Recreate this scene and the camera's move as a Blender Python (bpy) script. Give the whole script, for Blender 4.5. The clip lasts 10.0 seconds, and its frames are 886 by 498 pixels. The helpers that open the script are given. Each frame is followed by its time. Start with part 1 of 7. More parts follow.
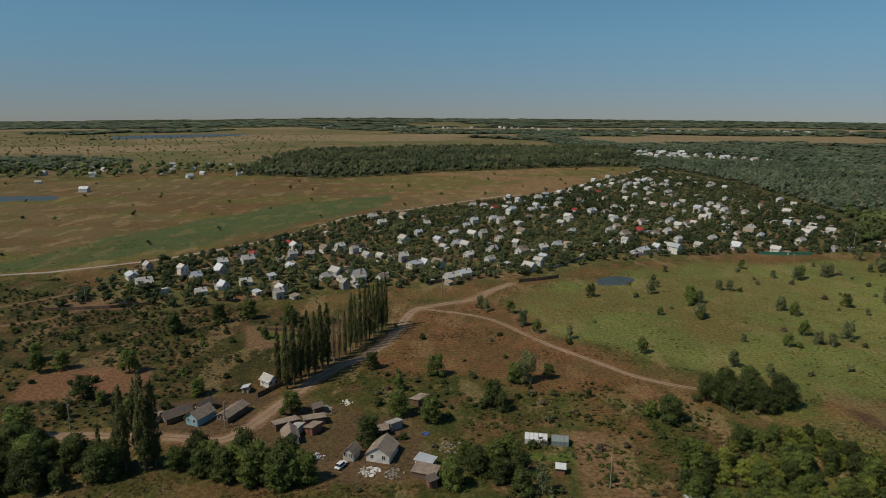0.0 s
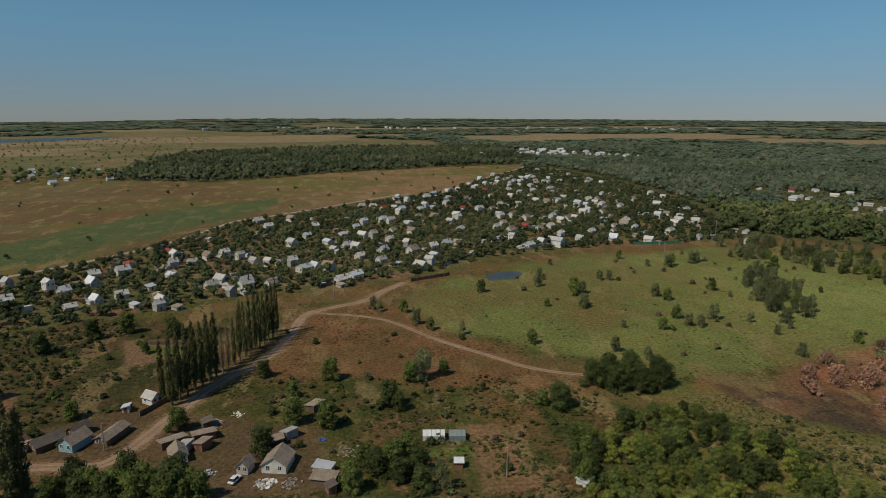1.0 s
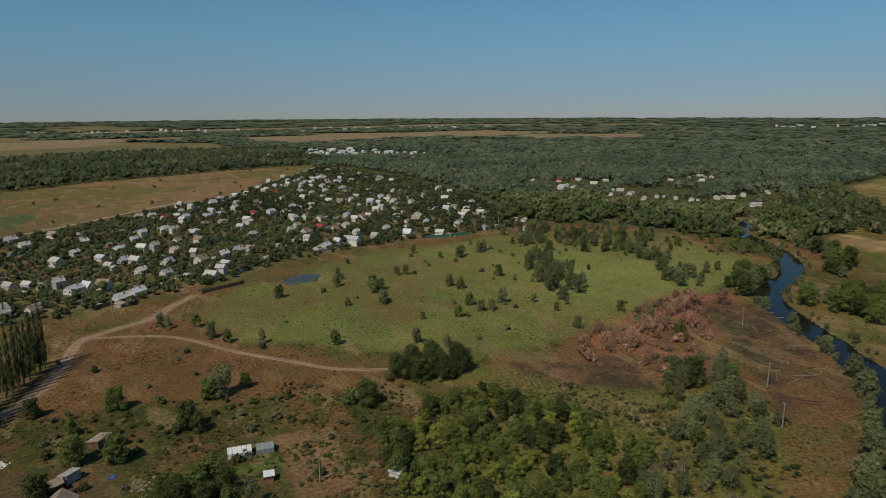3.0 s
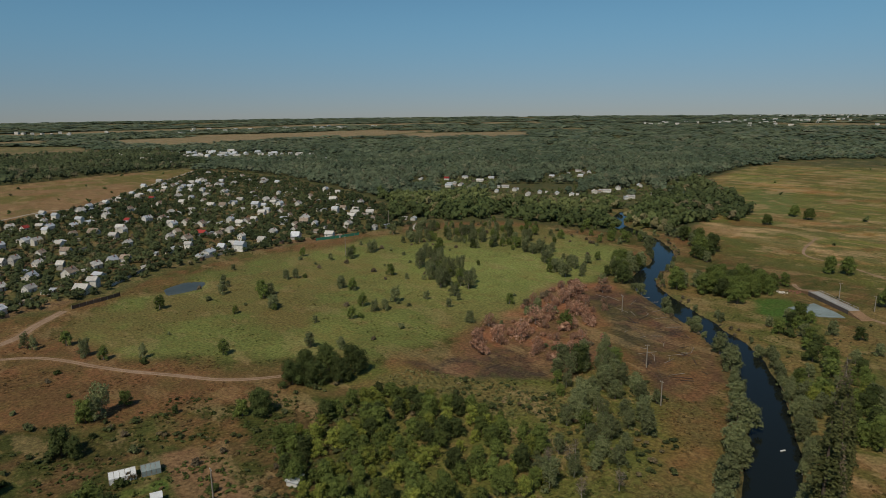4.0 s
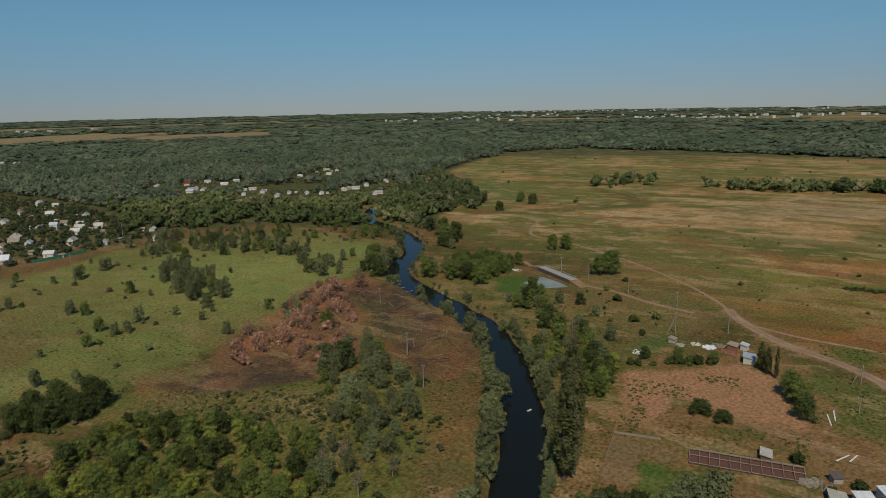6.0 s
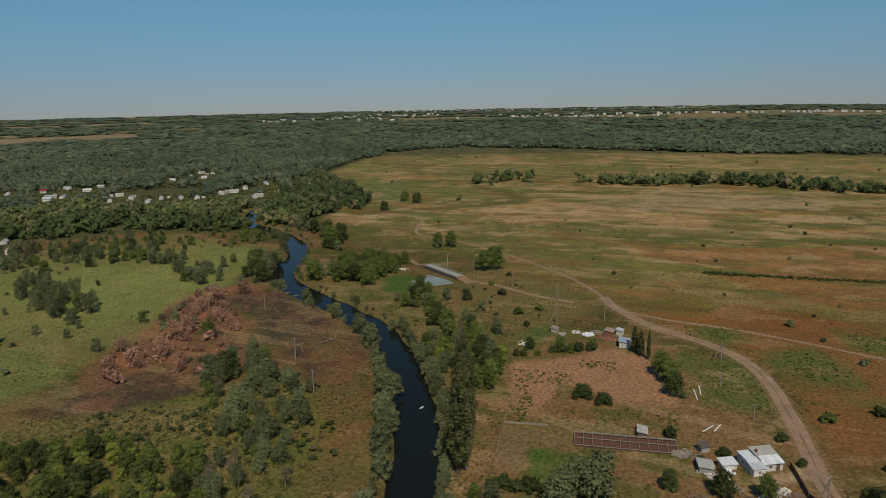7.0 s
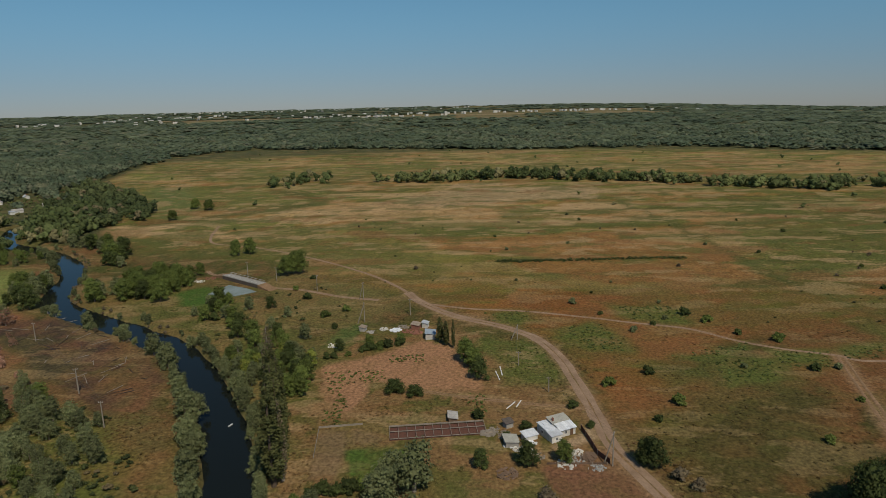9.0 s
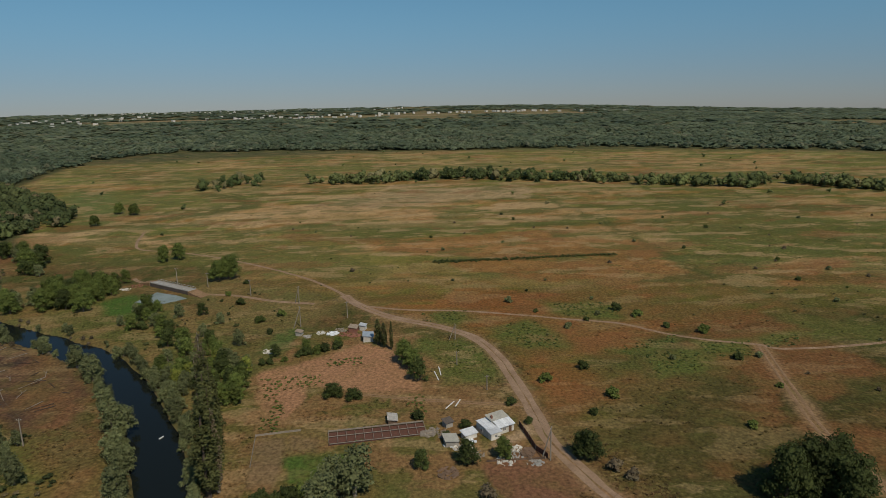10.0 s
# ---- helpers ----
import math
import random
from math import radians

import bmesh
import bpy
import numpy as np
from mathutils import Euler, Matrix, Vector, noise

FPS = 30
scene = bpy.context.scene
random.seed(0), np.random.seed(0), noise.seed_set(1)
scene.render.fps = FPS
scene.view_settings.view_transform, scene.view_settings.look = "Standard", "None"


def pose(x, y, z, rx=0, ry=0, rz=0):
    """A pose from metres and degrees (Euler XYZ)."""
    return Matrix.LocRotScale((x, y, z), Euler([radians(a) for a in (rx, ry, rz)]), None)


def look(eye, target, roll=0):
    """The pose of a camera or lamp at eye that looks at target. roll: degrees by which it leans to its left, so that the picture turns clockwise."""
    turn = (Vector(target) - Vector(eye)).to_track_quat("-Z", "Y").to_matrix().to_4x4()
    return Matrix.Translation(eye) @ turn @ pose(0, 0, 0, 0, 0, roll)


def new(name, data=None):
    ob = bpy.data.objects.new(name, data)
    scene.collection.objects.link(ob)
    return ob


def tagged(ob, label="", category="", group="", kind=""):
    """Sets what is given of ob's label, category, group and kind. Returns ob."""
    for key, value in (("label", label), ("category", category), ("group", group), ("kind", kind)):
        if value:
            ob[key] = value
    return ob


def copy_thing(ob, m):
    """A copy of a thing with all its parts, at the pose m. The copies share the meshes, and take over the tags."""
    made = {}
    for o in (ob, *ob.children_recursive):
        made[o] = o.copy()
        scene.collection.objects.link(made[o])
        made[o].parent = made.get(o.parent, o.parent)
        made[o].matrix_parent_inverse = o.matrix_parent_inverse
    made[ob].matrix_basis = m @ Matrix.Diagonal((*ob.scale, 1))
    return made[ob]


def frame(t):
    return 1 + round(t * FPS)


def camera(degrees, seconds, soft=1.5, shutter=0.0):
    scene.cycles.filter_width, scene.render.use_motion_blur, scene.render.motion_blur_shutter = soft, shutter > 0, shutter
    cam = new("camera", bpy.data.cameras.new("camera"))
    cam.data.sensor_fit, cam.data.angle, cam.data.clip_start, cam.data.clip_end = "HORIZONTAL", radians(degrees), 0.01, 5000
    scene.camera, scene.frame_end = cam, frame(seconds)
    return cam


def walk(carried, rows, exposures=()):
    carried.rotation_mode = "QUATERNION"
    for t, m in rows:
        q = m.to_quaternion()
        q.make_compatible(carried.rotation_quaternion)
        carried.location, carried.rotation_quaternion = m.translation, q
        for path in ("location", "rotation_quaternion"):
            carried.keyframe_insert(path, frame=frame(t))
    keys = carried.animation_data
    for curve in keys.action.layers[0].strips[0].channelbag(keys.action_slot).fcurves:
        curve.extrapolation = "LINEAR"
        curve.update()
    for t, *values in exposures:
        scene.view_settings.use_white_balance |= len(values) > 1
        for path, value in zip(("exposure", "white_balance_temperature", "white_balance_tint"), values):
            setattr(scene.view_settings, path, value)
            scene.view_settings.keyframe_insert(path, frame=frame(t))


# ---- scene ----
cam = camera(67.58, 10.0, soft=0.5)
EYE = (0.0, 0.0, 75.0)
TURNS = [
    (0.0, 77.99, -0.38, 0.15), (0.5, 78.02, -0.31, -4.59), (1.0, 78.04, -0.17, -9.52), (1.5, 78.03, -0.09, -14.28),
    (2.0, 78.04, 0.09, -18.42), (2.5, 78.04, 0.21, -22.81), (4.0, 77.89, 0.58, -37.14), (4.5, 77.84, 0.76, -42.25),
    (5.0, 77.73, 0.90, -48.03), (5.5, 77.61, 1.01, -53.42), (7.0, 77.29, 1.11, -68.76), (7.5, 77.21, 1.17, -73.44),
    (8.0, 77.12, 1.26, -78.42), (8.5, 77.05, 1.32, -82.64), (9.0, 76.99, 1.30, -86.18), (9.5, 76.97, 1.31, -89.28),
    (10.0, 76.96, 1.15, -91.79),
]
EXPOSURE = -0.35
walk(cam, [(t, pose(*EYE, rx, ry, rz)) for t, rx, ry, rz in TURNS],
     exposures=((0.0, EXPOSURE, 6500, 10), (10.0, EXPOSURE, 6500, 10)))

# ---- daylight: clear late-summer sky, sun high behind the left shoulder ----
SUN_FROM = Vector((-0.88, -0.47, 1.26))
world = bpy.data.worlds.new("world")
scene.world = world
world.use_nodes = True
wn = world.node_tree
sky = wn.nodes.new("ShaderNodeTexSky")
sky.sky_type = "NISHITA"
sky.sun_disc = False
sky.sun_elevation = math.atan2(SUN_FROM.z, math.hypot(SUN_FROM.x, SUN_FROM.y))
sky.sun_rotation = math.atan2(SUN_FROM.x, SUN_FROM.y)
sky.altitude = 900
sky.air_density, sky.dust_density, sky.ozone_density = 1.0, 0.5, 2.5
wn.nodes["Background"].inputs["Strength"].default_value = 0.078
# the land ends a little below eye level, so the sky is lowered by as much
sky_way = wn.nodes.new("ShaderNodeTexCoord")
sky_drop = wn.nodes.new("ShaderNodeVectorMath")
sky_drop.inputs[1].default_value = (0, 0, 0.028)
wn.links.new(sky_way.outputs["Generated"], sky_drop.inputs[0])
wn.links.new(sky_drop.outputs["Vector"], sky.inputs["Vector"])
sky_tint = wn.nodes.new("ShaderNodeMix")
sky_tint.data_type, sky_tint.blend_type = "RGBA", "MULTIPLY"
sky_tint.inputs["Factor"].default_value = 1.0
# thin dry haze: duller and greyer towards the horizon
sky_height = wn.nodes.new("ShaderNodeSeparateXYZ")
sky_rise = wn.nodes.new("ShaderNodeMapRange")
sky_rise.interpolation_type = "SMOOTHSTEP"
sky_rise.inputs["From Min"].default_value, sky_rise.inputs["From Max"].default_value = -0.02, 0.15
sky_haze = wn.nodes.new("ShaderNodeMix")
sky_haze.data_type = "RGBA"
sky_haze.inputs["A"].default_value, sky_haze.inputs["B"].default_value = (0.61, 0.645, 0.78, 1), (0.74, 1.06, 1.08, 1)
wn.links.new(sky_way.outputs["Generated"], sky_height.inputs[0])
wn.links.new(sky_height.outputs["Z"], sky_rise.inputs["Value"])
wn.links.new(sky_rise.outputs["Result"], sky_haze.inputs["Factor"])
wn.links.new(sky_haze.outputs["Result"], sky_tint.inputs["B"])
wn.links.new(sky.outputs["Color"], sky_tint.inputs["A"])
wn.links.new(sky_tint.outputs["Result"], wn.nodes["Background"].inputs["Color"])
sun_data = bpy.data.lights.new("sun", "SUN")
sun_data.energy, sun_data.angle, sun_data.color = 3.75, radians(0.53), (1.0, 0.89, 0.72)
sun = new("sun", sun_data)
sun.matrix_basis = look(SUN_FROM * 200, (0, 0, 0))


# ---- small tools ----
def hashed(ix, iy, seed):
    h = (ix.astype(np.int64) * 374761393 + iy.astype(np.int64) * 668265263 + seed * 974711) & 0xFFFFFFFF
    h = ((h ^ (h >> 13)) * 1274126177) & 0xFFFFFFFF
    return ((h ^ (h >> 16)) & 0xFFFFFF) / float(0xFFFFFF)


def value_noise(x, y, seed):
    ix, iy = np.floor(x), np.floor(y)
    fx, fy = x - ix, y - iy
    fx, fy = fx * fx * (3 - 2 * fx), fy * fy * (3 - 2 * fy)
    a, b = hashed(ix, iy, seed), hashed(ix + 1, iy, seed)
    c, d = hashed(ix, iy + 1, seed), hashed(ix + 1, iy + 1, seed)
    return (a + (b - a) * fx) * (1 - fy) + (c + (d - c) * fx) * fy


def fbm(x, y, size, seed, octaves=4):
    out, amp, total = 0.0, 1.0, 0.0
    for k in range(octaves):
        out = out + amp * value_noise(x / size * 2 ** k, y / size * 2 ** k, seed + k * 17)
        total += amp
        amp *= 0.55
    return out / total


def ramp(v, a, b):
    v = np.clip((v - a) / (b - a), 0, 1)
    return v * v * (3 - 2 * v)


def poly_distance(x, y, poly):
    """Distance to a closed outline, positive inside."""
    best = np.full(x.shape, 1e9)
    inside = np.zeros(x.shape, bool)
    for (ax, ay), (bx, by) in zip(poly, poly[1:] + poly[:1]):
        dx, dy = bx - ax, by - ay
        s = np.clip(((x - ax) * dx + (y - ay) * dy) / (dx * dx + dy * dy + 1e-9), 0, 1)
        best = np.minimum(best, np.hypot(x - ax - s * dx, y - ay - s * dy))
        if ay != by:
            crosses = (ay > y) != (by > y)
            inside ^= crosses & (x < ax + (y - ay) * dx / (by - ay))
    return np.where(inside, best, -best)


def line_distance(x, y, line):
    best = np.full(x.shape, 1e9)
    for (ax, ay), (bx, by) in zip(line, line[1:]):
        dx, dy = bx - ax, by - ay
        s = np.clip(((x - ax) * dx + (y - ay) * dy) / (dx * dx + dy * dy + 1e-9), 0, 1)
        best = np.minimum(best, np.hypot(x - ax - s * dx, y - ay - s * dy))
    return best


def smooth_line(points, per=6):
    """A rounded line through the points."""
    p = [points[0]] + list(points) + [points[-1]]
    out = []
    for k in range(1, len(p) - 2):
        a, b, c, d = (np.array(q, float) for q in p[k - 1:k + 3])
        for j in range(per):
            t = j / per
            out.append(tuple(0.5 * (2 * b + (c - a) * t + (2 * a - 5 * b + 4 * c - d) * t * t + (3 * b - a - 3 * c + d) * t ** 3)))
    out.append(tuple(float(v) for v in points[-1]))
    return out


def mesh_from(name, verts, faces, material=None, smooth=False, tint=None):
    """A mesh from arrays; faces: (n, 3) or (n, 4), or a list of such."""
    faces = faces if isinstance(faces, list) else [faces]
    faces = [np.asarray(f, np.int32) for f in faces if len(f)]
    me = bpy.data.meshes.new(name)
    verts = np.asarray(verts, np.float32)
    me.vertices.add(len(verts))
    me.vertices.foreach_set("co", verts.ravel())
    sizes = np.concatenate([np.full(len(f), f.shape[1], np.int32) for f in faces])
    loops = np.concatenate([f.ravel() for f in faces])
    me.loops.add(len(loops))
    me.loops.foreach_set("vertex_index", loops)
    me.polygons.add(len(sizes))
    starts = np.concatenate([[0], np.cumsum(sizes)[:-1]]).astype(np.int32)
    me.polygons.foreach_set("loop_start", starts)
    if smooth:
        me.polygons.foreach_set("use_smooth", np.ones(len(sizes), bool))
    if tint is not None:
        layer = me.attributes.new("cover", "FLOAT_COLOR", "POINT")
        layer.data.foreach_set("color", (tint if tint.shape[1] == 4 else np.c_[tint, np.ones(len(tint))]).astype(np.float32).ravel())
    me.update(calc_edges=True)
    me.validate()
    if material:
        me.materials.append(material)
    return me


def part(name, bm, material, parent, label=""):
    """One bmesh or mesh as one mesh object under a thing or a part."""
    if isinstance(bm, bmesh.types.BMesh):
        me = bpy.data.meshes.new(name)
        bm.to_mesh(me)
        bm.free()
    else:
        me = bm
    if material and not me.materials:
        me.materials.append(material)
    ob = new(name, me)
    ob.parent = parent
    return tagged(ob, label)


def box(bm, x0, y0, z0, x1, y1, z1, bevel=0.0, m=None):
    """A box between two corners."""
    made = bmesh.ops.create_cube(bm, size=1.0)["verts"]
    place = Matrix.Translation(((x0 + x1) / 2, (y0 + y1) / 2, (z0 + z1) / 2)) @ Matrix.Diagonal((x1 - x0, y1 - y0, z1 - z0, 1))
    bmesh.ops.transform(bm, matrix=(m or Matrix()) @ place, verts=made)
    if bevel:
        edges = list({e for v in made for e in v.link_edges})
        bmesh.ops.bevel(bm, geom=edges, offset=bevel, segments=1, affect="EDGES")
    return bm


def rod(bm, a, b, r0, r1, sides=6):
    """A tapered rod from a to b."""
    a, b = Vector(a), Vector(b)
    turn = (b - a).to_track_quat("Z", "Y").to_matrix().to_4x4()
    bmesh.ops.create_cone(bm, cap_ends=True, segments=sides, radius1=r0, radius2=r1, depth=(b - a).length,
                          matrix=Matrix.Translation((a + b) / 2) @ turn)
    return bm


# ---- materials ----
def surface(name, colour, second=None, coarse=1.0, fine=8.0, vary=0.25, rough=0.85, metal=0.0, bump=0.0, bump_size=20.0,
            cover=False, by_thing=0.0, by_island=0.0, world_space=False, stripes=0.0, spec=0.3, patches=()):
    """A weathered surface: two colours mixed by coarse noise, darkened and lightened by fine noise, with relief."""
    m = bpy.data.materials.new(name)
    m.use_nodes = True
    n, link = m.node_tree.nodes, m.node_tree.links.new
    b = n["Principled BSDF"]
    b.inputs["Roughness"].default_value, b.inputs["Metallic"].default_value = rough, metal
    b.inputs["Specular IOR Level"].default_value = spec
    if world_space:
        where = n.new("ShaderNodeNewGeometry").outputs["Position"]
    else:
        where = n.new("ShaderNodeTexCoord").outputs["Object"]

    def noise_at(scale, detail=5.0, long=1.0):
        t = n.new("ShaderNodeTexNoise")
        t.inputs["Scale"].default_value, t.inputs["Detail"].default_value = scale, detail
        t.inputs["Roughness"].default_value = 0.62
        if long != 1.0:
            w = n.new("ShaderNodeVectorMath")
            w.operation = "MULTIPLY"
            w.inputs[1].default_value = (1.0, long, 1.0)
            link(where, w.inputs[0])
            link(w.outputs["Vector"], t.inputs["Vector"])
        else:
            link(where, t.inputs["Vector"])
        return t.outputs["Fac"]

    def spread(value, low, high, to_low, to_high):
        r = n.new("ShaderNodeMapRange")
        for key, v in (("From Min", low), ("From Max", high), ("To Min", to_low), ("To Max", to_high)):
            r.inputs[key].default_value = v
        link(value, r.inputs["Value"])
        return r.outputs["Result"]

    def times(a, v):
        x = n.new("ShaderNodeVectorMath")
        x.operation = "SCALE"
        link(a, x.inputs[0])
        link(v, x.inputs["Scale"])
        return x.outputs["Vector"]

    def mixed(fac, a, c):
        x = n.new("ShaderNodeMix")
        x.data_type = "RGBA"
        link(fac, x.inputs["Factor"])
        for socket, v in ((x.inputs["A"], a), (x.inputs["B"], c)):
            if isinstance(v, tuple):
                socket.default_value = (*v, 1)
            else:
                link(v, socket)
        return x.outputs["Result"]

    if cover:
        a = n.new("ShaderNodeAttribute")
        a.attribute_name = "cover"
        base = a.outputs["Color"]
        if second:
            base = mixed(spread(noise_at(coarse), 0.5, 0.72, 0.0, 0.6), base, second)
    else:
        base = mixed(spread(noise_at(coarse), 0.35, 0.65, 0.0, 1.0), tuple(colour), tuple(second or [c * 0.8 for c in colour]))
    for colour_of, scale, low, high, share, long in patches:
        k = n.new("ShaderNodeMath")
        k.operation = "MULTIPLY"
        link(spread(noise_at(scale, 8.0, long), low, high, 0.0, share), k.inputs[0])
        link(a.outputs["Alpha"], k.inputs[1])
        base = mixed(k.outputs["Value"], base, colour_of)
    base = times(base, spread(noise_at(fine, 7.0), 0.3, 0.7, 1 - vary, 1 + vary))
    if by_thing:
        base = times(base, spread(n.new("ShaderNodeObjectInfo").outputs["Random"], 0, 1, 1 - by_thing, 1 + by_thing))
    if by_island:
        base = times(base, spread(n.new("ShaderNodeNewGeometry").outputs["Random Per Island"], 0, 1, 1 - by_island, 1 + by_island))
    link(base, b.inputs["Base Color"])
    height = None
    if bump:
        height = noise_at(bump_size, 6.0)
    if stripes:
        w = n.new("ShaderNodeTexWave")
        w.bands_direction = "Y"
        w.inputs["Scale"].default_value, w.inputs["Distortion"].default_value = stripes, 0.15
        link(where, w.inputs["Vector"])
        height = w.outputs["Fac"]
    if height is not None:
        k = n.new("ShaderNodeBump")
        k.inputs["Strength"].default_value, k.inputs["Distance"].default_value = 0.7, bump or 0.03
        link(height, k.inputs["Height"])
        link(k.outputs["Normal"], b.inputs["Normal"])
    return m


def leaves(name, dark, light, joined=False, thing=0.3, island=0.22, up=0.3):
    """Leaves that let some light through, their shading eased towards the crown's open side."""
    m = surface(name, dark, light, coarse=0.5 if joined else 0.6, fine=2.5, vary=0.3, rough=0.75, cover=joined,
                by_island=island, by_thing=0.0 if joined else thing, spec=0.2)
    n, link = m.node_tree.nodes, m.node_tree.links.new
    b, out = n["Principled BSDF"], n["Material Output"]
    tilt = n.new("ShaderNodeMix")
    tilt.data_type = "VECTOR"
    tilt.inputs["Factor"].default_value = up
    tilt.inputs["B"].default_value = (0, 0, 1)
    link(n.new("ShaderNodeNewGeometry").outputs["Normal"], tilt.inputs["A"])
    unit = n.new("ShaderNodeVectorMath")
    unit.operation = "NORMALIZE"
    link(tilt.outputs["Result"], unit.inputs[0])
    link(unit.outputs["Vector"], b.inputs["Normal"])
    through_leaf = n.new("ShaderNodeBsdfTranslucent")
    link(b.inputs["Base Color"].links[0].from_socket, through_leaf.inputs["Color"])
    blend = n.new("ShaderNodeMixShader")
    blend.inputs[0].default_value = 0.3
    link(b.outputs[0], blend.inputs[1])
    link(through_leaf.outputs[0], blend.inputs[2])
    link(blend.outputs[0], out.inputs["Surface"])
    return m


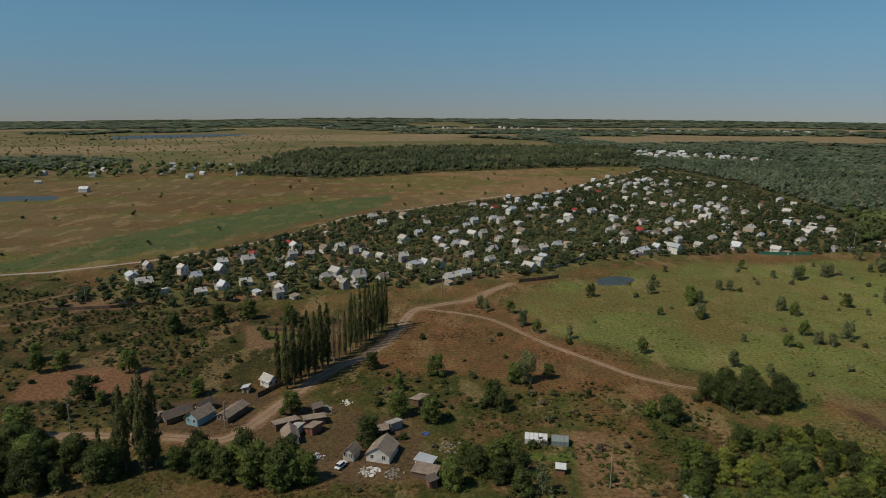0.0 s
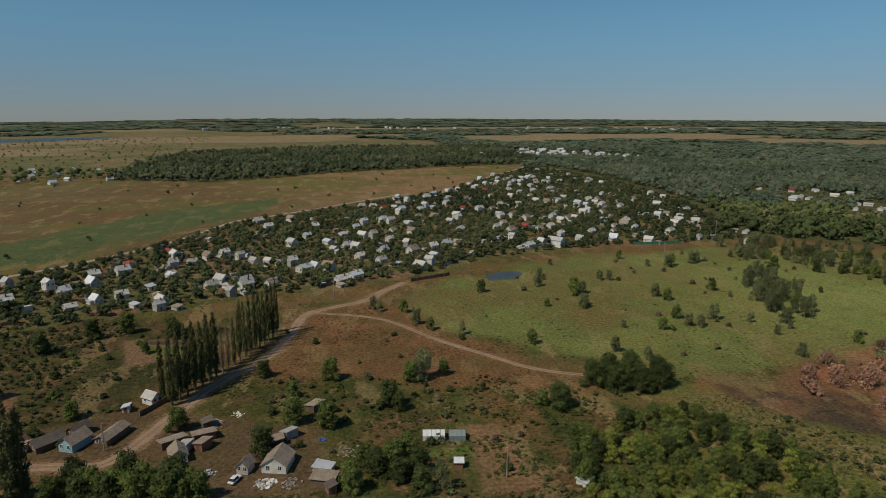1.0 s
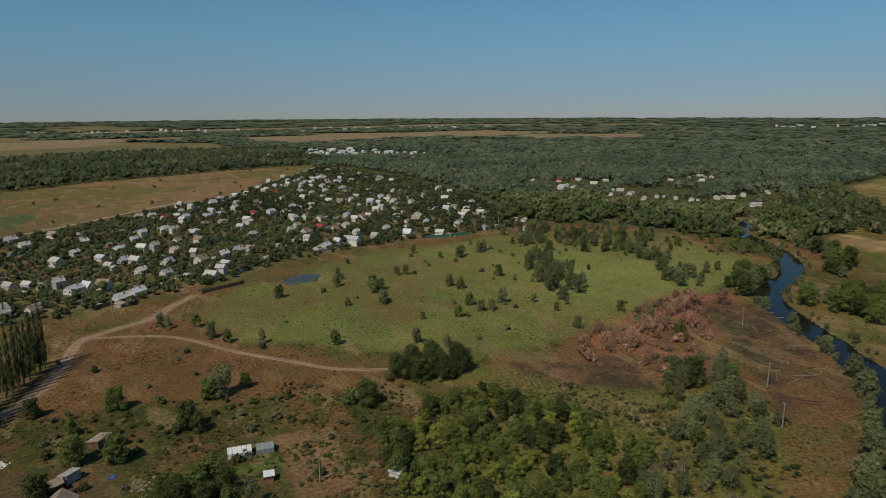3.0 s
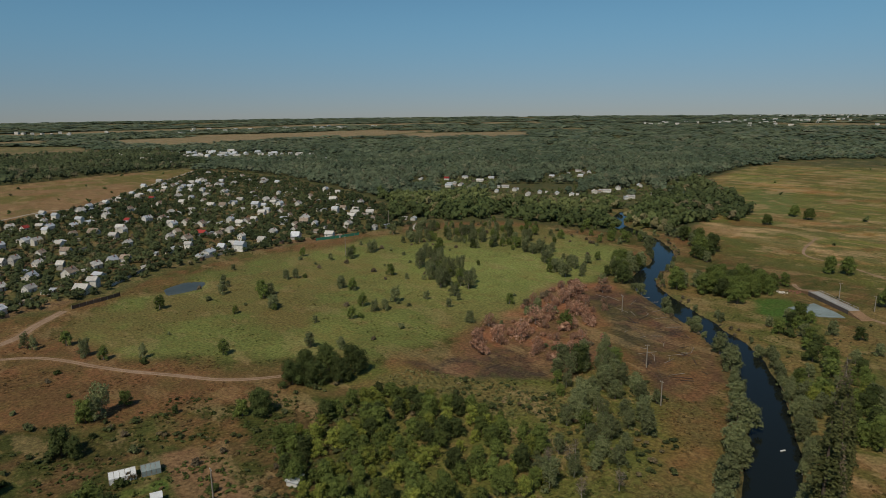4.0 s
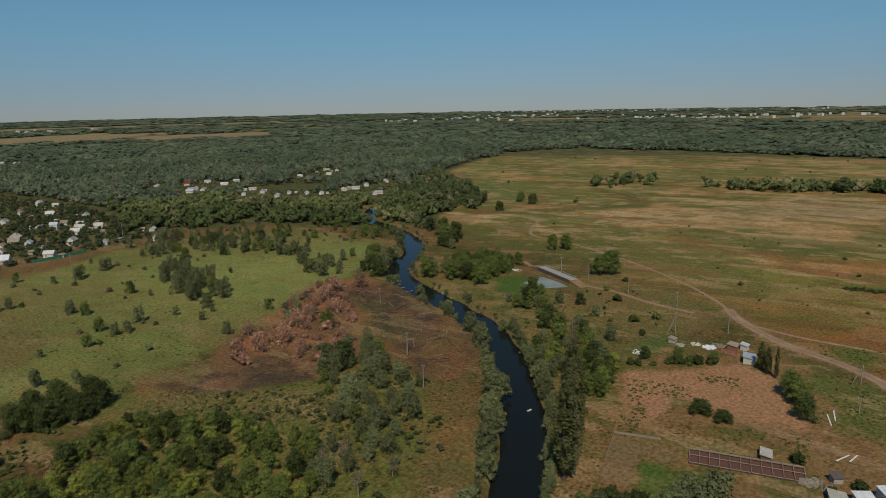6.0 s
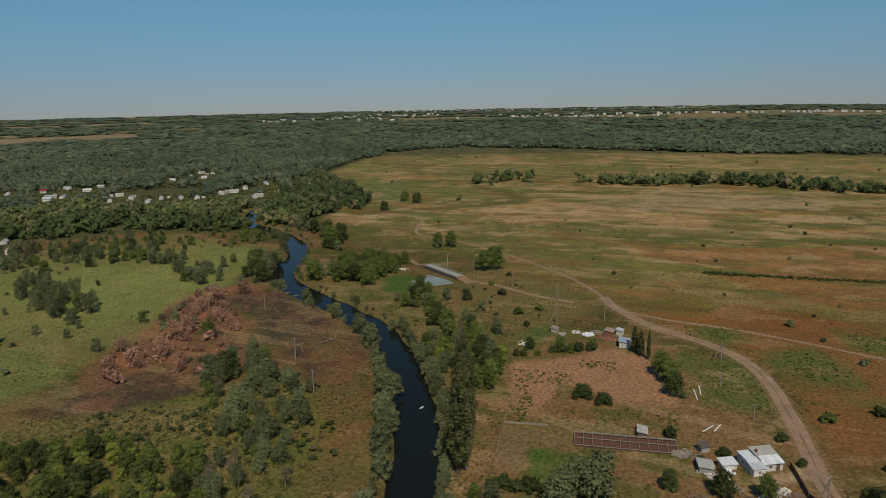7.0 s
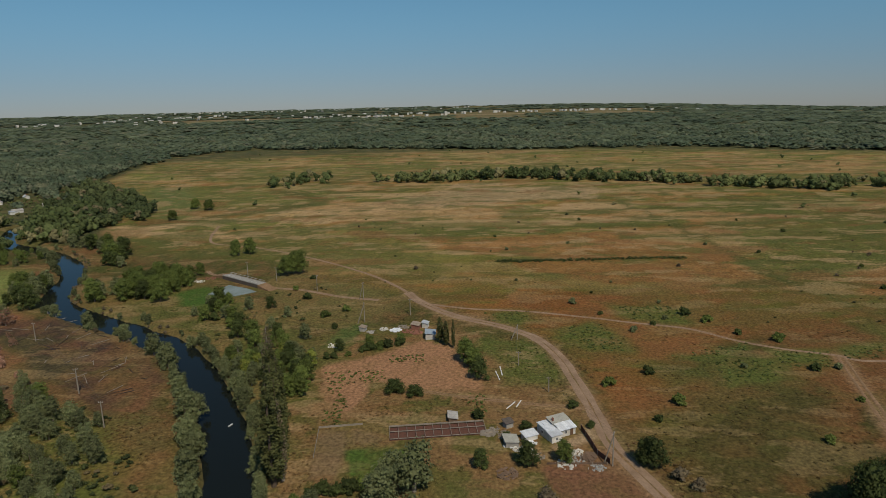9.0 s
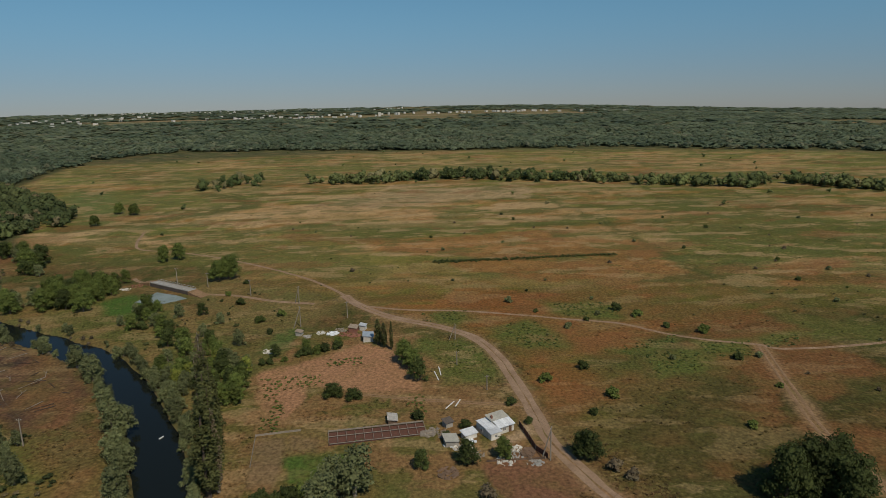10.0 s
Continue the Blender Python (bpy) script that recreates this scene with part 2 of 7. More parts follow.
M = {
    "ground": surface("ground", (0.2, 0.15, 0.08), (0.15, 0.105, 0.036), coarse=0.11, fine=1.1, vary=0.5, rough=0.95, bump=0.5, bump_size=1.1,
                      patches=(((0.062, 0.070, 0.018), 0.23, 0.55, 0.60, 0.35, 1.0), ((0.33, 0.225, 0.095), 0.37, 0.57, 0.63, 0.42, 0.5),
                               ((0.092, 0.105, 0.028), 0.05, 0.52, 0.56, 0.6, 0.5), ((0.34, 0.235, 0.115), 0.085, 0.55, 0.58, 0.6, 0.4), ((0.20, 0.095, 0.038), 0.035, 0.56, 0.60, 0.5, 0.6),
                               ((0.045, 0.050, 0.016), 0.85, 0.57, 0.65, 0.3, 1.0), ((0.040, 0.042, 0.014), 1.9, 0.57, 0.63, 0.25, 1.0),
                               ((0.36, 0.26, 0.13), 1.5, 0.60, 0.65, 0.4, 1.0)),
                      cover=True, world_space=True, spec=0.1),
    "dirt": surface("dirt", (0.32, 0.222, 0.148), (0.24, 0.160, 0.104), coarse=0.25, fine=2.0, vary=0.22, rough=0.95, bump=0.06, bump_size=3,
                    world_space=True, spec=0.1),
    "track": surface("track", (0.27, 0.17, 0.10), (0.20, 0.13, 0.07), coarse=0.3, fine=2.0, vary=0.3, rough=0.95, bump=0.06, bump_size=3,
                     world_space=True, spec=0.1),
    "gravel": surface("gravel", (0.36, 0.32, 0.26), (0.27, 0.23, 0.18), coarse=0.1, fine=2.0, vary=0.2, world_space=True, rough=0.9),
    "concrete": surface("concrete", (0.36, 0.35, 0.32), (0.27, 0.26, 0.24), coarse=0.3, fine=4.0, vary=0.2, bump=0.01, bump_size=12),
    "apron": surface("apron", (0.22, 0.27, 0.27), (0.17, 0.21, 0.20), coarse=0.2, fine=2.0, vary=0.15, bump=0.02, bump_size=4),
    "whitewash": surface("whitewash", (0.72, 0.70, 0.64), (0.50, 0.48, 0.43), coarse=0.5, fine=4.0, vary=0.12, by_thing=0.14),
    "pale_brick": surface("pale_brick", (0.62, 0.60, 0.55), (0.50, 0.48, 0.44), coarse=0.5, fine=6.0, vary=0.14, by_thing=0.2),
    "grey_block": surface("grey_block", (0.42, 0.40, 0.36), (0.32, 0.30, 0.27), coarse=0.6, fine=4.0, vary=0.18, by_thing=0.2),
    "brown_board": surface("brown_board", (0.17, 0.11, 0.075), (0.11, 0.075, 0.05), coarse=0.8, fine=6.0, vary=0.25, by_thing=0.25),
    "blue_paint": surface("blue_paint", (0.22, 0.42, 0.50), (0.30, 0.46, 0.50), coarse=1.0, fine=6.0, vary=0.15),
    "slate": surface("slate", (0.52, 0.50, 0.46), (0.37, 0.35, 0.32), coarse=0.6, fine=3.0, vary=0.18, by_thing=0.28, stripes=5.0, bump=0.03),
    "old_slate": surface("old_slate", (0.34, 0.27, 0.205), (0.22, 0.175, 0.135), coarse=0.5, fine=3.0, vary=0.25, by_thing=0.2, stripes=5.0, bump=0.03),
    "white_sheet": surface("white_sheet", (0.80, 0.82, 0.84), (0.62, 0.66, 0.70), coarse=0.7, fine=3.0, vary=0.12, rough=0.5, by_thing=0.12, stripes=6.0, bump=0.02),
    "old_zinc": surface("old_zinc", (0.44, 0.43, 0.37), (0.34, 0.33, 0.29), coarse=0.6, fine=4.0, vary=0.15, stripes=4.0, bump=0.02),
    "zinc": surface("zinc", (0.60, 0.62, 0.64), (0.47, 0.49, 0.51), coarse=0.4, fine=3.0, vary=0.1, rough=0.5, metal=0.25, by_thing=0.12, stripes=3.0, bump=0.02),
    "red_roof": surface("red_roof", (0.33, 0.035, 0.03), (0.24, 0.04, 0.035), coarse=0.7, fine=4.0, vary=0.15, by_thing=0.15, stripes=4.0, bump=0.02),
    "green_roof": surface("green_roof", (0.035, 0.20, 0.12), (0.04, 0.15, 0.10), coarse=0.7, fine=4.0, vary=0.15, stripes=4.0, bump=0.02),
    "blue_roof": surface("blue_roof", (0.36, 0.42, 0.48), (0.28, 0.34, 0.40), coarse=0.7, fine=4.0, vary=0.12, rough=0.5, stripes=4.0, bump=0.02),
    "tar_roof": surface("tar_roof", (0.12, 0.095, 0.08), (0.08, 0.07, 0.06), coarse=0.6, fine=4.0, vary=0.25, by_thing=0.2),
    "brick": surface("brick", (0.28, 0.12, 0.08), (0.21, 0.10, 0.07), coarse=1.0, fine=8.0, vary=0.2),
    "window_frame": surface("window_frame", (0.7, 0.69, 0.66), coarse=2.0, vary=0.08, rough=0.5),
    "pane": surface("pane", (0.03, 0.035, 0.04), (0.05, 0.055, 0.06), coarse=1.0, vary=0.1, rough=0.08, spec=0.6),
    "door_wood": surface("door_wood", (0.16, 0.09, 0.05), (0.11, 0.065, 0.04), coarse=2.0, fine=9.0, vary=0.2),
    "pole_wood": surface("pole_wood", (0.30, 0.26, 0.21), (0.22, 0.19, 0.155), coarse=1.0, fine=9.0, vary=0.2),
    "rust": surface("rust", (0.14, 0.06, 0.04), (0.10, 0.05, 0.035), coarse=2.0, fine=9.0, vary=0.25),
    "bark": surface("bark", (0.12, 0.09, 0.065), (0.08, 0.06, 0.045), coarse=2.0, fine=8.0, vary=0.3, bump=0.03, bump_size=12),
    "pale_bark": surface("pale_bark", (0.30, 0.26, 0.21), (0.20, 0.17, 0.14), coarse=2.0, fine=8.0, vary=0.25, bump=0.02, bump_size=12),
    "charred": surface("charred", (0.045, 0.035, 0.03), (0.07, 0.05, 0.04), coarse=2.0, fine=8.0, vary=0.25),
    "leaf": leaves("leaf", (0.078, 0.108, 0.024), (0.145, 0.176, 0.042)),
    "leaf_dark": leaves("leaf_dark", (0.042, 0.058, 0.016), (0.078, 0.098, 0.027)),
    "leaf_lime": leaves("leaf_lime", (0.132, 0.168, 0.030), (0.235, 0.245, 0.048)),
    "leaf_willow": leaves("leaf_willow", (0.110, 0.130, 0.052), (0.180, 0.195, 0.088)),
    "leaf_poplar": leaves("leaf_poplar", (0.070, 0.080, 0.025), (0.130, 0.135, 0.048), thing=0.2),
    "leaf_scorched": leaves("leaf_scorched", (0.24, 0.110, 0.066), (0.42, 0.270, 0.185)),
    "leaf_dusty": leaves("leaf_dusty", (0.125, 0.095, 0.06), (0.18, 0.15, 0.09)),
    "leaf_joined": leaves("leaf_joined", (0.05, 0.07, 0.03), None, joined=True),
    # evened tone and upturned normals stand in for the low contrast of haze
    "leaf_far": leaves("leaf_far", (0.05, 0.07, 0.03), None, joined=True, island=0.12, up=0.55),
    "weeds": leaves("weeds", (0.1, 0.1, 0.05), None, joined=True),
    "silver": surface("silver", (0.65, 0.66, 0.66), (0.5, 0.5, 0.5), coarse=1.5, vary=0.1, rough=0.35, metal=0.2),
    "tyre": surface("tyre", (0.02, 0.02, 0.02), coarse=2.0, vary=0.1),
    "cable": surface("cable", (0.06, 0.06, 0.06), coarse=2.0, vary=0.1, rough=0.6),
    "film": surface("film", (0.68, 0.70, 0.70), (0.55, 0.57, 0.57), coarse=0.8, fine=4.0, vary=0.1, rough=0.4),
    "blue_tarp": surface("blue_tarp", (0.08, 0.14, 0.42), (0.06, 0.1, 0.3), coarse=2.0, vary=0.15, rough=0.5),
}


def water_material():
    m = bpy.data.materials.new("water")
    m.use_nodes = True
    n, link = m.node_tree.nodes, m.node_tree.links.new
    b = n["Principled BSDF"]
    b.inputs["Base Color"].default_value = (0.009, 0.012, 0.011, 1)
    b.inputs["Specular IOR Level"].default_value = 0.22
    b.inputs["Roughness"].default_value = 0.06
    b.inputs["IOR"].default_value = 1.33
    g = n.new("ShaderNodeNewGeometry")
    t = n.new("ShaderNodeTexNoise")
    t.inputs["Scale"].default_value, t.inputs["Detail"].default_value = 0.9, 3.0
    k = n.new("ShaderNodeBump")
    k.inputs["Strength"].default_value, k.inputs["Distance"].default_value = 0.25, 0.05
    link(g.outputs["Position"], t.inputs["Vector"])
    link(t.outputs["Fac"], k.inputs["Height"])
    link(k.outputs["Normal"], b.inputs["Normal"])
    return m


M["water"] = water_material()
M["pond"] = surface("pond", (0.050, 0.062, 0.058), (0.075, 0.085, 0.070), coarse=0.12, fine=0.8, vary=0.2, rough=0.4, world_space=True, spec=0.22)

# ---- the plan, in metres east (x) and north (y) of the point under the camera ----
RIVER = smooth_line([(-320, -60), (-120, 0), (0, 24), (60, 36), (95, 46), (114, 52.5), (132, 59.5), (147, 67), (164, 78), (178, 88.5), (192, 101.5),
                     (206, 121), (217, 141), (231, 162.5), (246, 176), (269, 185), (293, 198), (310, 214), (330, 240), (350, 275), (395, 300)])
RIVER_HALF = 4.3
FIELD_WEST = [(-199, 288), (-140, 324), (-65, 459), (16, 540), (88, 590), (170, 714), (258, 855), (270, 898), (158, 865), (10, 801), (-112, 709),
              (-230, 739), (-354, 690), (-440, 640), (-520, 560), (-520, 380), (-330, 280)]
REEDS = [(-240, 290), (-213, 310), (-194, 382), (-119, 521), (-43, 584), (-47, 514), (-87, 446), (-139, 351), (-190, 299)]
VILLAGE = [(-150, 235), (-150, 300), (-113, 352), (-62, 452), (90, 585), (258, 845), (300, 690), (290, 520), (275, 440), (236, 345), (161, 345),
           (119, 335), (74, 320), (52, 300), (20, 282), (0, 272), (-40, 268), (-90, 240)]
MEADOW = [(24, 262), (50, 285), (71, 292), (120, 326), (156, 326), (195, 328), (245, 335), (300, 295), (285, 215), (240, 192), (210, 184), (162, 167),
          (136, 164), (113, 165), (98, 167), (82, 176), (61, 200), (38, 216)]
DRY_WEDGE = [(-14, 240), (-2, 252), (18, 258), (34, 215), (66, 174), (84, 168), (70, 155), (46, 163), (18, 175), (-14, 180), (-26, 190)]
BURNT_A = [(104, 159), (120, 149), (134, 143), (139, 127), (131, 119), (113, 133), (105, 147)]
BURNT_B = [(204, 169), (216, 162), (221, 150), (197, 122), (182, 104), (166, 91), (149, 87), (145, 93), (153, 106), (168, 126), (186, 146)]
SCORCHED = [(118, 151), (143, 167), (164, 173), (206, 190), (222, 178), (214, 166), (179, 145), (158, 124), (140, 122), (135, 143)]
FIELD_EAST = [(255, 62), (300, 105), (340, 200), (370, 225), (440, 268), (571, 362), (783, 415), (900, 445), (1000, 370), (1001, 205), (940, -45),
              (941, -285), (851, -405), (780, -555), (600, -900), (300, -700), (120, -250), (105, -110), (118, -42), (150, -32), (200, -20), (225, 12)]
WOOD_EAST = [(238, 372), (300, 330), (312, 285), (330, 235), (352, 226), (444, 280), (571, 373), (783, 424), (900, 456), (1004, 380), (1006, 211),
             (945, -39), (946, -280), (856, -401), (786, -551), (1400, -1500), (5000, -1500), (5000, 5000), (300, 5000), (300, 1500), (320, 900),
             (285, 860), (310, 690), (298, 520), (283, 440)]
WOOD_WEST = [(-232, 742), (-112, 712), (10, 804), (158, 868), (290, 905), (330, 1300), (16, 1290), (-200, 1180), (-244, 1080), (-250, 900)]
HAMLET_WEST = [(-560, 700), (-456, 690), (-360, 705), (-250, 760), (-240, 880), (-400, 830), (-620, 850)]
THICKET_SOUTH = [(44, 112), (52, 134), (66, 138), (80, 146), (92, 140), (96, 125), (103, 104), (96, 88), (83, 80), (60, 95)]
RIVER_WOOD = [(124, 122), (134, 131), (158, 124), (150, 105), (141, 94), (141, 80), (134, 68), (112, 60), (98, 66), (84, 80), (104, 102)]
REED_BED = [(88, 152), (102, 152), (111, 134), (123, 114), (117, 104), (103, 110), (91, 127)]
LUSH_SOUTH = [(24, 166), (62, 160), (92, 168), (104, 152), (120, 128), (150, 116), (140, 80), (110, 58), (60, 80), (40, 104), (44, 140)]
LUSH_EAST = [(96, -48), (128, -40), (172, -48), (196, -66), (206, -96), (215, -150), (160, -190), (100, -150), (92, -70)]
SCRUB_WEST = [(-200, 110), (-230, 262), (-160, 285), (-130, 250), (-70, 240), (-36, 228), (-44, 190), (-50, 165), (-62, 146), (-100, 144), (-110, 118)]
DITCHES = [([(296, -4), (299, -35), (303, -90)], 1.7), ([(485, -90), (380, -104), (288, -114), (261, -119), (220, -132), (190, -145)], 2.6), ([(400, 215), (426, 184), (443, 153), (470, 128), (500, 130), (525, 149), (545, 177)], 8.0)]
GREEN_PATCHES = [[(169, -49), (180, -64), (189, -99), (174, -93), (154, -63), (137, -41), (143, -32)], [(210, -23), (212, -36), (191, -42), (178, -29), (197, -21)],
                 [(226, 3), (226, -18), (216, -19), (214, 0)], [(239, -60), (233, -89), (215, -74), (219, -58)], [(211, -120), (193, -144), (183, -137), (188, -111)],
                 [(399, 87), (395, -26), (366, -46), (350, 16), (364, 73)], [(355, 130), (334, 56), (285, 19), (267, 27), (306, 81)]]
NEAR_SOUTH = [(-110, 112), (-66, 140), (-44, 165), (-30, 205), (24, 206), (60, 178), (80, 150), (60, 108), (0, 100), (-60, 100)]
HOMESTEAD = [(108, 62), (160, 64), (200, 52), (212, 20), (205, 0), (168, -20), (150, -26), (118, -32), (104, 0)]
FIELD_PATCHES = [  # outline, colour, strength
    ([(452, 96), (572, 31), (561, -94), (477, -84), (471, 18), (421, 75)], (0.330, 0.255, 0.165), 0.75),
    ([(510, 134), (448, 64), (443, -6), (388, 2), (399, 71), (438, 123)], (0.340, 0.235, 0.120), 0.6),
    ([(558, 311), (575, 265), (532, 139), (482, 135), (458, 189), (473, 248)], (0.110, 0.130, 0.036), 0.8),
    ([(378, 124), (368, 34), (385, -65), (373, -70), (349, 26), (333, 89)], (0.105, 0.125, 0.034), 0.7),
    ([(351, 206), (372, 165), (338, 142), (328, 97), (287, 83), (313, 140)], (0.075, 0.092, 0.024), 0.7),
    ([(344, 32), (353, -60), (334, -109), (263, -105), (259, -53), (292, 12)], (0.235, 0.122, 0.046), 0.75),
    ([(379, -123), (415, -219), (390, -255), (306, -202), (299, -150), (332, -125)], (0.098, 0.112, 0.030), 0.8),
    ([(254, -12), (246, -60), (209, -73), (201, -35), (219, -14)], (0.230, 0.118, 0.046), 0.75),
    ([(217, -47), (223, -74), (215, -75), (209, -55)], (0.092, 0.112, 0.030), 0.8),
    ([(207, -24), (210, -38), (182, -41), (174, -30), (187, -22)], (0.088, 0.108, 0.028), 0.8),
    ([(183, -48), (190, -99), (175, -93), (148, -77), (138, -55), (143, -44), (162, -44)], (0.090, 0.110, 0.030), 0.75),
    ([(213, -112), (191, -130), (141, -99), (154, -89)], (0.205, 0.120, 0.052), 0.6),
    ([(159, -29), (159, -45), (149, -41), (147, -28)], (0.215, 0.118, 0.050), 0.6),
    ([(281, -117), (269, -140), (223, -150), (196, -133), (225, -118)], (0.120, 0.125, 0.036), 0.6),
    ([(724, 281), (763, 53), (677, -114), (620, -104), (654, 114), (618, 225)], (0.125, 0.140, 0.040), 0.7),
]
RIVERSIDE_DRY = [(173, 117), (197, 118), (162, 90), (126, 69), (100, 60), (96, 68), (113, 73), (138, 86)]
SOUTH_BANK = [(266, 168), (262, 128), (240, 96), (222, 72), (206, 60), (182, 52), (160, 56), (120, 44), (106, 44), (130, 56), (152, 66), (170, 78), (190, 94), (206, 115), (222, 142), (244, 168)]
WEED_PATCHES = [[(211, -26), (211, -36), (198, -41), (186, -40), (188, -31), (198, -25)], [(180, -63), (184, -75), (178, -81), (169, -75), (165, -62)],
                [(189, -82), (189, -99), (177, -94), (176, -81)], [(184, -52), (196, -78), (190, -77), (180, -58)], [(232, -45), (232, -69), (214, -66), (217, -48)],
                [(191, -102), (194, -118), (183, -111), (183, -101)], [(223, 3), (225, -14), (215, -12), (214, 0)], [(198, 1), (198, -15), (164, -19.5), (162, -2)]]
REED_MEADOW = [(580, 306), (566, 270), (470, 215), (421, 198), (411, 216), (470, 246), (530, 284)]
PALE_FLAT = [(383, 240), (389, 211), (358, 196), (352, 222)]
OLIVE_FLAT = [(161, -45), (180, -74), (153, -83), (125, -68), (116, -46), (131, -37)]
BRIDGE_GREEN = [(228, 30), (262, 60), (276, 84), (258, 100), (232, 84), (212, 60), (205, 44)]
RUST_SPOTS = [[(206, -44), (203, -60), (186, -60), (180, -42)], [(161, -32), (167, -55), (156, -48), (146, -32)]]
RUST_PATCH = [(205, -37), (202, -64), (188, -58), (191, -42)]
GARDEN_SOIL = [(176, 49), (187, 29), (196, 21), (189, 9), (172, 1), (160, 1), (159, 16), (165, 32), (147, 34), (147, 38), (160, 44)]
GROUND_PLOTS = [  # outline, colour
    ([(130, 32), (131, 18), (121, 16), (119, 29)], (0.060, 0.125, 0.025)),
    ([(139, 40), (138, 33), (119, 31), (118, 37)], (0.200, 0.145, 0.090)),
    ([(139, 32), (137, 25), (132, 25), (133, 32)], (0.210, 0.150, 0.090)),
    ([(247, 126), (258, 118), (243, 100), (226, 100), (232, 116)], (0.055, 0.120, 0.025)),
    ([(208, 50), (214, 42), (196, 44), (190, 52)], (0.075, 0.120, 0.035)),
    ([(130, -15), (136, -25), (142, -23), (137, -19), (133, -13)], (0.400, 0.310, 0.220)),
    ([(124, -10), (134, -28), (114, -32), (106, -16)], (0.190, 0.100, 0.065)),
    ([(-118, 180), (-84, 184), (-82, 166), (-112, 158)], (0.200, 0.110, 0.070)),
    ([(-70, 222), (-47, 218), (-42, 202), (-62, 198)], (0.200, 0.130, 0.085)),
    ([(-62, 214), (-44, 211), (-42, 205), (-58, 206)], (0.075, 0.130, 0.030)),
    ([(-36, 240), (-24, 238), (-22, 226), (-36, 228)], (0.200, 0.120, 0.085)),
    ([(-30, 132), (-12, 131), (-10, 124), (-26, 123)], (0.340, 0.230, 0.160)),
    ([(-74, 158), (-56, 166), (-40, 166), (-22, 154), (-4, 150), (-2, 122), (-26, 122), (-44, 133), (-74, 145)], (0.105, 0.074, 0.046)),
    ([(20, 136), (30, 135), (29, 131), (19, 132)], (0.085, 0.150, 0.035)),
    ([(30, 146), (38, 146), (40, 116), (28, 116)], (0.200, 0.125, 0.075)),
    ([(410, 455), (460, 415), (490, 440), (440, 480)], (0.130, 0.190, 0.060)),
    ([(-150, 252), (-120, 250), (-122, 238), (-150, 238)], (0.170, 0.110, 0.075)),
    ([(-90, 262), (-74, 260), (-74, 250), (-92, 252)], (0.210, 0.110, 0.080)),
]
ROADS = {  # name: line, half width, material
    "village_road": ([(-330, 245), (-199, 288), (-175, 299), (-140, 324), (-113, 356), (-91, 394), (-65, 459), (-36, 486), (16, 540), (57, 581), (88, 592), (167, 714), (258, 858)], 1.5, "gravel"),
    "farm_road": ([(-160, 138), (-110, 140), (-89, 141), (-74, 141.5), (-63, 141), (-53, 139.5), (-48, 143), (-43, 156), (-38, 170), (-34.5, 178), (-29.4, 186), (-24.4, 192.5), (-18.6, 204), (-15, 220), (-11, 240), (-1, 248), (11, 255), (20, 268), (30, 280)], 1.7, "dirt"),
    "meadow_track": ([(-11, 243), (16, 231), (31, 208), (46, 190), (56, 178.5), (66, 172), (84, 166)], 1.0, "dirt"),
    "bridge_road": ([(84, -52), (100, -39), (111, -34), (122, -30), (133, -26.5), (147, -25), (163, -23.3), (183, -20), (198, -14.6), (209, -4), (219, 11), (233, 24), (247, 32)], 1.9, "dirt"),
    "far_path": ([(233, 24), (260, 40), (280, 57), (306, 86), (331, 121), (341, 147), (356, 157), (390, 166)], 0.75, "dirt"),
    "field_track": ([(233, 22), (228, 8), (223.7, -17), (214, -47), (207.5, -64.5), (197, -76), (190, -86.5), (185, -99), (181, -107), (183, -137), (196, -180)], 0.7, "dirt"),
    "garden_lane": ([(-185, 224), (-168, 240), (-151, 260), (-134, 278)], 0.9, "track"),
    "plot_lane": ([(-172, 196), (-153, 217), (-141, 227), (-130, 256)], 0.8, "track"),
    "side_track": ([(185, -100), (154, -92.4), (131, -87.4), (111, -87), (80, -88)], 1.6, "track"),
    "plot_path": ([(150, -25), (153, -10), (156, 4), (160, 20)], 0.9, "track"),
    "crossing_road": ([(282, 127), (277, 123), (266, 108), (256, 92), (252, 76), (243, 58), (238, 42)], 0.95, "dirt"),
}


def in_wood_far(x, y):
    """How wooded the far country is, 0 to 1."""
    r = np.hypot(x, y)
    patches = fbm(x, y, 520, 31, 3)
    west = ramp(-x / np.maximum(r, 1), -0.28, 0.1) * (1 - 0.85 * ramp(r, 2300, 2900))
    return ramp(patches, 0.30 + 0.22 * west, 0.36 + 0.22 * west) * ramp(r, 880, 960)


FAR_FIELDS = [  # centre, half sizes, turn in degrees
    (800, 1760, 420, 70, 10), (1160, 1440, 160, 60, -35), (-330, 1700, 330, 70, 8), (-740, 1150, 300, 40, 20), (40, 1880, 160, 45, 5),
    (900, 1870, 330, 40, -12), (2390, 1040, 140, 40, -60), (3000, 1150, 160, 60, -60), (2700, 60, 60, 480, 3), (600, 2600, 700, 60, 8),
    (1800, 2500, 500, 60, -30), (3300, -700, 60, 700, 0), (3700, 300, 50, 500, 6), (-1300, 2300, 700, 50, 15), (2100, 330, 50, 170, 0),
]


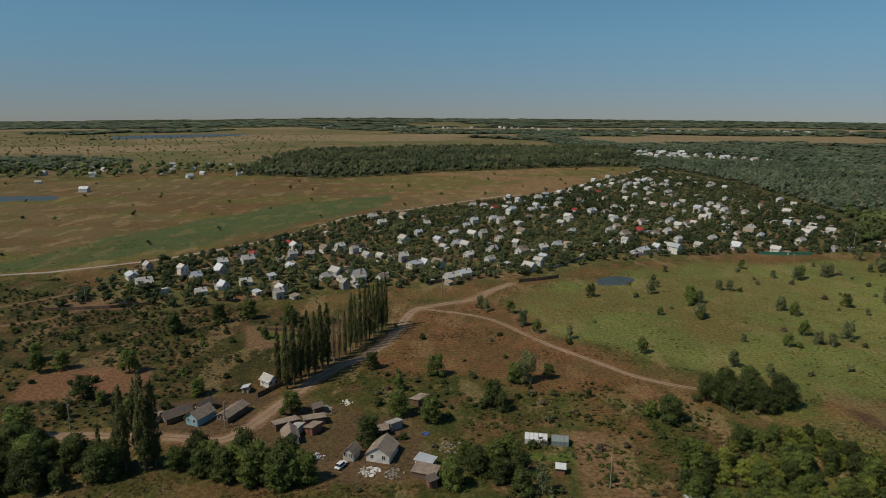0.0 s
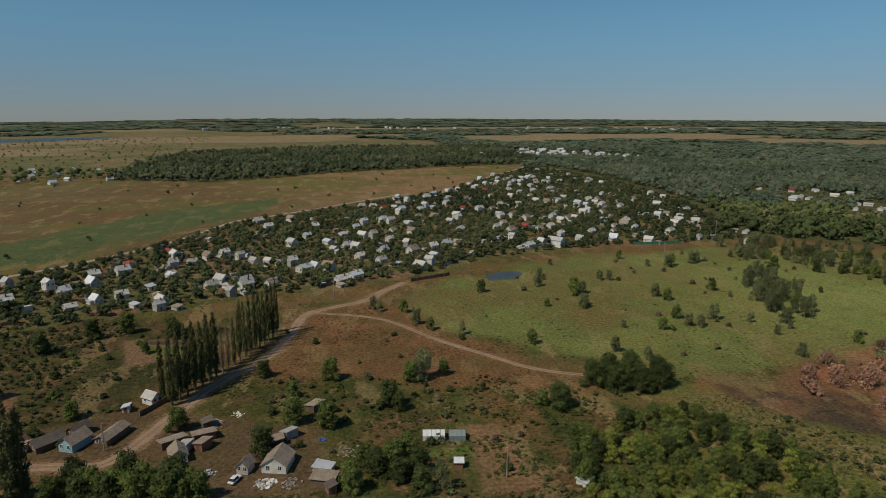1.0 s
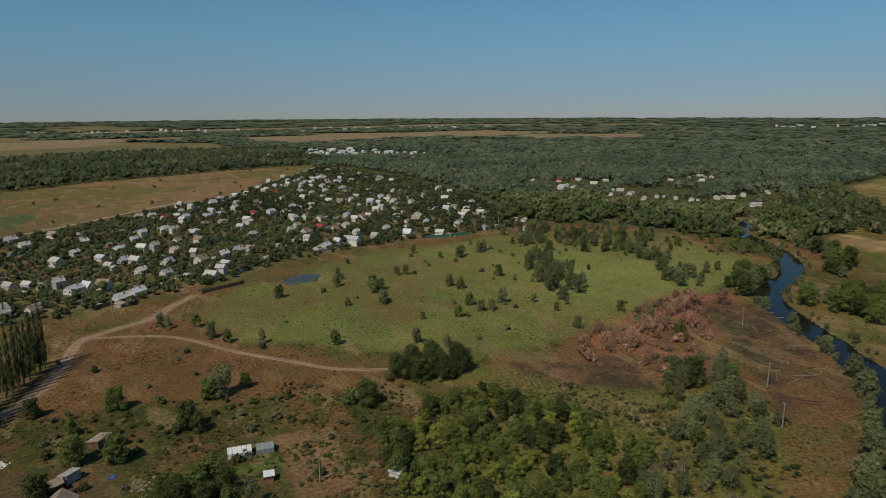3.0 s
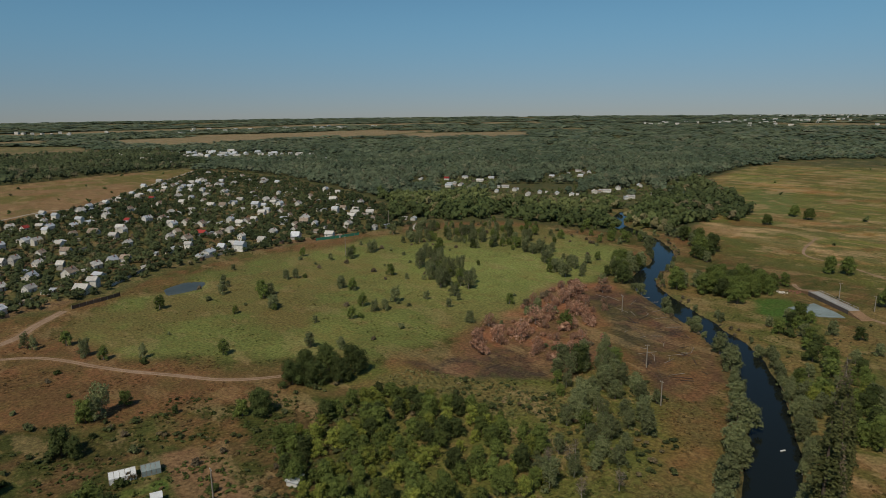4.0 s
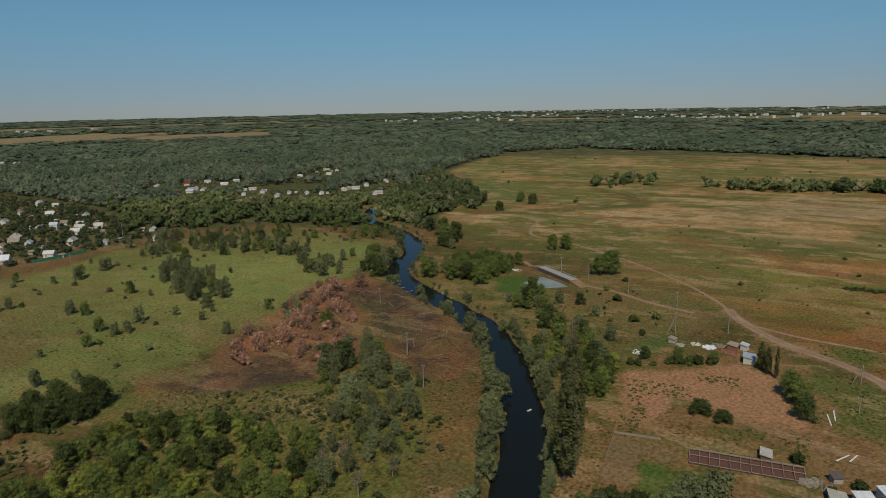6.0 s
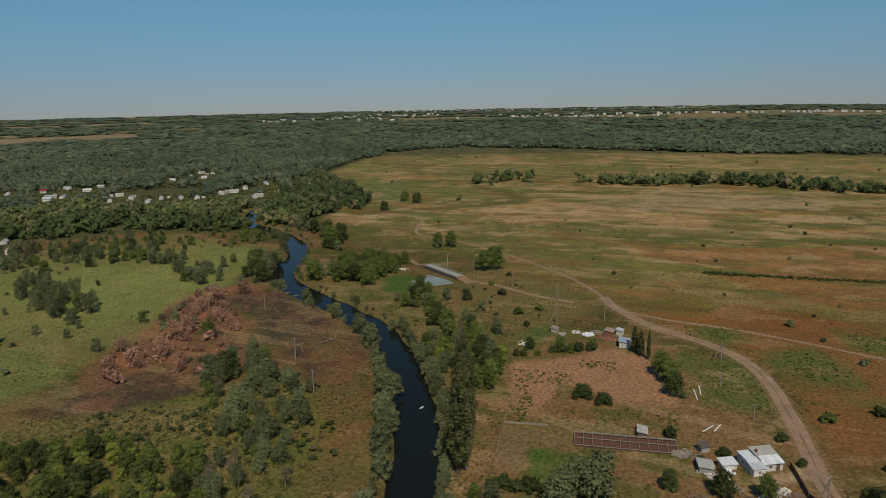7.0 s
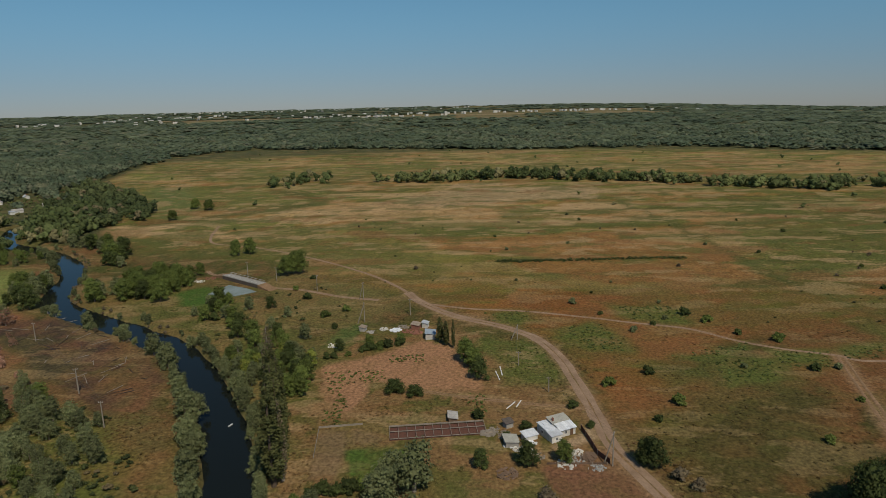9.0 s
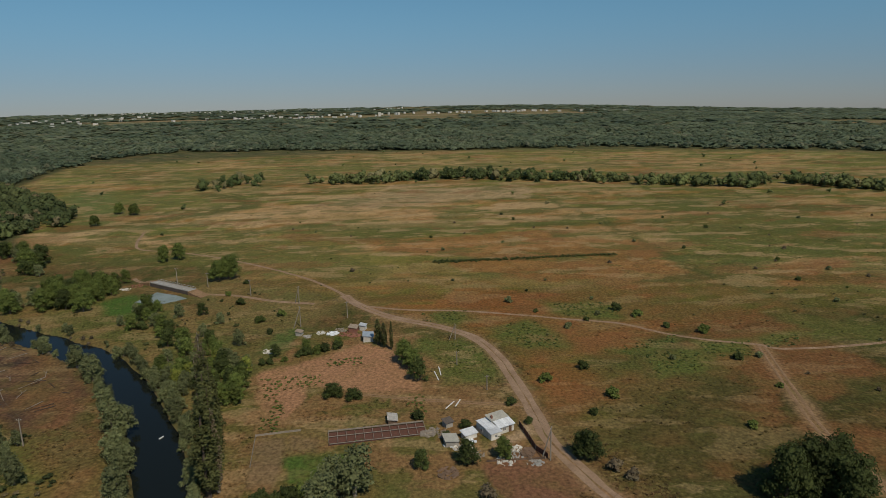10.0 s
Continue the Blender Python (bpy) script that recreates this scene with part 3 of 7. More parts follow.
def far_field(x, y):
    out = np.zeros(x.shape)
    for cx, cy, a, b, turn in FAR_FIELDS:
        c, s = math.cos(radians(turn)), math.sin(radians(turn))
        u, v = ((x - cx) * c + (y - cy) * s) / (a * 1.15), (-(x - cx) * s + (y - cy) * c) / (b * 2.6)
        wob = (fbm(x, y, 90, 8, 2) - 0.5) * 0.5
        out = np.maximum(out, ramp(1.0 + wob - np.maximum(abs(u), abs(v)), 0.0, 0.08))
    return out


PONDS = [([(-420, 548), (-354, 524), (-316, 535), (-326, 562), (-372, 556)], 0.5),
         ([(-760, 1600), (-680, 1640), (-565, 1820), (-640, 1850), (-800, 1720)], 0.5),
         ([(66, 278), (82, 280), (90, 292), (80, 299), (68, 292)], 0.35),
         ([(-160, 745), (-145, 742), (-142, 775), (-156, 778)], 0.5)]


def ground_height(x, y):
    x, y = np.asarray(x, float), np.asarray(y, float)
    h = (fbm(x, y, 70, 3, 3) - 0.5) * 1.1 + (fbm(x, y, 9, 5, 2) - 0.5) * 0.22
    d = line_distance(x, y, RIVER) + (fbm(x, y, 8, 7, 2) - 0.5) * 2.2
    bank = 1 - ramp(d, RIVER_HALF - 1.2, RIVER_HALF + 2.6)
    h = h * (1 - bank) - 2.6 * bank
    for poly, depth in PONDS:
        dip = ramp(poly_distance(x, y, poly), -1.0, 4.0)
        h = h * (1 - dip) - (depth + 0.6) * dip
    # the far country sinks gently towards the south-east and the west
    r = np.maximum(np.hypot(x, y), 1.0)
    fall = 55 * ramp(-y / r, 0.10, 0.58) * (x > 0) + 22 * ramp(-x / r, 0.1, 0.5) * (y > 0)
    return h - fall * ramp(r, 1300, 4900)


def ground_at(x, y):
    return float(ground_height(np.array([x]), np.array([y]))[0])


def ground_cover(x, y):
    """Colour of grass, soil and crops over the plan."""
    def tone(a, b, n):
        return np.array(a)[None, :] * (1 - n[:, None]) + np.array(b)[None, :] * n[:, None]

    def lay(mask, c):
        col[:] = col + mask[:, None] * (c - col)

    r = np.hypot(x, y)
    wx, wy = x + (fbm(x, y, 22, 41, 3) - 0.5) * 16, y + (fbm(x, y, 22, 43, 3) - 0.5) * 16
    n1, n2, n3 = fbm(x, y, 34, 51), fbm(x, y, 13, 53), fbm(x, y, 95, 55)
    streak = fbm(x * 1.0, y * 0.22, 16, 57)
    n4 = fbm(x, y, 6, 59, 3)
    # rough grass, weeds and bare earth everywhere
    col = tone((0.138, 0.084, 0.040), (0.060, 0.066, 0.021), ramp(n1 * 0.45 + n2 * 0.2 + n4 * 0.35, 0.42, 0.51))
    lay(0.75 * ramp(n3 * 0.4 + n4 * 0.6, 0.52, 0.60), tone((0.168, 0.090, 0.045), (0.19, 0.120, 0.062), n2))
    lay(ramp(poly_distance(wx, wy, SCRUB_WEST), -6, 6) * 0.97, tone((0.034, 0.039, 0.014), (0.074, 0.052, 0.027), ramp(n1 * 0.4 + n4 * 0.6, 0.47, 0.58)))
    lay(ramp(poly_distance(wx, wy, LUSH_SOUTH), -6, 6) * 0.85, tone((0.105, 0.130, 0.034), (0.165, 0.140, 0.054), ramp(n2 * 0.5 + n4 * 0.5, 0.50, 0.60)))
    lay(ramp(poly_distance(wx, wy, REED_BED), -4, 4) * 0.85, tone((0.185, 0.150, 0.066), (0.120, 0.125, 0.046), n4))
    lay(ramp(poly_distance(wx, wy, NEAR_SOUTH), -8, 8) * 0.85, tone((0.042, 0.054, 0.016), (0.100, 0.066, 0.034), ramp(n2 * 0.45 + n4 * 0.55, 0.47, 0.58)))
    lay(ramp(poly_distance(wx, wy, HOMESTEAD), -6, 6) * 0.8, tone((0.205, 0.132, 0.066), (0.100, 0.104, 0.032), ramp(n2 * 0.5 + n4 * 0.5, 0.50, 0.55)))
    # far country, greyed: distance haze put into the ground colour
    far = ramp(r, 700, 1000)
    lay(far, tone((0.185, 0.152, 0.092), (0.110, 0.122, 0.058), ramp(n3 * 0.5 + n1 * 0.5, 0.42, 0.55)))
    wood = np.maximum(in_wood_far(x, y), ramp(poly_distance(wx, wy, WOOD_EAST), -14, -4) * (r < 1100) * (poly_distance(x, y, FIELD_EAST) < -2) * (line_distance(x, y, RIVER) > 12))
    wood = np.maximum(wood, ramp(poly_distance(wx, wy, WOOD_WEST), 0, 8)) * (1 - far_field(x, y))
    # west field with its reed bed
    m = ramp(poly_distance(wx, wy, FIELD_WEST), -3, 5)
    c = tone((0.124, 0.084, 0.044), (0.140, 0.112, 0.062), ramp(fbm(x * 0.35, y, 30, 61), 0.4, 0.62))
    c = c + (tone((0.240, 0.160, 0.092), (0.195, 0.130, 0.072), n2) - c) * ramp(x + 0.35 * (y - 500), -80, 90)[:, None]
    c = c + (np.array((0.115, 0.118, 0.036)) - c) * (ramp(fbm(x * 0.4, y, 45, 63), 0.53, 0.57) * 0.8)[:, None]
    lay(m, c)
    lay(ramp(poly_distance(wx, wy, REEDS), -5, 4), tone((0.058, 0.092, 0.040), (0.080, 0.112, 0.046), n2))
    # village gardens
    plots = value_noise((x * 0.77 + y * 0.64) / 14, (y * 0.77 - x * 0.64) / 9, 65)
    c = tone((0.070, 0.082, 0.032), (0.120, 0.112, 0.050), n2)
    c = c + (np.array((0.190, 0.120, 0.075)) - c) * (ramp(plots, 0.66, 0.70) * 0.8)[:, None]
    lay(ramp(poly_distance(wx, wy, VILLAGE), -4, 3), c)
    # wet meadow
    c = tone((0.145, 0.178, 0.056), (0.112, 0.138, 0.044), ramp(n1 * 0.6 + n3 * 0.4, 0.40, 0.60))
    c = c + (np.array((0.140, 0.108, 0.048)) - c) * (ramp(n3 * 0.6 + n2 * 0.4, 0.50, 0.58) * 0.6)[:, None]
    bright = np.exp(-((x - 200) ** 2 + (y - 228) ** 2) / 3800.0)
    c = c + (np.array((0.190, 0.240, 0.076)) - c) * (bright * 0.9)[:, None]
    lay(ramp(poly_distance(wx, wy, MEADOW), -5, 5), c)
    lay(ramp(poly_distance(wx, wy, DRY_WEDGE), -4, 4) * 0.9, tone((0.172, 0.090, 0.048), (0.120, 0.074, 0.036), ramp(n2 * 0.5 + n4 * 0.5, 0.42, 0.60)))
    # east field: bands of green, rust and bleached grass
    fine = fbm(x, y * 0.35, 7, 58, 3)
    wide = fbm(x, y * 0.25, 34, 62, 3)
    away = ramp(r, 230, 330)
    c = tone((0.205, 0.112, 0.040), (0.098, 0.102, 0.027), ramp(streak * 0.35 + n1 * 0.4 + fine * 0.25, 0.435, 0.49))
    band = np.exp(-((r - 460) / 110.0) ** 2)
    c = c + (np.array((0.280, 0.200, 0.095)) - c) * (ramp(streak * 0.4 + fine * 0.6, 0.50, 0.57) * (0.2 + 0.8 * band))[:, None]
    c = c + (np.array((0.215, 0.105, 0.040)) - c) * (ramp(fbm(x, y * 0.4, 40, 67) * 0.7 + n4 * 0.3, 0.52, 0.60) * 0.7 * (1 - band))[:, None]
    c = c + (tone((0.150, 0.160, 0.046), (0.250, 0.175, 0.080), ramp(streak, 0.42, 0.54)) - c) * ramp(r, 640, 720)[:, None]
    c = c + (np.array((0.150, 0.165, 0.044)) - c) * (ramp(wide, 0.50, 0.55) * away * 0.75)[:, None]
    c = c + (np.array((0.310, 0.215, 0.100)) - c) * (ramp(fbm(x, y * 0.2, 22, 64, 3), 0.545, 0.585) * away * 0.8)[:, None]
    c = c + (np.array((0.230, 0.118, 0.042)) - c) * (ramp(fbm(x, y * 0.3, 15, 66, 3), 0.53, 0.57) * away * 0.6)[:, None]
    # brighter with distance from the viewpoint
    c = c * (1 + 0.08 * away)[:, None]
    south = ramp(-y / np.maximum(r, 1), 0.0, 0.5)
    crisp = ramp(fbm(x, y * 0.3, 26, 162, 4) + 0.02 * south, 0.50, 0.52) * (0.8 + 0.15 * south)
    c = c + (tone((0.082, 0.100, 0.022), (0.128, 0.138, 0.034), ramp(n4 * 0.5 + n1 * 0.5, 0.42, 0.58)) - c) * crisp[:, None]
    pale = ramp(fbm(x, y * 0.16, 12, 164, 4), 0.53, 0.55) * away * (0.35 + 0.65 * band) * (1 - 0.6 * south)
    c = c + (np.array((0.360, 0.265, 0.150)) - c) * pale[:, None]
    c = c + (np.array((0.062, 0.074, 0.020)) - c) * (ramp(fbm(x, y * 0.15, 9, 166, 3), 0.585, 0.605) * 0.7)[:, None]
    # darker towards the south, fading out by 600 m
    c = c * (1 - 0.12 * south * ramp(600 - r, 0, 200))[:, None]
    c = c * [1.12, 1.13, 1.16]
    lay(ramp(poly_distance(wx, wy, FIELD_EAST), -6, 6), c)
    ragged = (fbm(x, y * 0.3, 18, 168, 4) - 0.5) * 70
    for poly, colour, share in FIELD_PATCHES:
        size = math.sqrt(sum((a - b) ** 2 for q in (np.array(poly),) for a, b in zip(q.max(0), q.min(0)))) / 160
        # patches up to a fifth brighter with distance
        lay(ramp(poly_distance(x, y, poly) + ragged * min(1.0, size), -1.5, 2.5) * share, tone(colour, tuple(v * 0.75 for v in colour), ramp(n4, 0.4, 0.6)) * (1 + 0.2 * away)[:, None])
    # whole field darker again towards the south
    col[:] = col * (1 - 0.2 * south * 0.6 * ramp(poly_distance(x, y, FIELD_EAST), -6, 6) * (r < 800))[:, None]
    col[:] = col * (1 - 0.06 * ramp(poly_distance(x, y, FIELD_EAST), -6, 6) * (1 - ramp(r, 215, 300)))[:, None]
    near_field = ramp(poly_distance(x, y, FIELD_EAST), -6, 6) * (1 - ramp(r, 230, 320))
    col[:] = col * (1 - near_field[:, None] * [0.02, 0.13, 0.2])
    lay(ramp(poly_distance(wx, wy, LUSH_EAST), -8, 8) * 0.85, tone((0.046, 0.050, 0.016), (0.096, 0.056, 0.026), ramp(n2 * 0.5 + n1 * 0.5, 0.45, 0.60)))
    for poly in GREEN_PATCHES:
        lay(ramp(poly_distance(wx, wy, poly), -5, 4) * 0.7, tone((0.082, 0.100, 0.026), (0.110, 0.118, 0.034), n4))
    lay(ramp(poly_distance(wx, wy, RUST_PATCH), -4, 4) * 0.8, tone((0.240, 0.120, 0.045), (0.200, 0.105, 0.042), n4))
    lay(near_field * 0.5 * ramp(n1 * 0.5 + n2 * 0.5, 0.50, 0.57), tone((0.200, 0.094, 0.040), (0.160, 0.082, 0.036), n4))
    lay(ramp(poly_distance(wx, wy, OLIVE_FLAT), -8, 6) * 0.7, tone((0.058, 0.062, 0.019), (0.092, 0.072, 0.029), n1))
    for poly in RUST_SPOTS:
        lay(ramp(poly_distance(wx, wy, poly), -5, 4) * 0.8, tone((0.205, 0.098, 0.040), (0.165, 0.086, 0.038), n4))
    lay(ramp(poly_distance(wx, wy, REED_MEADOW), -6, 5) * 0.85, tone((0.098, 0.140, 0.046), (0.125, 0.160, 0.055), n2))
    lay(ramp(poly_distance(wx, wy, PALE_FLAT), -5, 4) * 0.8, tone((0.250, 0.170, 0.090), (0.200, 0.140, 0.072), n2))
    for poly in WEED_PATCHES:
        lay(ramp(poly_distance(wx, wy, poly), -3, 2.5) * 0.85, tone((0.070, 0.104, 0.026), (0.100, 0.122, 0.034), n4))
    for line, half in DITCHES:
        lay((1 - ramp(line_distance(wx, wy, line), half * 0.5, half * 1.6)) * 0.85, tone((0.055, 0.070, 0.020), (0.090, 0.100, 0.030), n4))
    # burnt ground and the scorched reeds beside it
    lay(ramp(poly_distance(wx, wy, SCORCHED), -4, 4) * 0.9, tone((0.250, 0.115, 0.070), (0.150, 0.088, 0.056), ramp(n4 * 0.6 + n2 * 0.4, 0.42, 0.58)))
    for poly, ash, bare in ((BURNT_A, (0.056, 0.042, 0.035), (0.140, 0.080, 0.054)), (BURNT_B, (0.050, 0.038, 0.034), (0.108, 0.062, 0.045))):
        lay(ramp(poly_distance(wx, wy, poly), -3, 2) * 0.92, tone(ash, bare, ramp(n4 * 0.6 + n2 * 0.4, 0.46, 0.60)))
    lay(ramp(poly_distance(wx, wy, RIVERSIDE_DRY), -4, 4) * 0.75, tone((0.175, 0.095, 0.048), (0.110, 0.088, 0.038), ramp(n2 * 0.5 + n4 * 0.5, 0.48, 0.60)))
    lay(ramp(poly_distance(wx, wy, SOUTH_BANK), -4, 4) * 0.85, tone((0.092, 0.110, 0.033), (0.175, 0.138, 0.060), ramp(n2 * 0.5 + n4 * 0.5, 0.48, 0.60)))
    lay(ramp(poly_distance(wx, wy, BRIDGE_GREEN), -6, 5) * 0.8, tone((0.120, 0.122, 0.044), (0.175, 0.132, 0.060), n2))
    # kitchen gardens, lawns, yards
    lay(ramp(poly_distance(x, y, GARDEN_SOIL) + (n2 - 0.5) * 5, -0.8, 0.8), tone((0.320, 0.188, 0.116), (0.275, 0.162, 0.098), n2))
    for poly, colour in GROUND_PLOTS:
        lay(ramp(poly_distance(x, y, poly) + (n2 - 0.5) * 2.5, -0.8, 0.8) * 0.92, tone(colour, tuple(v * 0.8 for v in colour), n2))
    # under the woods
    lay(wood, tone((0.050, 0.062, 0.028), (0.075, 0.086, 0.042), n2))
    lay(far_field(x, y) * far, tone((0.265, 0.215, 0.145), (0.210, 0.180, 0.115), n1))
    rough = np.full(len(x), 0.5)
    for poly, v in ((FIELD_EAST, 1.0), (FIELD_WEST, 0.6), (REEDS, 0.3), (MEADOW, 0.3), (HOMESTEAD, 0.7), (LUSH_SOUTH, 0.6), (VILLAGE, 0.5), (SOUTH_BANK, 0.5), (DRY_WEDGE, 0.3), (GARDEN_SOIL, 0.08), (BURNT_A, 0.4), (BURNT_B, 0.4)):
        rough = rough + ramp(poly_distance(x, y, poly), -3, 3) * (v - rough)
    for poly, colour in GROUND_PLOTS:
        rough = rough + ramp(poly_distance(x, y, poly), -1, 1) * (0.2 - rough)
    rough = rough * (1 - 0.65 * ramp(poly_distance(x, y, FIELD_EAST), -3, 3) * (1 - ramp(r, 235, 330)))
    rough = rough * (1 - 0.5 * wood)
    # worn verges of the roads and the wet river bank
    for line, half, kind in ROADS.values():
        d = line_distance(x, y, smooth_line(line, 3)) + (n2 - 0.5) * 2.6
        wide = half > 1.5
        lay((1 - ramp(d, half * 0.8, half + (2.0 if wide else 0.7))) * (0.7 if wide else 0.4), tone((0.29, 0.195, 0.125), (0.24, 0.16, 0.098), n1))
    d = line_distance(x, y, RIVER)
    lay((1 - ramp(d, RIVER_HALF + 1, RIVER_HALF + 6)) * 0.6, tone((0.120, 0.110, 0.060), (0.075, 0.085, 0.035), n2))
    return np.c_[col * [1.06, 0.97, 0.84], rough]


def build_ground():
    fine = np.radians(np.arange(-40, 132.01, 0.38))
    rest = np.radians(np.arange(136, 319, 4.0))
    azimuth = np.concatenate([fine, rest])
    radii = np.concatenate([[4, 15, 30, 45, 60, 72, 80], 86 * 1.0125 ** np.arange(0, 330)])
    radii = radii[radii < 4950]
    a, r = np.meshgrid(azimuth, radii)
    x, y = (r * np.sin(a)).ravel(), (r * np.cos(a)).ravel()
    z = ground_height(x, y)
    na, nr = len(azimuth), len(radii)
    i = np.arange(nr - 1)[:, None] * na
    j = np.arange(na)[None, :]
    k = (j + 1) % na
    quads = np.stack([i + j, i + k, i + na + k, i + na + j], -1).reshape(-1, 4)
    verts = np.c_[x, y, z]
    centre = len(verts)
    verts = np.r_[verts, [[0, 0, ground_at(0, 0)]]]
    tris = np.stack([np.full(na, centre), np.arange(na), (np.arange(na) + 1) % na], 1)[:, ::-1]
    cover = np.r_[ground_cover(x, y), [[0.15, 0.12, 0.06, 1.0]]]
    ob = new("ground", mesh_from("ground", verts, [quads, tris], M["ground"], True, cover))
    tagged(ob, "flat steppe ground with dry grass, meadow and burnt patches", "ground", kind="structure")


build_ground()


def strip(name, line, half, material, lift, wobble=0.0, label="", category="road", across=5):
    """A ribbon laid on the ground along a line, with an uneven edge."""
    line = np.array(line)
    d = np.gradient(line, axis=0)
    d /= np.linalg.norm(d, axis=1)[:, None]
    side = np.c_[d[:, 1], -d[:, 0]]
    rows = []
    for k in range(across):
        s = k / (across - 1) * 2 - 1
        edge = half * (1 + wobble * (fbm(line[:, 0] + 40 * s, line[:, 1], 7, 71, 2) - 0.5) * (abs(s) > 0.9))
        p = line + side * (s * edge)[:, None]
        rows.append(np.c_[p, ground_height(p[:, 0], p[:, 1]) + lift * (1 - 0.75 * (abs(s) > 0.9))])
    v = np.stack(rows, 1).reshape(-1, 3)
    n = len(line)
    i = np.arange(n - 1)[:, None] * across
    j = np.arange(across - 1)[None, :]
    quads = np.stack([i + j, i + j + 1, i + across + j + 1, i + across + j], -1).reshape(-1, 4)
    ob = new(name, mesh_from(name, v, quads, material, True))
    return tagged(ob, label, category, kind="structure")


for road_name, (line, half, kind) in ROADS.items():
    words = {"gravel": "pale gravel road beside the village", "dirt": "pale rutted dirt road across dry grass", "track": "faint brown wheel track through grass"}[kind]
    if kind == "gravel":
        strip(road_name, smooth_line(line, 10), half, M[kind], 0.10, 0.5, words)
        continue
    # two wheel ruts with a worn middle
    for s in (-1, 1):
        path = np.array(smooth_line(line, 10))
        d = np.gradient(path, axis=0)
        d /= np.linalg.norm(d, axis=1)[:, None]
        strip(road_name, path + np.c_[d[:, 1], -d[:, 0]] * s * half * 0.52, half * (0.42 if kind == "dirt" else 0.27), M[kind], 0.07, 0.9, words)


def sheet(name, outline, z, material, label):
    bm = bmesh.new()
    bm.faces.new([bm.verts.new((x, y, z)) for x, y in outline])
    me = bpy.data.meshes.new(name)
    bm.to_mesh(me)
    bm.free()
    me.materials.append(material)
    return tagged(new(name, me), label, "water", kind="structure")


def build_river():
    line = np.array(RIVER)
    d = np.gradient(line, axis=0)
    d /= np.linalg.norm(d, axis=1)[:, None]
    side = np.c_[d[:, 1], -d[:, 0]] * (RIVER_HALF + 2.2)
    v = np.stack([np.c_[line - side, np.full(len(line), -1.25)], np.c_[line + side, np.full(len(line), -1.25)]], 1).reshape(-1, 3)
    i = np.arange(len(line) - 1) * 2
    quads = np.stack([i, i + 1, i + 3, i + 2], 1)[:, ::-1]
    tagged(new("river", mesh_from("river", v, quads, M["water"])), "dark still river winding between overgrown banks", "river", kind="structure")
    for poly, depth in PONDS:
        c = np.mean(poly, axis=0)
        grown = [tuple(c + (np.array(p) - c) * 1.25) for p in smooth_line(poly + poly[:1], 4)[:-1]]
        sheet("pond", grown, -depth, M["pond"], "shallow pond reflecting the sky among reeds")


build_river()

# ---- plants ----
rng = np.random.default_rng(11)


def ball(level):
    bm = bmesh.new()
    bmesh.ops.create_icosphere(bm, subdivisions=level, radius=1.0)
    v = np.array([p.co for p in bm.verts])
    f = np.array([[q.index for q in p.verts] for p in bm.faces])
    bm.free()
    return v, f


BALL1, BALL2 = ball(1), ball(2)
BALL0 = (np.array([(1, 0, 0), (0, 1, 0), (-1, 0, 0), (0, -1, 0), (0, 0, 1), (0, 0, -1)], float),
         np.array([(0, 1, 4), (1, 2, 4), (2, 3, 4), (3, 0, 4), (1, 0, 5), (2, 1, 5), (3, 2, 5), (0, 3, 5)]))


def foliage(blobs, cards, size, up=0.35, core=0.72, ball_kind=BALL1, seed=0, stretch=1.0):
    """Leaf clumps over some lobes: arrays of vertices and triangles. blobs: rows of centre and radii."""
    g = np.random.default_rng(seed)
    blobs = np.array(blobs, float)
    v, f, base = [], [], 0
    if core:
        for b in blobs:
            p = ball_kind[0] * (1 + g.uniform(-0.25, 0.25, len(ball_kind[0])))[:, None]
            v.append(b[:3] + p * b[3:] * core)
            f.append(ball_kind[1] + base)
            base += len(p)
    area = blobs[:, 3] * blobs[:, 5]
    which = g.choice(len(blobs), cards, p=area / area.sum())
    d = g.normal(size=(cards, 3))
    d /= np.linalg.norm(d, axis=1)[:, None]
    d[:, 2] = d[:, 2] * 0.85 + up * 0.4
    d /= np.linalg.norm(d, axis=1)[:, None]
    at = blobs[which, :3] + d * blobs[which, 3:] * g.uniform(0.62, 1.12, cards)[:, None]
    nrm = d + g.normal(size=(cards, 3)) * 0.55 + [0, 0, up]
    nrm /= np.linalg.norm(nrm, axis=1)[:, None]
    t = np.cross(nrm, g.normal(size=(cards, 3)))
    t /= np.linalg.norm(t, axis=1)[:, None]
    b = np.cross(nrm, t)
    s = size * g.uniform(0.55, 1.35, cards)[:, None]
    corner = [t * s * 0.66, (b * 0.56 * stretch - t * 0.36) * s, (-b * 0.56 * stretch - t * 0.36) * s]
    q = np.stack([at + c for c in corner], 1).reshape(-1, 3)
    v.append(q)
    f.append(np.arange(cards)[:, None] * 3 + base + [0, 1, 2])
    return np.concatenate(v), np.concatenate(f)


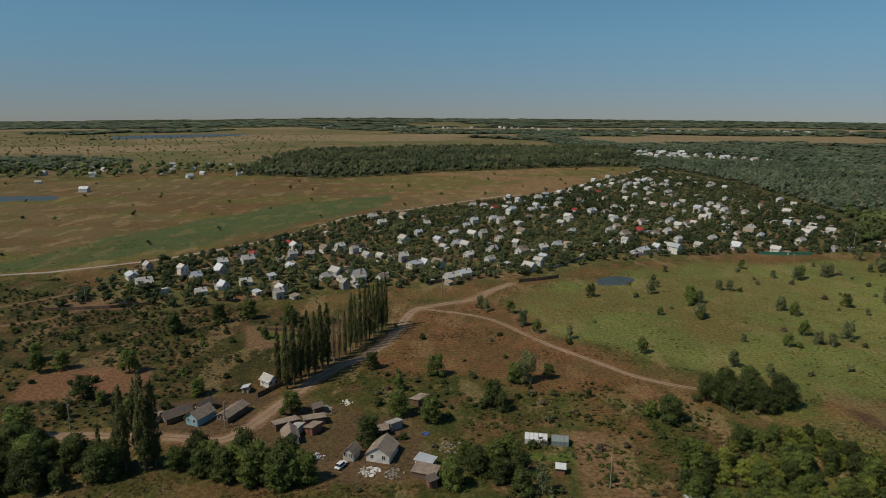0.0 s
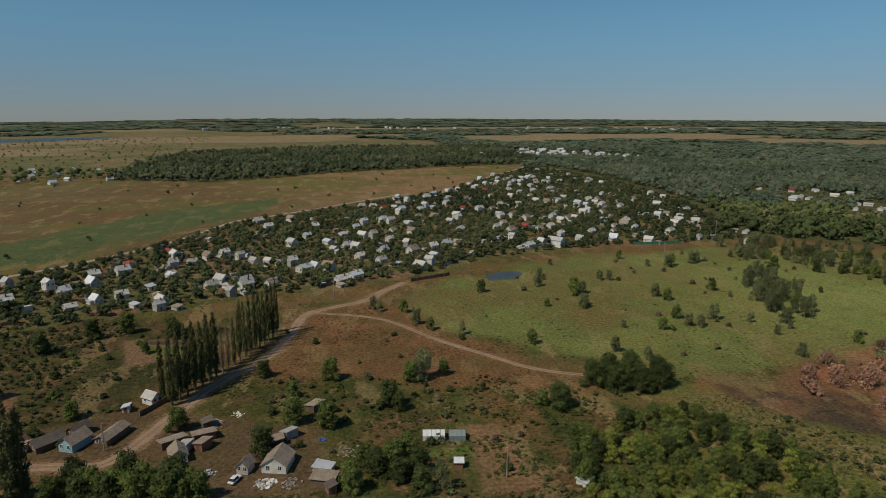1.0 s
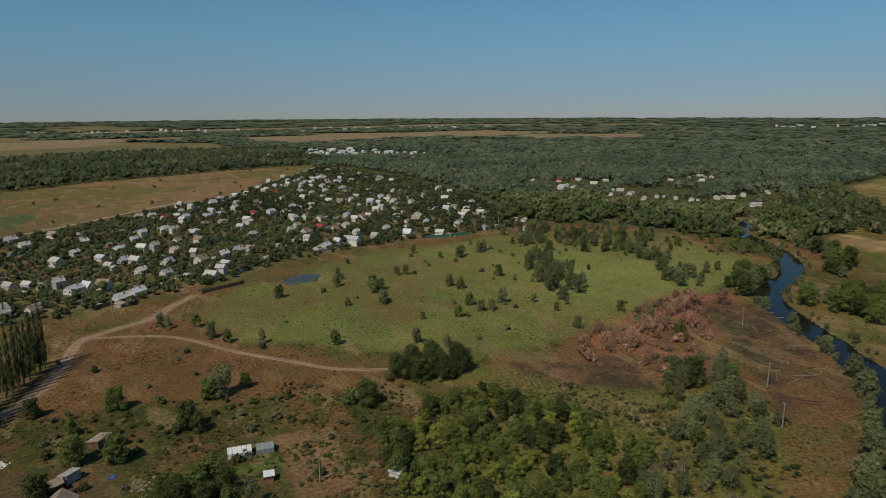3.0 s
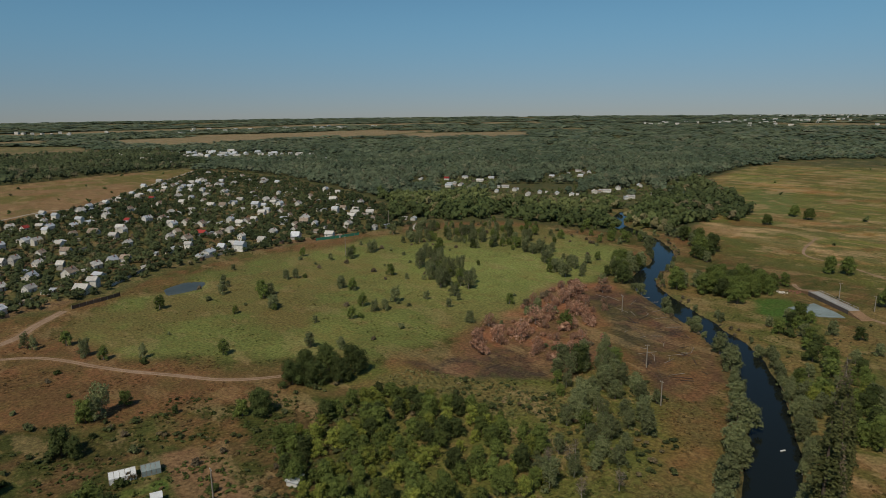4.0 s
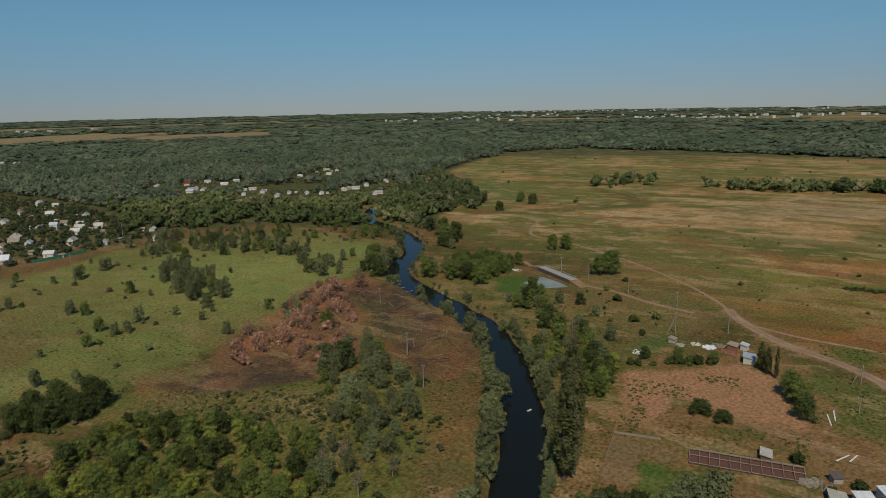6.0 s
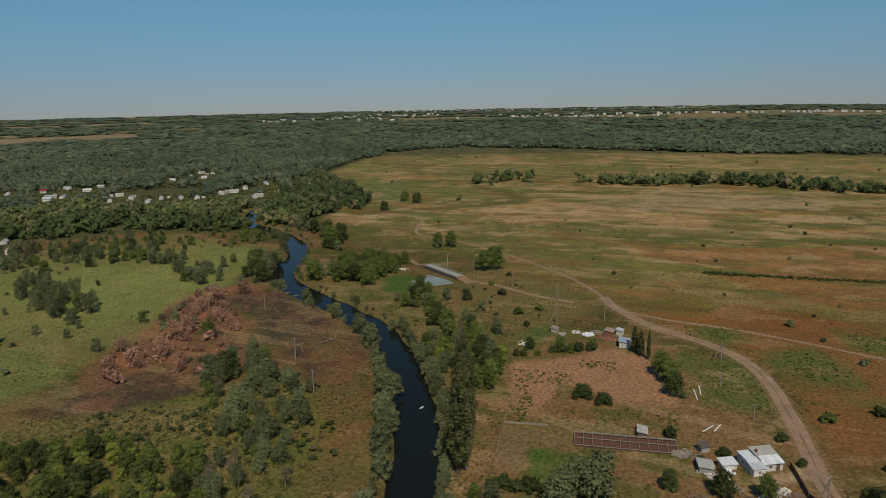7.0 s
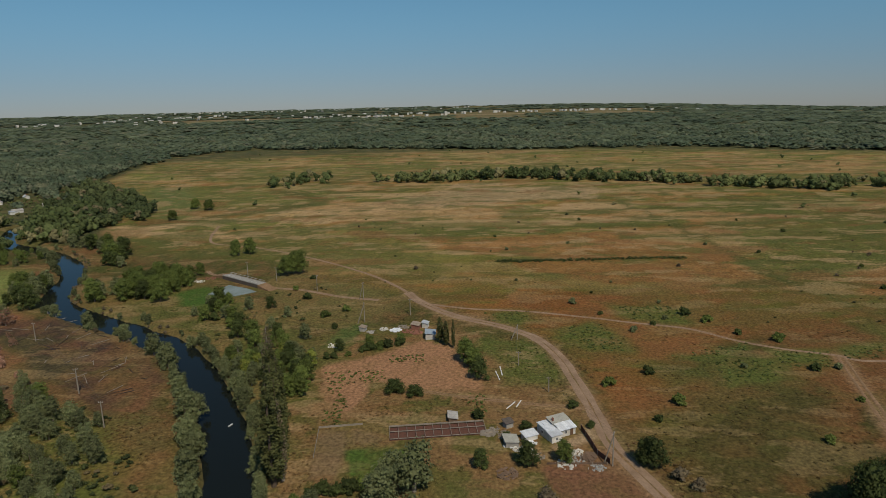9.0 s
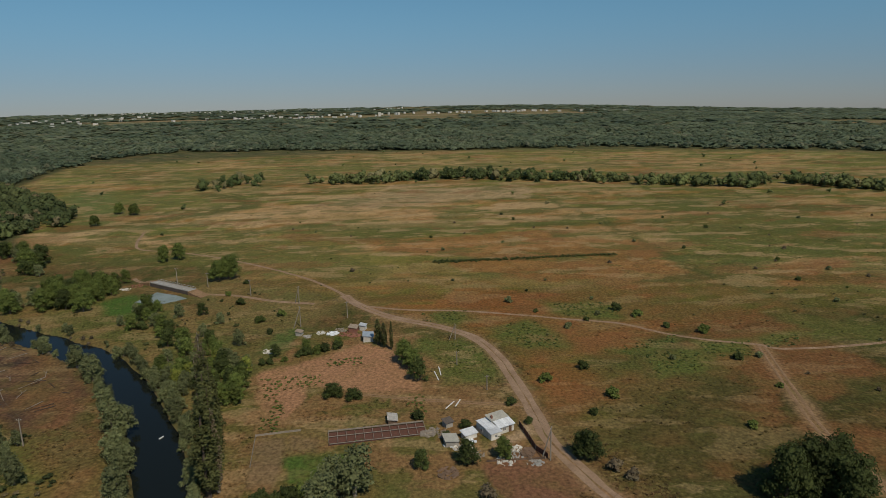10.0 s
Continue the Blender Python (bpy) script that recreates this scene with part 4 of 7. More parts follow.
def woody(height, radius, limbs, spread, start, seed, lean=0.0):
    """A tapered trunk with limbs."""
    g = random.Random(seed)
    bm = bmesh.new()
    mid = (g.uniform(-lean, lean), g.uniform(-lean, lean), height * 0.5)
    rings = []
    for (x, y, z), r in (((0, 0, -0.4), radius * 1.25), ((mid[0] * 0.3, mid[1] * 0.3, height * 0.2), radius), (mid, radius * 0.72), ((mid[0] * 1.5, mid[1] * 1.5, height), radius * 0.15)):
        rings.append([bm.verts.new((x + r * math.cos(q * 0.8976), y + r * math.sin(q * 0.8976), z)) for q in range(7)])
    for low, high in zip(rings, rings[1:]):
        for q in range(7):
            bm.faces.new((low[q], low[(q + 1) % 7], high[(q + 1) % 7], high[q]))
    bm.faces.new(rings[-1])
    for k in range(limbs):
        a = k * 2.4 + g.uniform(-0.4, 0.4)
        z0 = height * g.uniform(start, 0.75)
        tip = (math.cos(a) * spread, math.sin(a) * spread, z0 + height * g.uniform(0.12, 0.3))
        rod(bm, (mid[0] * z0 / height, mid[1] * z0 / height, z0), tip, radius * 0.4, radius * 0.1, 5)
    return bm


def lobes(seed, count, width, low, high, size, flat=0.8):
    g = np.random.default_rng(seed)
    out = [(0, 0, (low + high) / 2, width * 0.62, width * 0.62, (high - low) * 0.42)]
    for k in range(count):
        a = k * 2.4 + g.uniform(-0.5, 0.5)
        z = low + (high - low) * ((k + 0.5) / count) * 0.9
        reach = width * g.uniform(0.35, 0.75) * (1.1 - 0.6 * ((k + 0.5) / count))
        s = size * g.uniform(0.7, 1.25)
        out.append((math.cos(a) * reach, math.sin(a) * reach, z, s, s, s * flat))
    return out


def plant(name, trunk, crown, bark, leaf, label, category, group, crown_name="crown"):
    root = new(name)
    tagged(root, label, category, group)
    if trunk is not None:
        part("trunk", trunk, bark, root)
    part(crown_name, mesh_from(crown_name, *crown, leaf), leaf, root)
    return root


class Stock:
    """Some variants of a plant; the first use of a variant places it, later uses copy it."""

    def __init__(self, makers):
        self.makers, self.made = makers, {}

    def put(self, x, y, scale=1.0, tall=1.0, z=None, turn=None):
        k = int(rng.integers(len(self.makers)))
        turn = rng.uniform(0, 6.28) if turn is None else turn
        m = Matrix.LocRotScale((x, y, ground_at(x, y) - 0.05 if z is None else z), Euler((0, 0, turn)), (scale, scale, scale * tall))
        if k not in self.made:
            self.made[k] = self.makers[k]()
            self.made[k].matrix_basis = m
            return self.made[k]
        ob = copy_thing(self.made[k], Matrix())
        ob.matrix_basis = m
        return ob


def broad(seed, leaf, label, name="broadleaf_tree", cards=2000, width=3.6, height=8.5, size=0.36, group="trees among the gardens", bark="bark", low=0.12):
    return lambda: plant(name, woody(height * 0.8, 0.24, 6, width * 0.55, 0.3, seed, 0.3),
                         foliage(lobes(seed, 15, width * 1.05, height * low, height * 0.94, width * 0.38), cards, size, core=0.6, seed=seed),
                         M[bark], M[leaf], label, "tree", group)


def poplar(seed, sparse=False):
    """A columnar poplar: steep plumes of leaves round a straight trunk, bare at the foot."""
    g = np.random.default_rng(seed)
    col = []
    for k in range(34):
        u = (k + g.uniform(0, 1)) / 34
        z = 2.4 + u * 15.6
        reach = (0.25 + 1.15 * math.sin(math.pi * min(1.0, 0.22 + u * 0.78)) ** 0.8) * g.uniform(0.55, 1.0)
        a = k * 2.4 + g.uniform(-0.4, 0.4)
        s = (0.62 - 0.30 * u) * g.uniform(0.8, 1.25)
        col.append((math.cos(a) * reach * 0.75, math.sin(a) * reach * 0.75, z, s, s, s * g.uniform(2.2, 3.2)))
    words = "thin half-bare columnar poplar with grey-brown leaves" if sparse else "tall dark green columnar poplar with upswept branches"
    return lambda: plant("poplar", woody(18.5, 0.26, 0, 0.7, 0.2, seed, 0.12),
                         foliage(col, 1500 if sparse else 3000, 0.34, up=0.1, core=0.0 if sparse else 0.6, ball_kind=BALL0, seed=seed, stretch=0.7),
                         M["pale_bark" if sparse else "bark"], M["leaf_dusty" if sparse else "leaf_poplar"], words, "tree", "poplars along the farm road")


def thin_tree(seed, leaf, label, cards=900, width=2.2, height=5.6, core=0.0, group="young trees on the meadow"):
    return lambda: plant("young_tree", woody(height * 0.85, 0.12, 8, width * 0.8, 0.08, seed, 0.4),
                         foliage(lobes(seed, 11, width * 1.15, height * 0.08, height * 0.95, width * 0.34, 1.25), cards, 0.32, core=core, seed=seed),
                         M["pale_bark"], M[leaf], label, "tree", group)


def shrub(seed, leaf, label, cards=620, width=1.7, height=2.4, size=0.34, group="bushes in the fields", name="shrub"):
    return lambda: plant(name, woody(height * 0.6, 0.07, 5, width * 0.6, 0.1, seed, 0.2),
                         foliage(lobes(seed, 7, width, height * 0.18, height * 0.85, width * 0.45), cards, size, seed=seed),
                         M["bark"], M[leaf], label, "bush", group, "leaves")


def bare_tree(seed):
    def make():
        root = tagged(new("dead_tree"), "bare grey dead tree with broken limbs", "tree", "dead trees by the river")
        g = random.Random(seed)
        bm = woody(6.5, 0.13, 9, 1.6, 0.25, seed, 0.5)
        for k in range(10):
            a = g.uniform(0, 6.28)
            z0 = g.uniform(2.5, 5.5)
            rod(bm, (math.cos(a) * 0.5, math.sin(a) * 0.5, z0), (math.cos(a) * 1.9, math.sin(a) * 1.9, z0 + g.uniform(0.3, 1.5)), 0.045, 0.015, 4)
        part("trunk", bm, M["pale_bark"], root)
        part("crown", mesh_from("crown", *foliage(lobes(seed, 6, 1.5, 2.5, 6.5, 0.7), 160, 0.32, core=0.0, seed=seed), M["leaf_dusty"]), None, root)
        return root
    return make


BROAD = Stock([broad(k, "leaf", "leafy green garden tree with an uneven crown") for k in (1, 2, 3)]
              + [broad(k, "leaf_dark", "dense dark green walnut tree with a broad crown", group="dark garden trees") for k in (4, 5, 6)])
LIME = Stock([broad(k, "leaf_lime", "yellow-green leafy tree in the riverside thicket", "thicket_tree", group="thicket trees", cards=1400, size=0.34, width=3.2, height=7.5, low=0.1) for k in (7, 8)]
             + [broad(k, "leaf", "mid-green leafy tree in the riverside thicket", "thicket_tree", group="thicket trees", cards=1400, size=0.34, width=3.2, height=7.5, low=0.1) for k in (9, 10)])
WILLOW = Stock([broad(k, "leaf_willow", "grey-green willow leaning over the river bank", "willow", 1500, 3.0, 7.5, 0.34, "willows along the river", "pale_bark", 0.12) for k in (12, 13, 14)])
WALNUT = Stock([broad(k, "leaf_dark", "broad dark walnut tree with a deep rounded crown", "walnut_tree", 4600, 5.2, 10.5, 0.38, "walnut trees by the meadow", "bark", 0.08) for k in (17, 18)])
BIG = Stock([broad(k, "leaf", "large spreading green tree with a deep crown", "large_tree", 5200, 5.2, 10.5, 0.38, "large trees", "bark", 0.15) for k in (15, 16)])
POPLAR = Stock([poplar(k) for k in (20, 21, 22)])
BARE_POPLAR = Stock([poplar(k, True) for k in (46, 47)])
THIN = Stock([thin_tree(k, "leaf_willow", "sparse grey-green young willow standing in grass", core=0.4) for k in (23, 24, 48)]
             + [thin_tree(k, "leaf", "slim green young tree standing in grass", core=0.5) for k in (25, 26)])
AIRY = Stock([thin_tree(k, "leaf_willow", "pale half-bare willow with thin foliage", 1500, 2.6, 8.5, 0.3, group="half-bare willows") for k in (27, 28)])
SHRUB = Stock([shrub(k, "leaf_dark", "dark green rounded bush in dry grass") for k in (30, 31, 32)]
              + [shrub(k, "leaf", "green bush in dry grass") for k in (33, 34)])
DUSTY = Stock([shrub(k, "leaf_dusty", "withered brownish bush in dry grass", 300) for k in (35, 36)]
              + [shrub(k, "leaf_willow", "grey-green low willow bush in grass", 420) for k in (37, 38)])
SCORCH = Stock([thin_tree(k, "leaf_scorched", "fire-scorched tree with rusty dead leaves", 500, 2.2, 4.2, group="scorched trees") for k in (40, 41)]
               + [shrub(k, "leaf_scorched", "fire-scorched bush with rusty dead leaves", 420, group="scorched bushes", name="scorched_bush") for k in (42, 43)])
DEAD = Stock([bare_tree(k) for k in (44, 45)])


def scatter(poly, step, keep=1.0, seed=0, edge=0.0):
    """Uneven spots inside an outline."""
    g = np.random.default_rng(seed)
    p = np.array(poly, float)
    xs, ys = np.meshgrid(np.arange(p[:, 0].min(), p[:, 0].max(), step), np.arange(p[:, 1].min(), p[:, 1].max(), step))
    x = xs.ravel() + g.uniform(-0.5, 0.5, xs.size) * step
    y = ys.ravel() + g.uniform(-0.5, 0.5, xs.size) * step
    ok = (poly_distance(x, y, poly) > edge) & (g.uniform(0, 1, len(x)) < keep)
    return np.c_[x[ok], y[ok]]


def in_view(p):
    """The stretch of country that the clip passes, north-west round to south-east."""
    a = np.degrees(np.arctan2(p[:, 0], p[:, 1]))
    return p[(a > -42) & (a < 133)]


def mass(name, templates, spots, scale, tall, colours, material, label, category, seed=0, sink=0.05, own=None):
    """Many plants that nobody could count, joined into one mesh."""
    g = np.random.default_rng(seed)
    spots = np.asarray(spots, float)
    z = ground_height(spots[:, 0], spots[:, 1]) - sink
    which = g.integers(0, len(templates), len(spots))
    vs, fs, cs, base = [], [], [], 0
    for k, (tv, tf) in enumerate(templates):
        s = spots[which == k]
        n = len(s)
        if not n:
            continue
        turn = g.uniform(0, 6.28, n)
        size = (scale[which == k] if isinstance(scale, np.ndarray) else np.full(n, scale)) * g.uniform(0.7, 1.3, n)
        high = size * tall * g.uniform(0.8, 1.2, n)
        c, sn = np.cos(turn)[:, None], np.sin(turn)[:, None]
        X = (tv[None, :, 0] * c - tv[None, :, 1] * sn) * size[:, None] + s[:, :1]
        Y = (tv[None, :, 0] * sn + tv[None, :, 1] * c) * size[:, None] + s[:, 1:2]
        Z = tv[None, :, 2] * high[:, None] + z[which == k][:, None]
        vs.append(np.stack([X, Y, Z], -1).reshape(-1, 3))
        fs.append((tf[None] + (np.arange(n) * len(tv))[:, None, None] + base).reshape(-1, 3))
        base += n * len(tv)
        pick = np.clip(0.5 * g.uniform(0, 1, (n, 1)) + 2.2 * (fbm(s[:, 0], s[:, 1], 60, 37, 2)[:, None] - 0.5) + 0.25, 0, 1)
        a, b, dry = (np.array(q)[None] for q in colours)
        col = a + (b - a) * pick
        col = np.where(g.uniform(0, 1, (n, 1)) < 0.08, dry, col) * g.uniform(0.75, 1.25, (n, 1))
        if own is not None:
            col = 0.65 * own[which == k] * g.uniform(0.85, 1.3, (n, 1)) + 0.35 * col
        cs.append(np.repeat(col, len(tv), 0))
    me = mesh_from(name, np.concatenate(vs), np.concatenate(fs), material, False, np.concatenate(cs))
    return tagged(new(name, me), label, category, kind="stuff")


MID_TREES = [foliage(lobes(60 + k, 3, 0.5, 0.12, 0.95, 0.29, 1.0), 80, 0.16, core=0.8, ball_kind=BALL1, seed=60 + k) for k in range(5)]
FAR_TREES = [foliage(lobes(70 + k, 1, 0.5, 0.1, 0.95, 0.34, 1.0), 30, 0.19, up=0.7, core=0.85, ball_kind=BALL0, seed=70 + k) for k in range(5)]
DOMES = [foliage([(0, 0, 0.42, 0.5, 0.5, 0.5)], 15, 0.33, up=1.1, core=0.8, ball_kind=BALL0, seed=90 + k) for k in range(5)]
SMALL_TREES = [foliage(lobes(76 + k, 1, 0.5, 0.1, 0.95, 0.36, 1.0), 48, 0.19, core=0.85, ball_kind=BALL0, seed=76 + k) for k in range(6)]
TUFTS = [foliage(lobes(80 + k, 3, 0.5, 0.1, 0.7, 0.3, 0.8), 12, 0.46, core=0.0, seed=80 + k) for k in range(4)]

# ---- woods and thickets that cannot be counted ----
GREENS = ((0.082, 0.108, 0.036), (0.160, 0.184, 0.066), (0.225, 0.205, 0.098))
# paler and bluer than GREENS: distance haze put into the leaf colour
HAZE_GREENS = ((0.098, 0.132, 0.080), (0.152, 0.184, 0.110), (0.182, 0.194, 0.122))
WOOD_TIP = [(406, 289), (386, 243), (408, 224), (440, 232), (468, 248), (519, 292), (560, 330), (600, 372), (540, 360), (470, 330)]
HAMLET_NORTH = [(190, 1230), (250, 1300), (490, 1110), (510, 990), (420, 950), (220, 1110)]


def clear_of(p, homes, near, depth, wide):
    """Keeps garden ground open round each house and on its southern side."""
    ok = np.ones(len(p), bool)
    for hx, hy in homes:
        dx, dy, q = p[:, 0] - hx, p[:, 1] - hy, math.hypot(hx, hy)
        u, w = (dx * hx + dy * hy) / q, abs(dx * hy - dy * hx) / q
        ok &= (np.hypot(dx, dy) > near) & ~((u < 0) & (u > -depth) & (w < wide))
    return p[ok]


def build_woods():
    near = in_view(np.concatenate([scatter(WOOD_EAST[:13] + [(1100, 500), (1100, 1000), (320, 1000)] + WOOD_EAST[-4:], 6.6, 0.93, 1)]))
    near = near[np.hypot(near[:, 0], near[:, 1]) < 1050]
    clear = (poly_distance(near[:, 0], near[:, 1], FIELD_EAST) < 0) & (line_distance(near[:, 0], near[:, 1], RIVER) > 7)
    clear &= poly_distance(near[:, 0], near[:, 1], GROUND_PLOTS[15][0]) < -2
    near = clear_of(near[clear], VILLAGE_EAST, 6, 10, 6)
    kept = clear_of(near, VILLAGE_EAST + [(425, 452), (440, 455), (455, 447), (470, 441), (484, 438)], 9, 60, 10)
    low = near[~(near[:, None] == kept[None]).all(-1).any(1)]
    near = kept
    mass("orchard_trees", SMALL_TREES, low, 3.0, 0.8, GREENS, M["leaf_joined"], "low garden trees round riverside cottages", "trees", 13)
    near = near[(poly_distance(near[:, 0], near[:, 1], HAMLET_NORTH) < 0)]
    r = np.hypot(near[:, 0], near[:, 1])
    mass("woodland", MID_TREES, near[r < 560], 7.6, 1.0, GREENS, M["leaf_joined"], "dense green floodplain woodland seen from above", "woodland", 1)
    mass("woodland", FAR_TREES, near[r >= 560], 8.4, 0.9, HAZE_GREENS, M["leaf_far"], "dense green woodland stretching away", "woodland", 2)
    mass("woodland", MID_TREES, scatter(WOOD_TIP, 6.4, 0.9, 21), 7.4, 1.0, ((0.066, 0.088, 0.032), (0.125, 0.146, 0.056), (0.20, 0.17, 0.09)), M["leaf_joined"],
         "dark riverside wood reaching into the dry field", "woodland", 21)
    west = scatter(WOOD_WEST, 8.5, 0.95, 3)
    mass("woodland", FAR_TREES, west, 9.0, 0.95, ((0.060, 0.082, 0.038), (0.112, 0.134, 0.062), (0.16, 0.15, 0.085)), M["leaf_far"], "belt of dark woodland beyond a dry field", "woodland", 3)
    mass("orchard_trees", SMALL_TREES, scatter(HAMLET_NORTH, 9, 0.6, 14), 5.0, 0.6, HAZE_GREENS, M["leaf_far"], "low trees round a far hamlet", "trees", 14)
    ham = scatter(HAMLET_WEST, 15, 0.8, 4)
    mass("woodland", FAR_TREES, ham, 10.0, 0.8, GREENS, M["leaf_joined"], "trees round a far hamlet", "woodland", 4)
    # far country: woods in patches, sparser to the west
    g = np.random.default_rng(5)
    spots, sizes = [], []
    for r0, r1, step in ((880, 1500, 13), (1500, 2600, 29), (2600, 4900, 66)):
        n = int(0.5 * radians(175) * (r1 * r1 - r0 * r0) / step ** 2)
        a = np.radians(g.uniform(-42, 133, n))
        r = np.sqrt(g.uniform(r0 * r0, r1 * r1, n))
        p = np.c_[r * np.sin(a), r * np.cos(a)]
        ok = (g.uniform(0, 1, n) < in_wood_far(p[:, 0], p[:, 1])) & (far_field(p[:, 0], p[:, 1]) < 0.3)
        ok &= (poly_distance(p[:, 0], p[:, 1], FIELD_EAST) < 5) & (poly_distance(p[:, 0], p[:, 1], WOOD_WEST) < 0)
        ok &= (poly_distance(p[:, 0], p[:, 1], PONDS[1][0]) < -5)
        ok &= (poly_distance(p[:, 0], p[:, 1], HAMLET_NORTH) < 0)
        mass("far_woodland", DOMES, p[ok], step * 1.15, min(0.7, 6.0 / step), HAZE_GREENS, M["leaf_far"], "far dark green woods reaching the horizon", "woodland", 6)
    # lone far bushes on the fields
    lone = np.concatenate([scatter(FIELD_WEST, 34, 0.35, 7, 6), scatter([(350, 200), (700, 380), (980, 330), (930, -280), (700, -500), (450, -330)], 48, 0.25, 8),
                           in_view(scatter([(-900, 750), (-200, 950), (-300, 1800), (-1300, 1700)], 26, 0.6, 9))])
    mass("field_bushes", MID_TREES, lone, 3.6, 0.75, GREENS, M["leaf_joined"], "scattered small bushes dotted over dry fields", "bushes", 9)
    weeds = scatter([(225, 20), (300, 90), (480, 160), (560, 60), (560, -160), (430, -330), (240, -300), (150, -150), (150, -60), (200, -30)], 9, 0.4, 17)
    weeds = weeds[fbm(weeds[:, 0], weeds[:, 1], 26, 19, 3) > 0.56]
    mass("field_bushes", SMALL_TREES, weeds, g.uniform(0.5, 1.3, len(weeds)), 0.5, ((0.050, 0.062, 0.020), (0.085, 0.082, 0.032), (0.13, 0.085, 0.045)), M["leaf_joined"],
         "low weeds and small bushes over the dry field", "bushes", 18)
    # the belt of trees across the east field
    belt = smooth_line([(565, 185), (575, 178), (600, 172), (628, 158)], 4)
    belt2 = smooth_line([(600, 100), (596, 70), (605, 30), (613, -25), (592, -100), (561, -168), (523, -248), (536, -300), (490, -335), (440, -420)], 8)
    pts = []
    for line, step, wide in ((belt, 3.0, 9), (belt2, 1.3, 6.5)):
        d = np.array(line)
        for (ax, ay), (bx, by) in zip(d, d[1:]):
            n = max(1, int(math.hypot(bx - ax, by - ay) / step))
            for k in range(n):
                pts.append((ax + (bx - ax) * k / n + g.normal() * wide, ay + (by - ay) * k / n + g.normal() * wide))
    pts = np.array(pts)
    pts = pts[fbm(pts[:, 0], pts[:, 1], 30, 91, 2) > 0.27]
    mass("tree_belt", MID_TREES, pts, 8.0, 0.95, GREENS, M["leaf_joined"], "belt of dark trees across the dry field", "trees", 10)
    # fruit trees between the village houses
    v = clear_of(scatter(VILLAGE, 4.8, 0.85, 11, 2), VILLAGE_ALL, 3.2, 6, 2.6)
    ok = np.ones(len(v), bool)
    for line, half, kind in ROADS.values():
        ok &= line_distance(v[:, 0], v[:, 1], line) > half + 2
    v = v[ok]
    mass("orchard_trees", SMALL_TREES, v, 4.3, 0.85, ((0.048, 0.066, 0.026), (0.100, 0.118, 0.048), (0.18, 0.155, 0.08)), M["leaf_joined"],
         "dense dark fruit trees and vines between cottages", "trees", 12)


def build_scrub():
    """Low tangled scrub on the rough ground."""
    g = np.random.default_rng(27)
    p = np.concatenate([scatter(SCRUB_WEST, 2.3, 0.78, 41), scatter(LUSH_SOUTH, 3.0, 0.6, 42), scatter(THICKET_SOUTH, 2.2, 0.9, 47), scatter(RIVER_WOOD, 3.0, 0.5, 43),
                        scatter([(-30, 118), (-16, 150), (-20, 180), (24, 176), (46, 160), (44, 112), (0, 114)], 2.9, 0.62, 44),
                        scatter([(190, 105), (235, 95), (262, 70), (215, 48), (170, 58), (180, 84)], 4.0, 0.45, 46)])
    ok = (line_distance(p[:, 0], p[:, 1], RIVER) > 6.5) & (fbm(p[:, 0], p[:, 1], 16, 101, 2) > 0.44)
    for line, half, kind in ROADS.values():
        ok &= line_distance(p[:, 0], p[:, 1], line) > half + 1.2
    for poly, colour in GROUND_PLOTS:
        ok &= poly_distance(p[:, 0], p[:, 1], poly) < -1
    for poly in (BURNT_A, BURNT_B, GARDEN_SOIL):
        ok &= poly_distance(p[:, 0], p[:, 1], poly) < 0
    for hx, hy in FARMSTEAD:
        ok &= np.hypot(p[:, 0] - hx, p[:, 1] - hy) > 5
    mass("scrub", SMALL_TREES, p[ok], g.uniform(0.9, 2.2, ok.sum()), 0.65, ((0.055, 0.070, 0.024), (0.105, 0.118, 0.042), (0.17, 0.135, 0.07)), M["leaf_joined"],
         "tangled low scrub and tall weeds on rough ground", "bushes", 28)


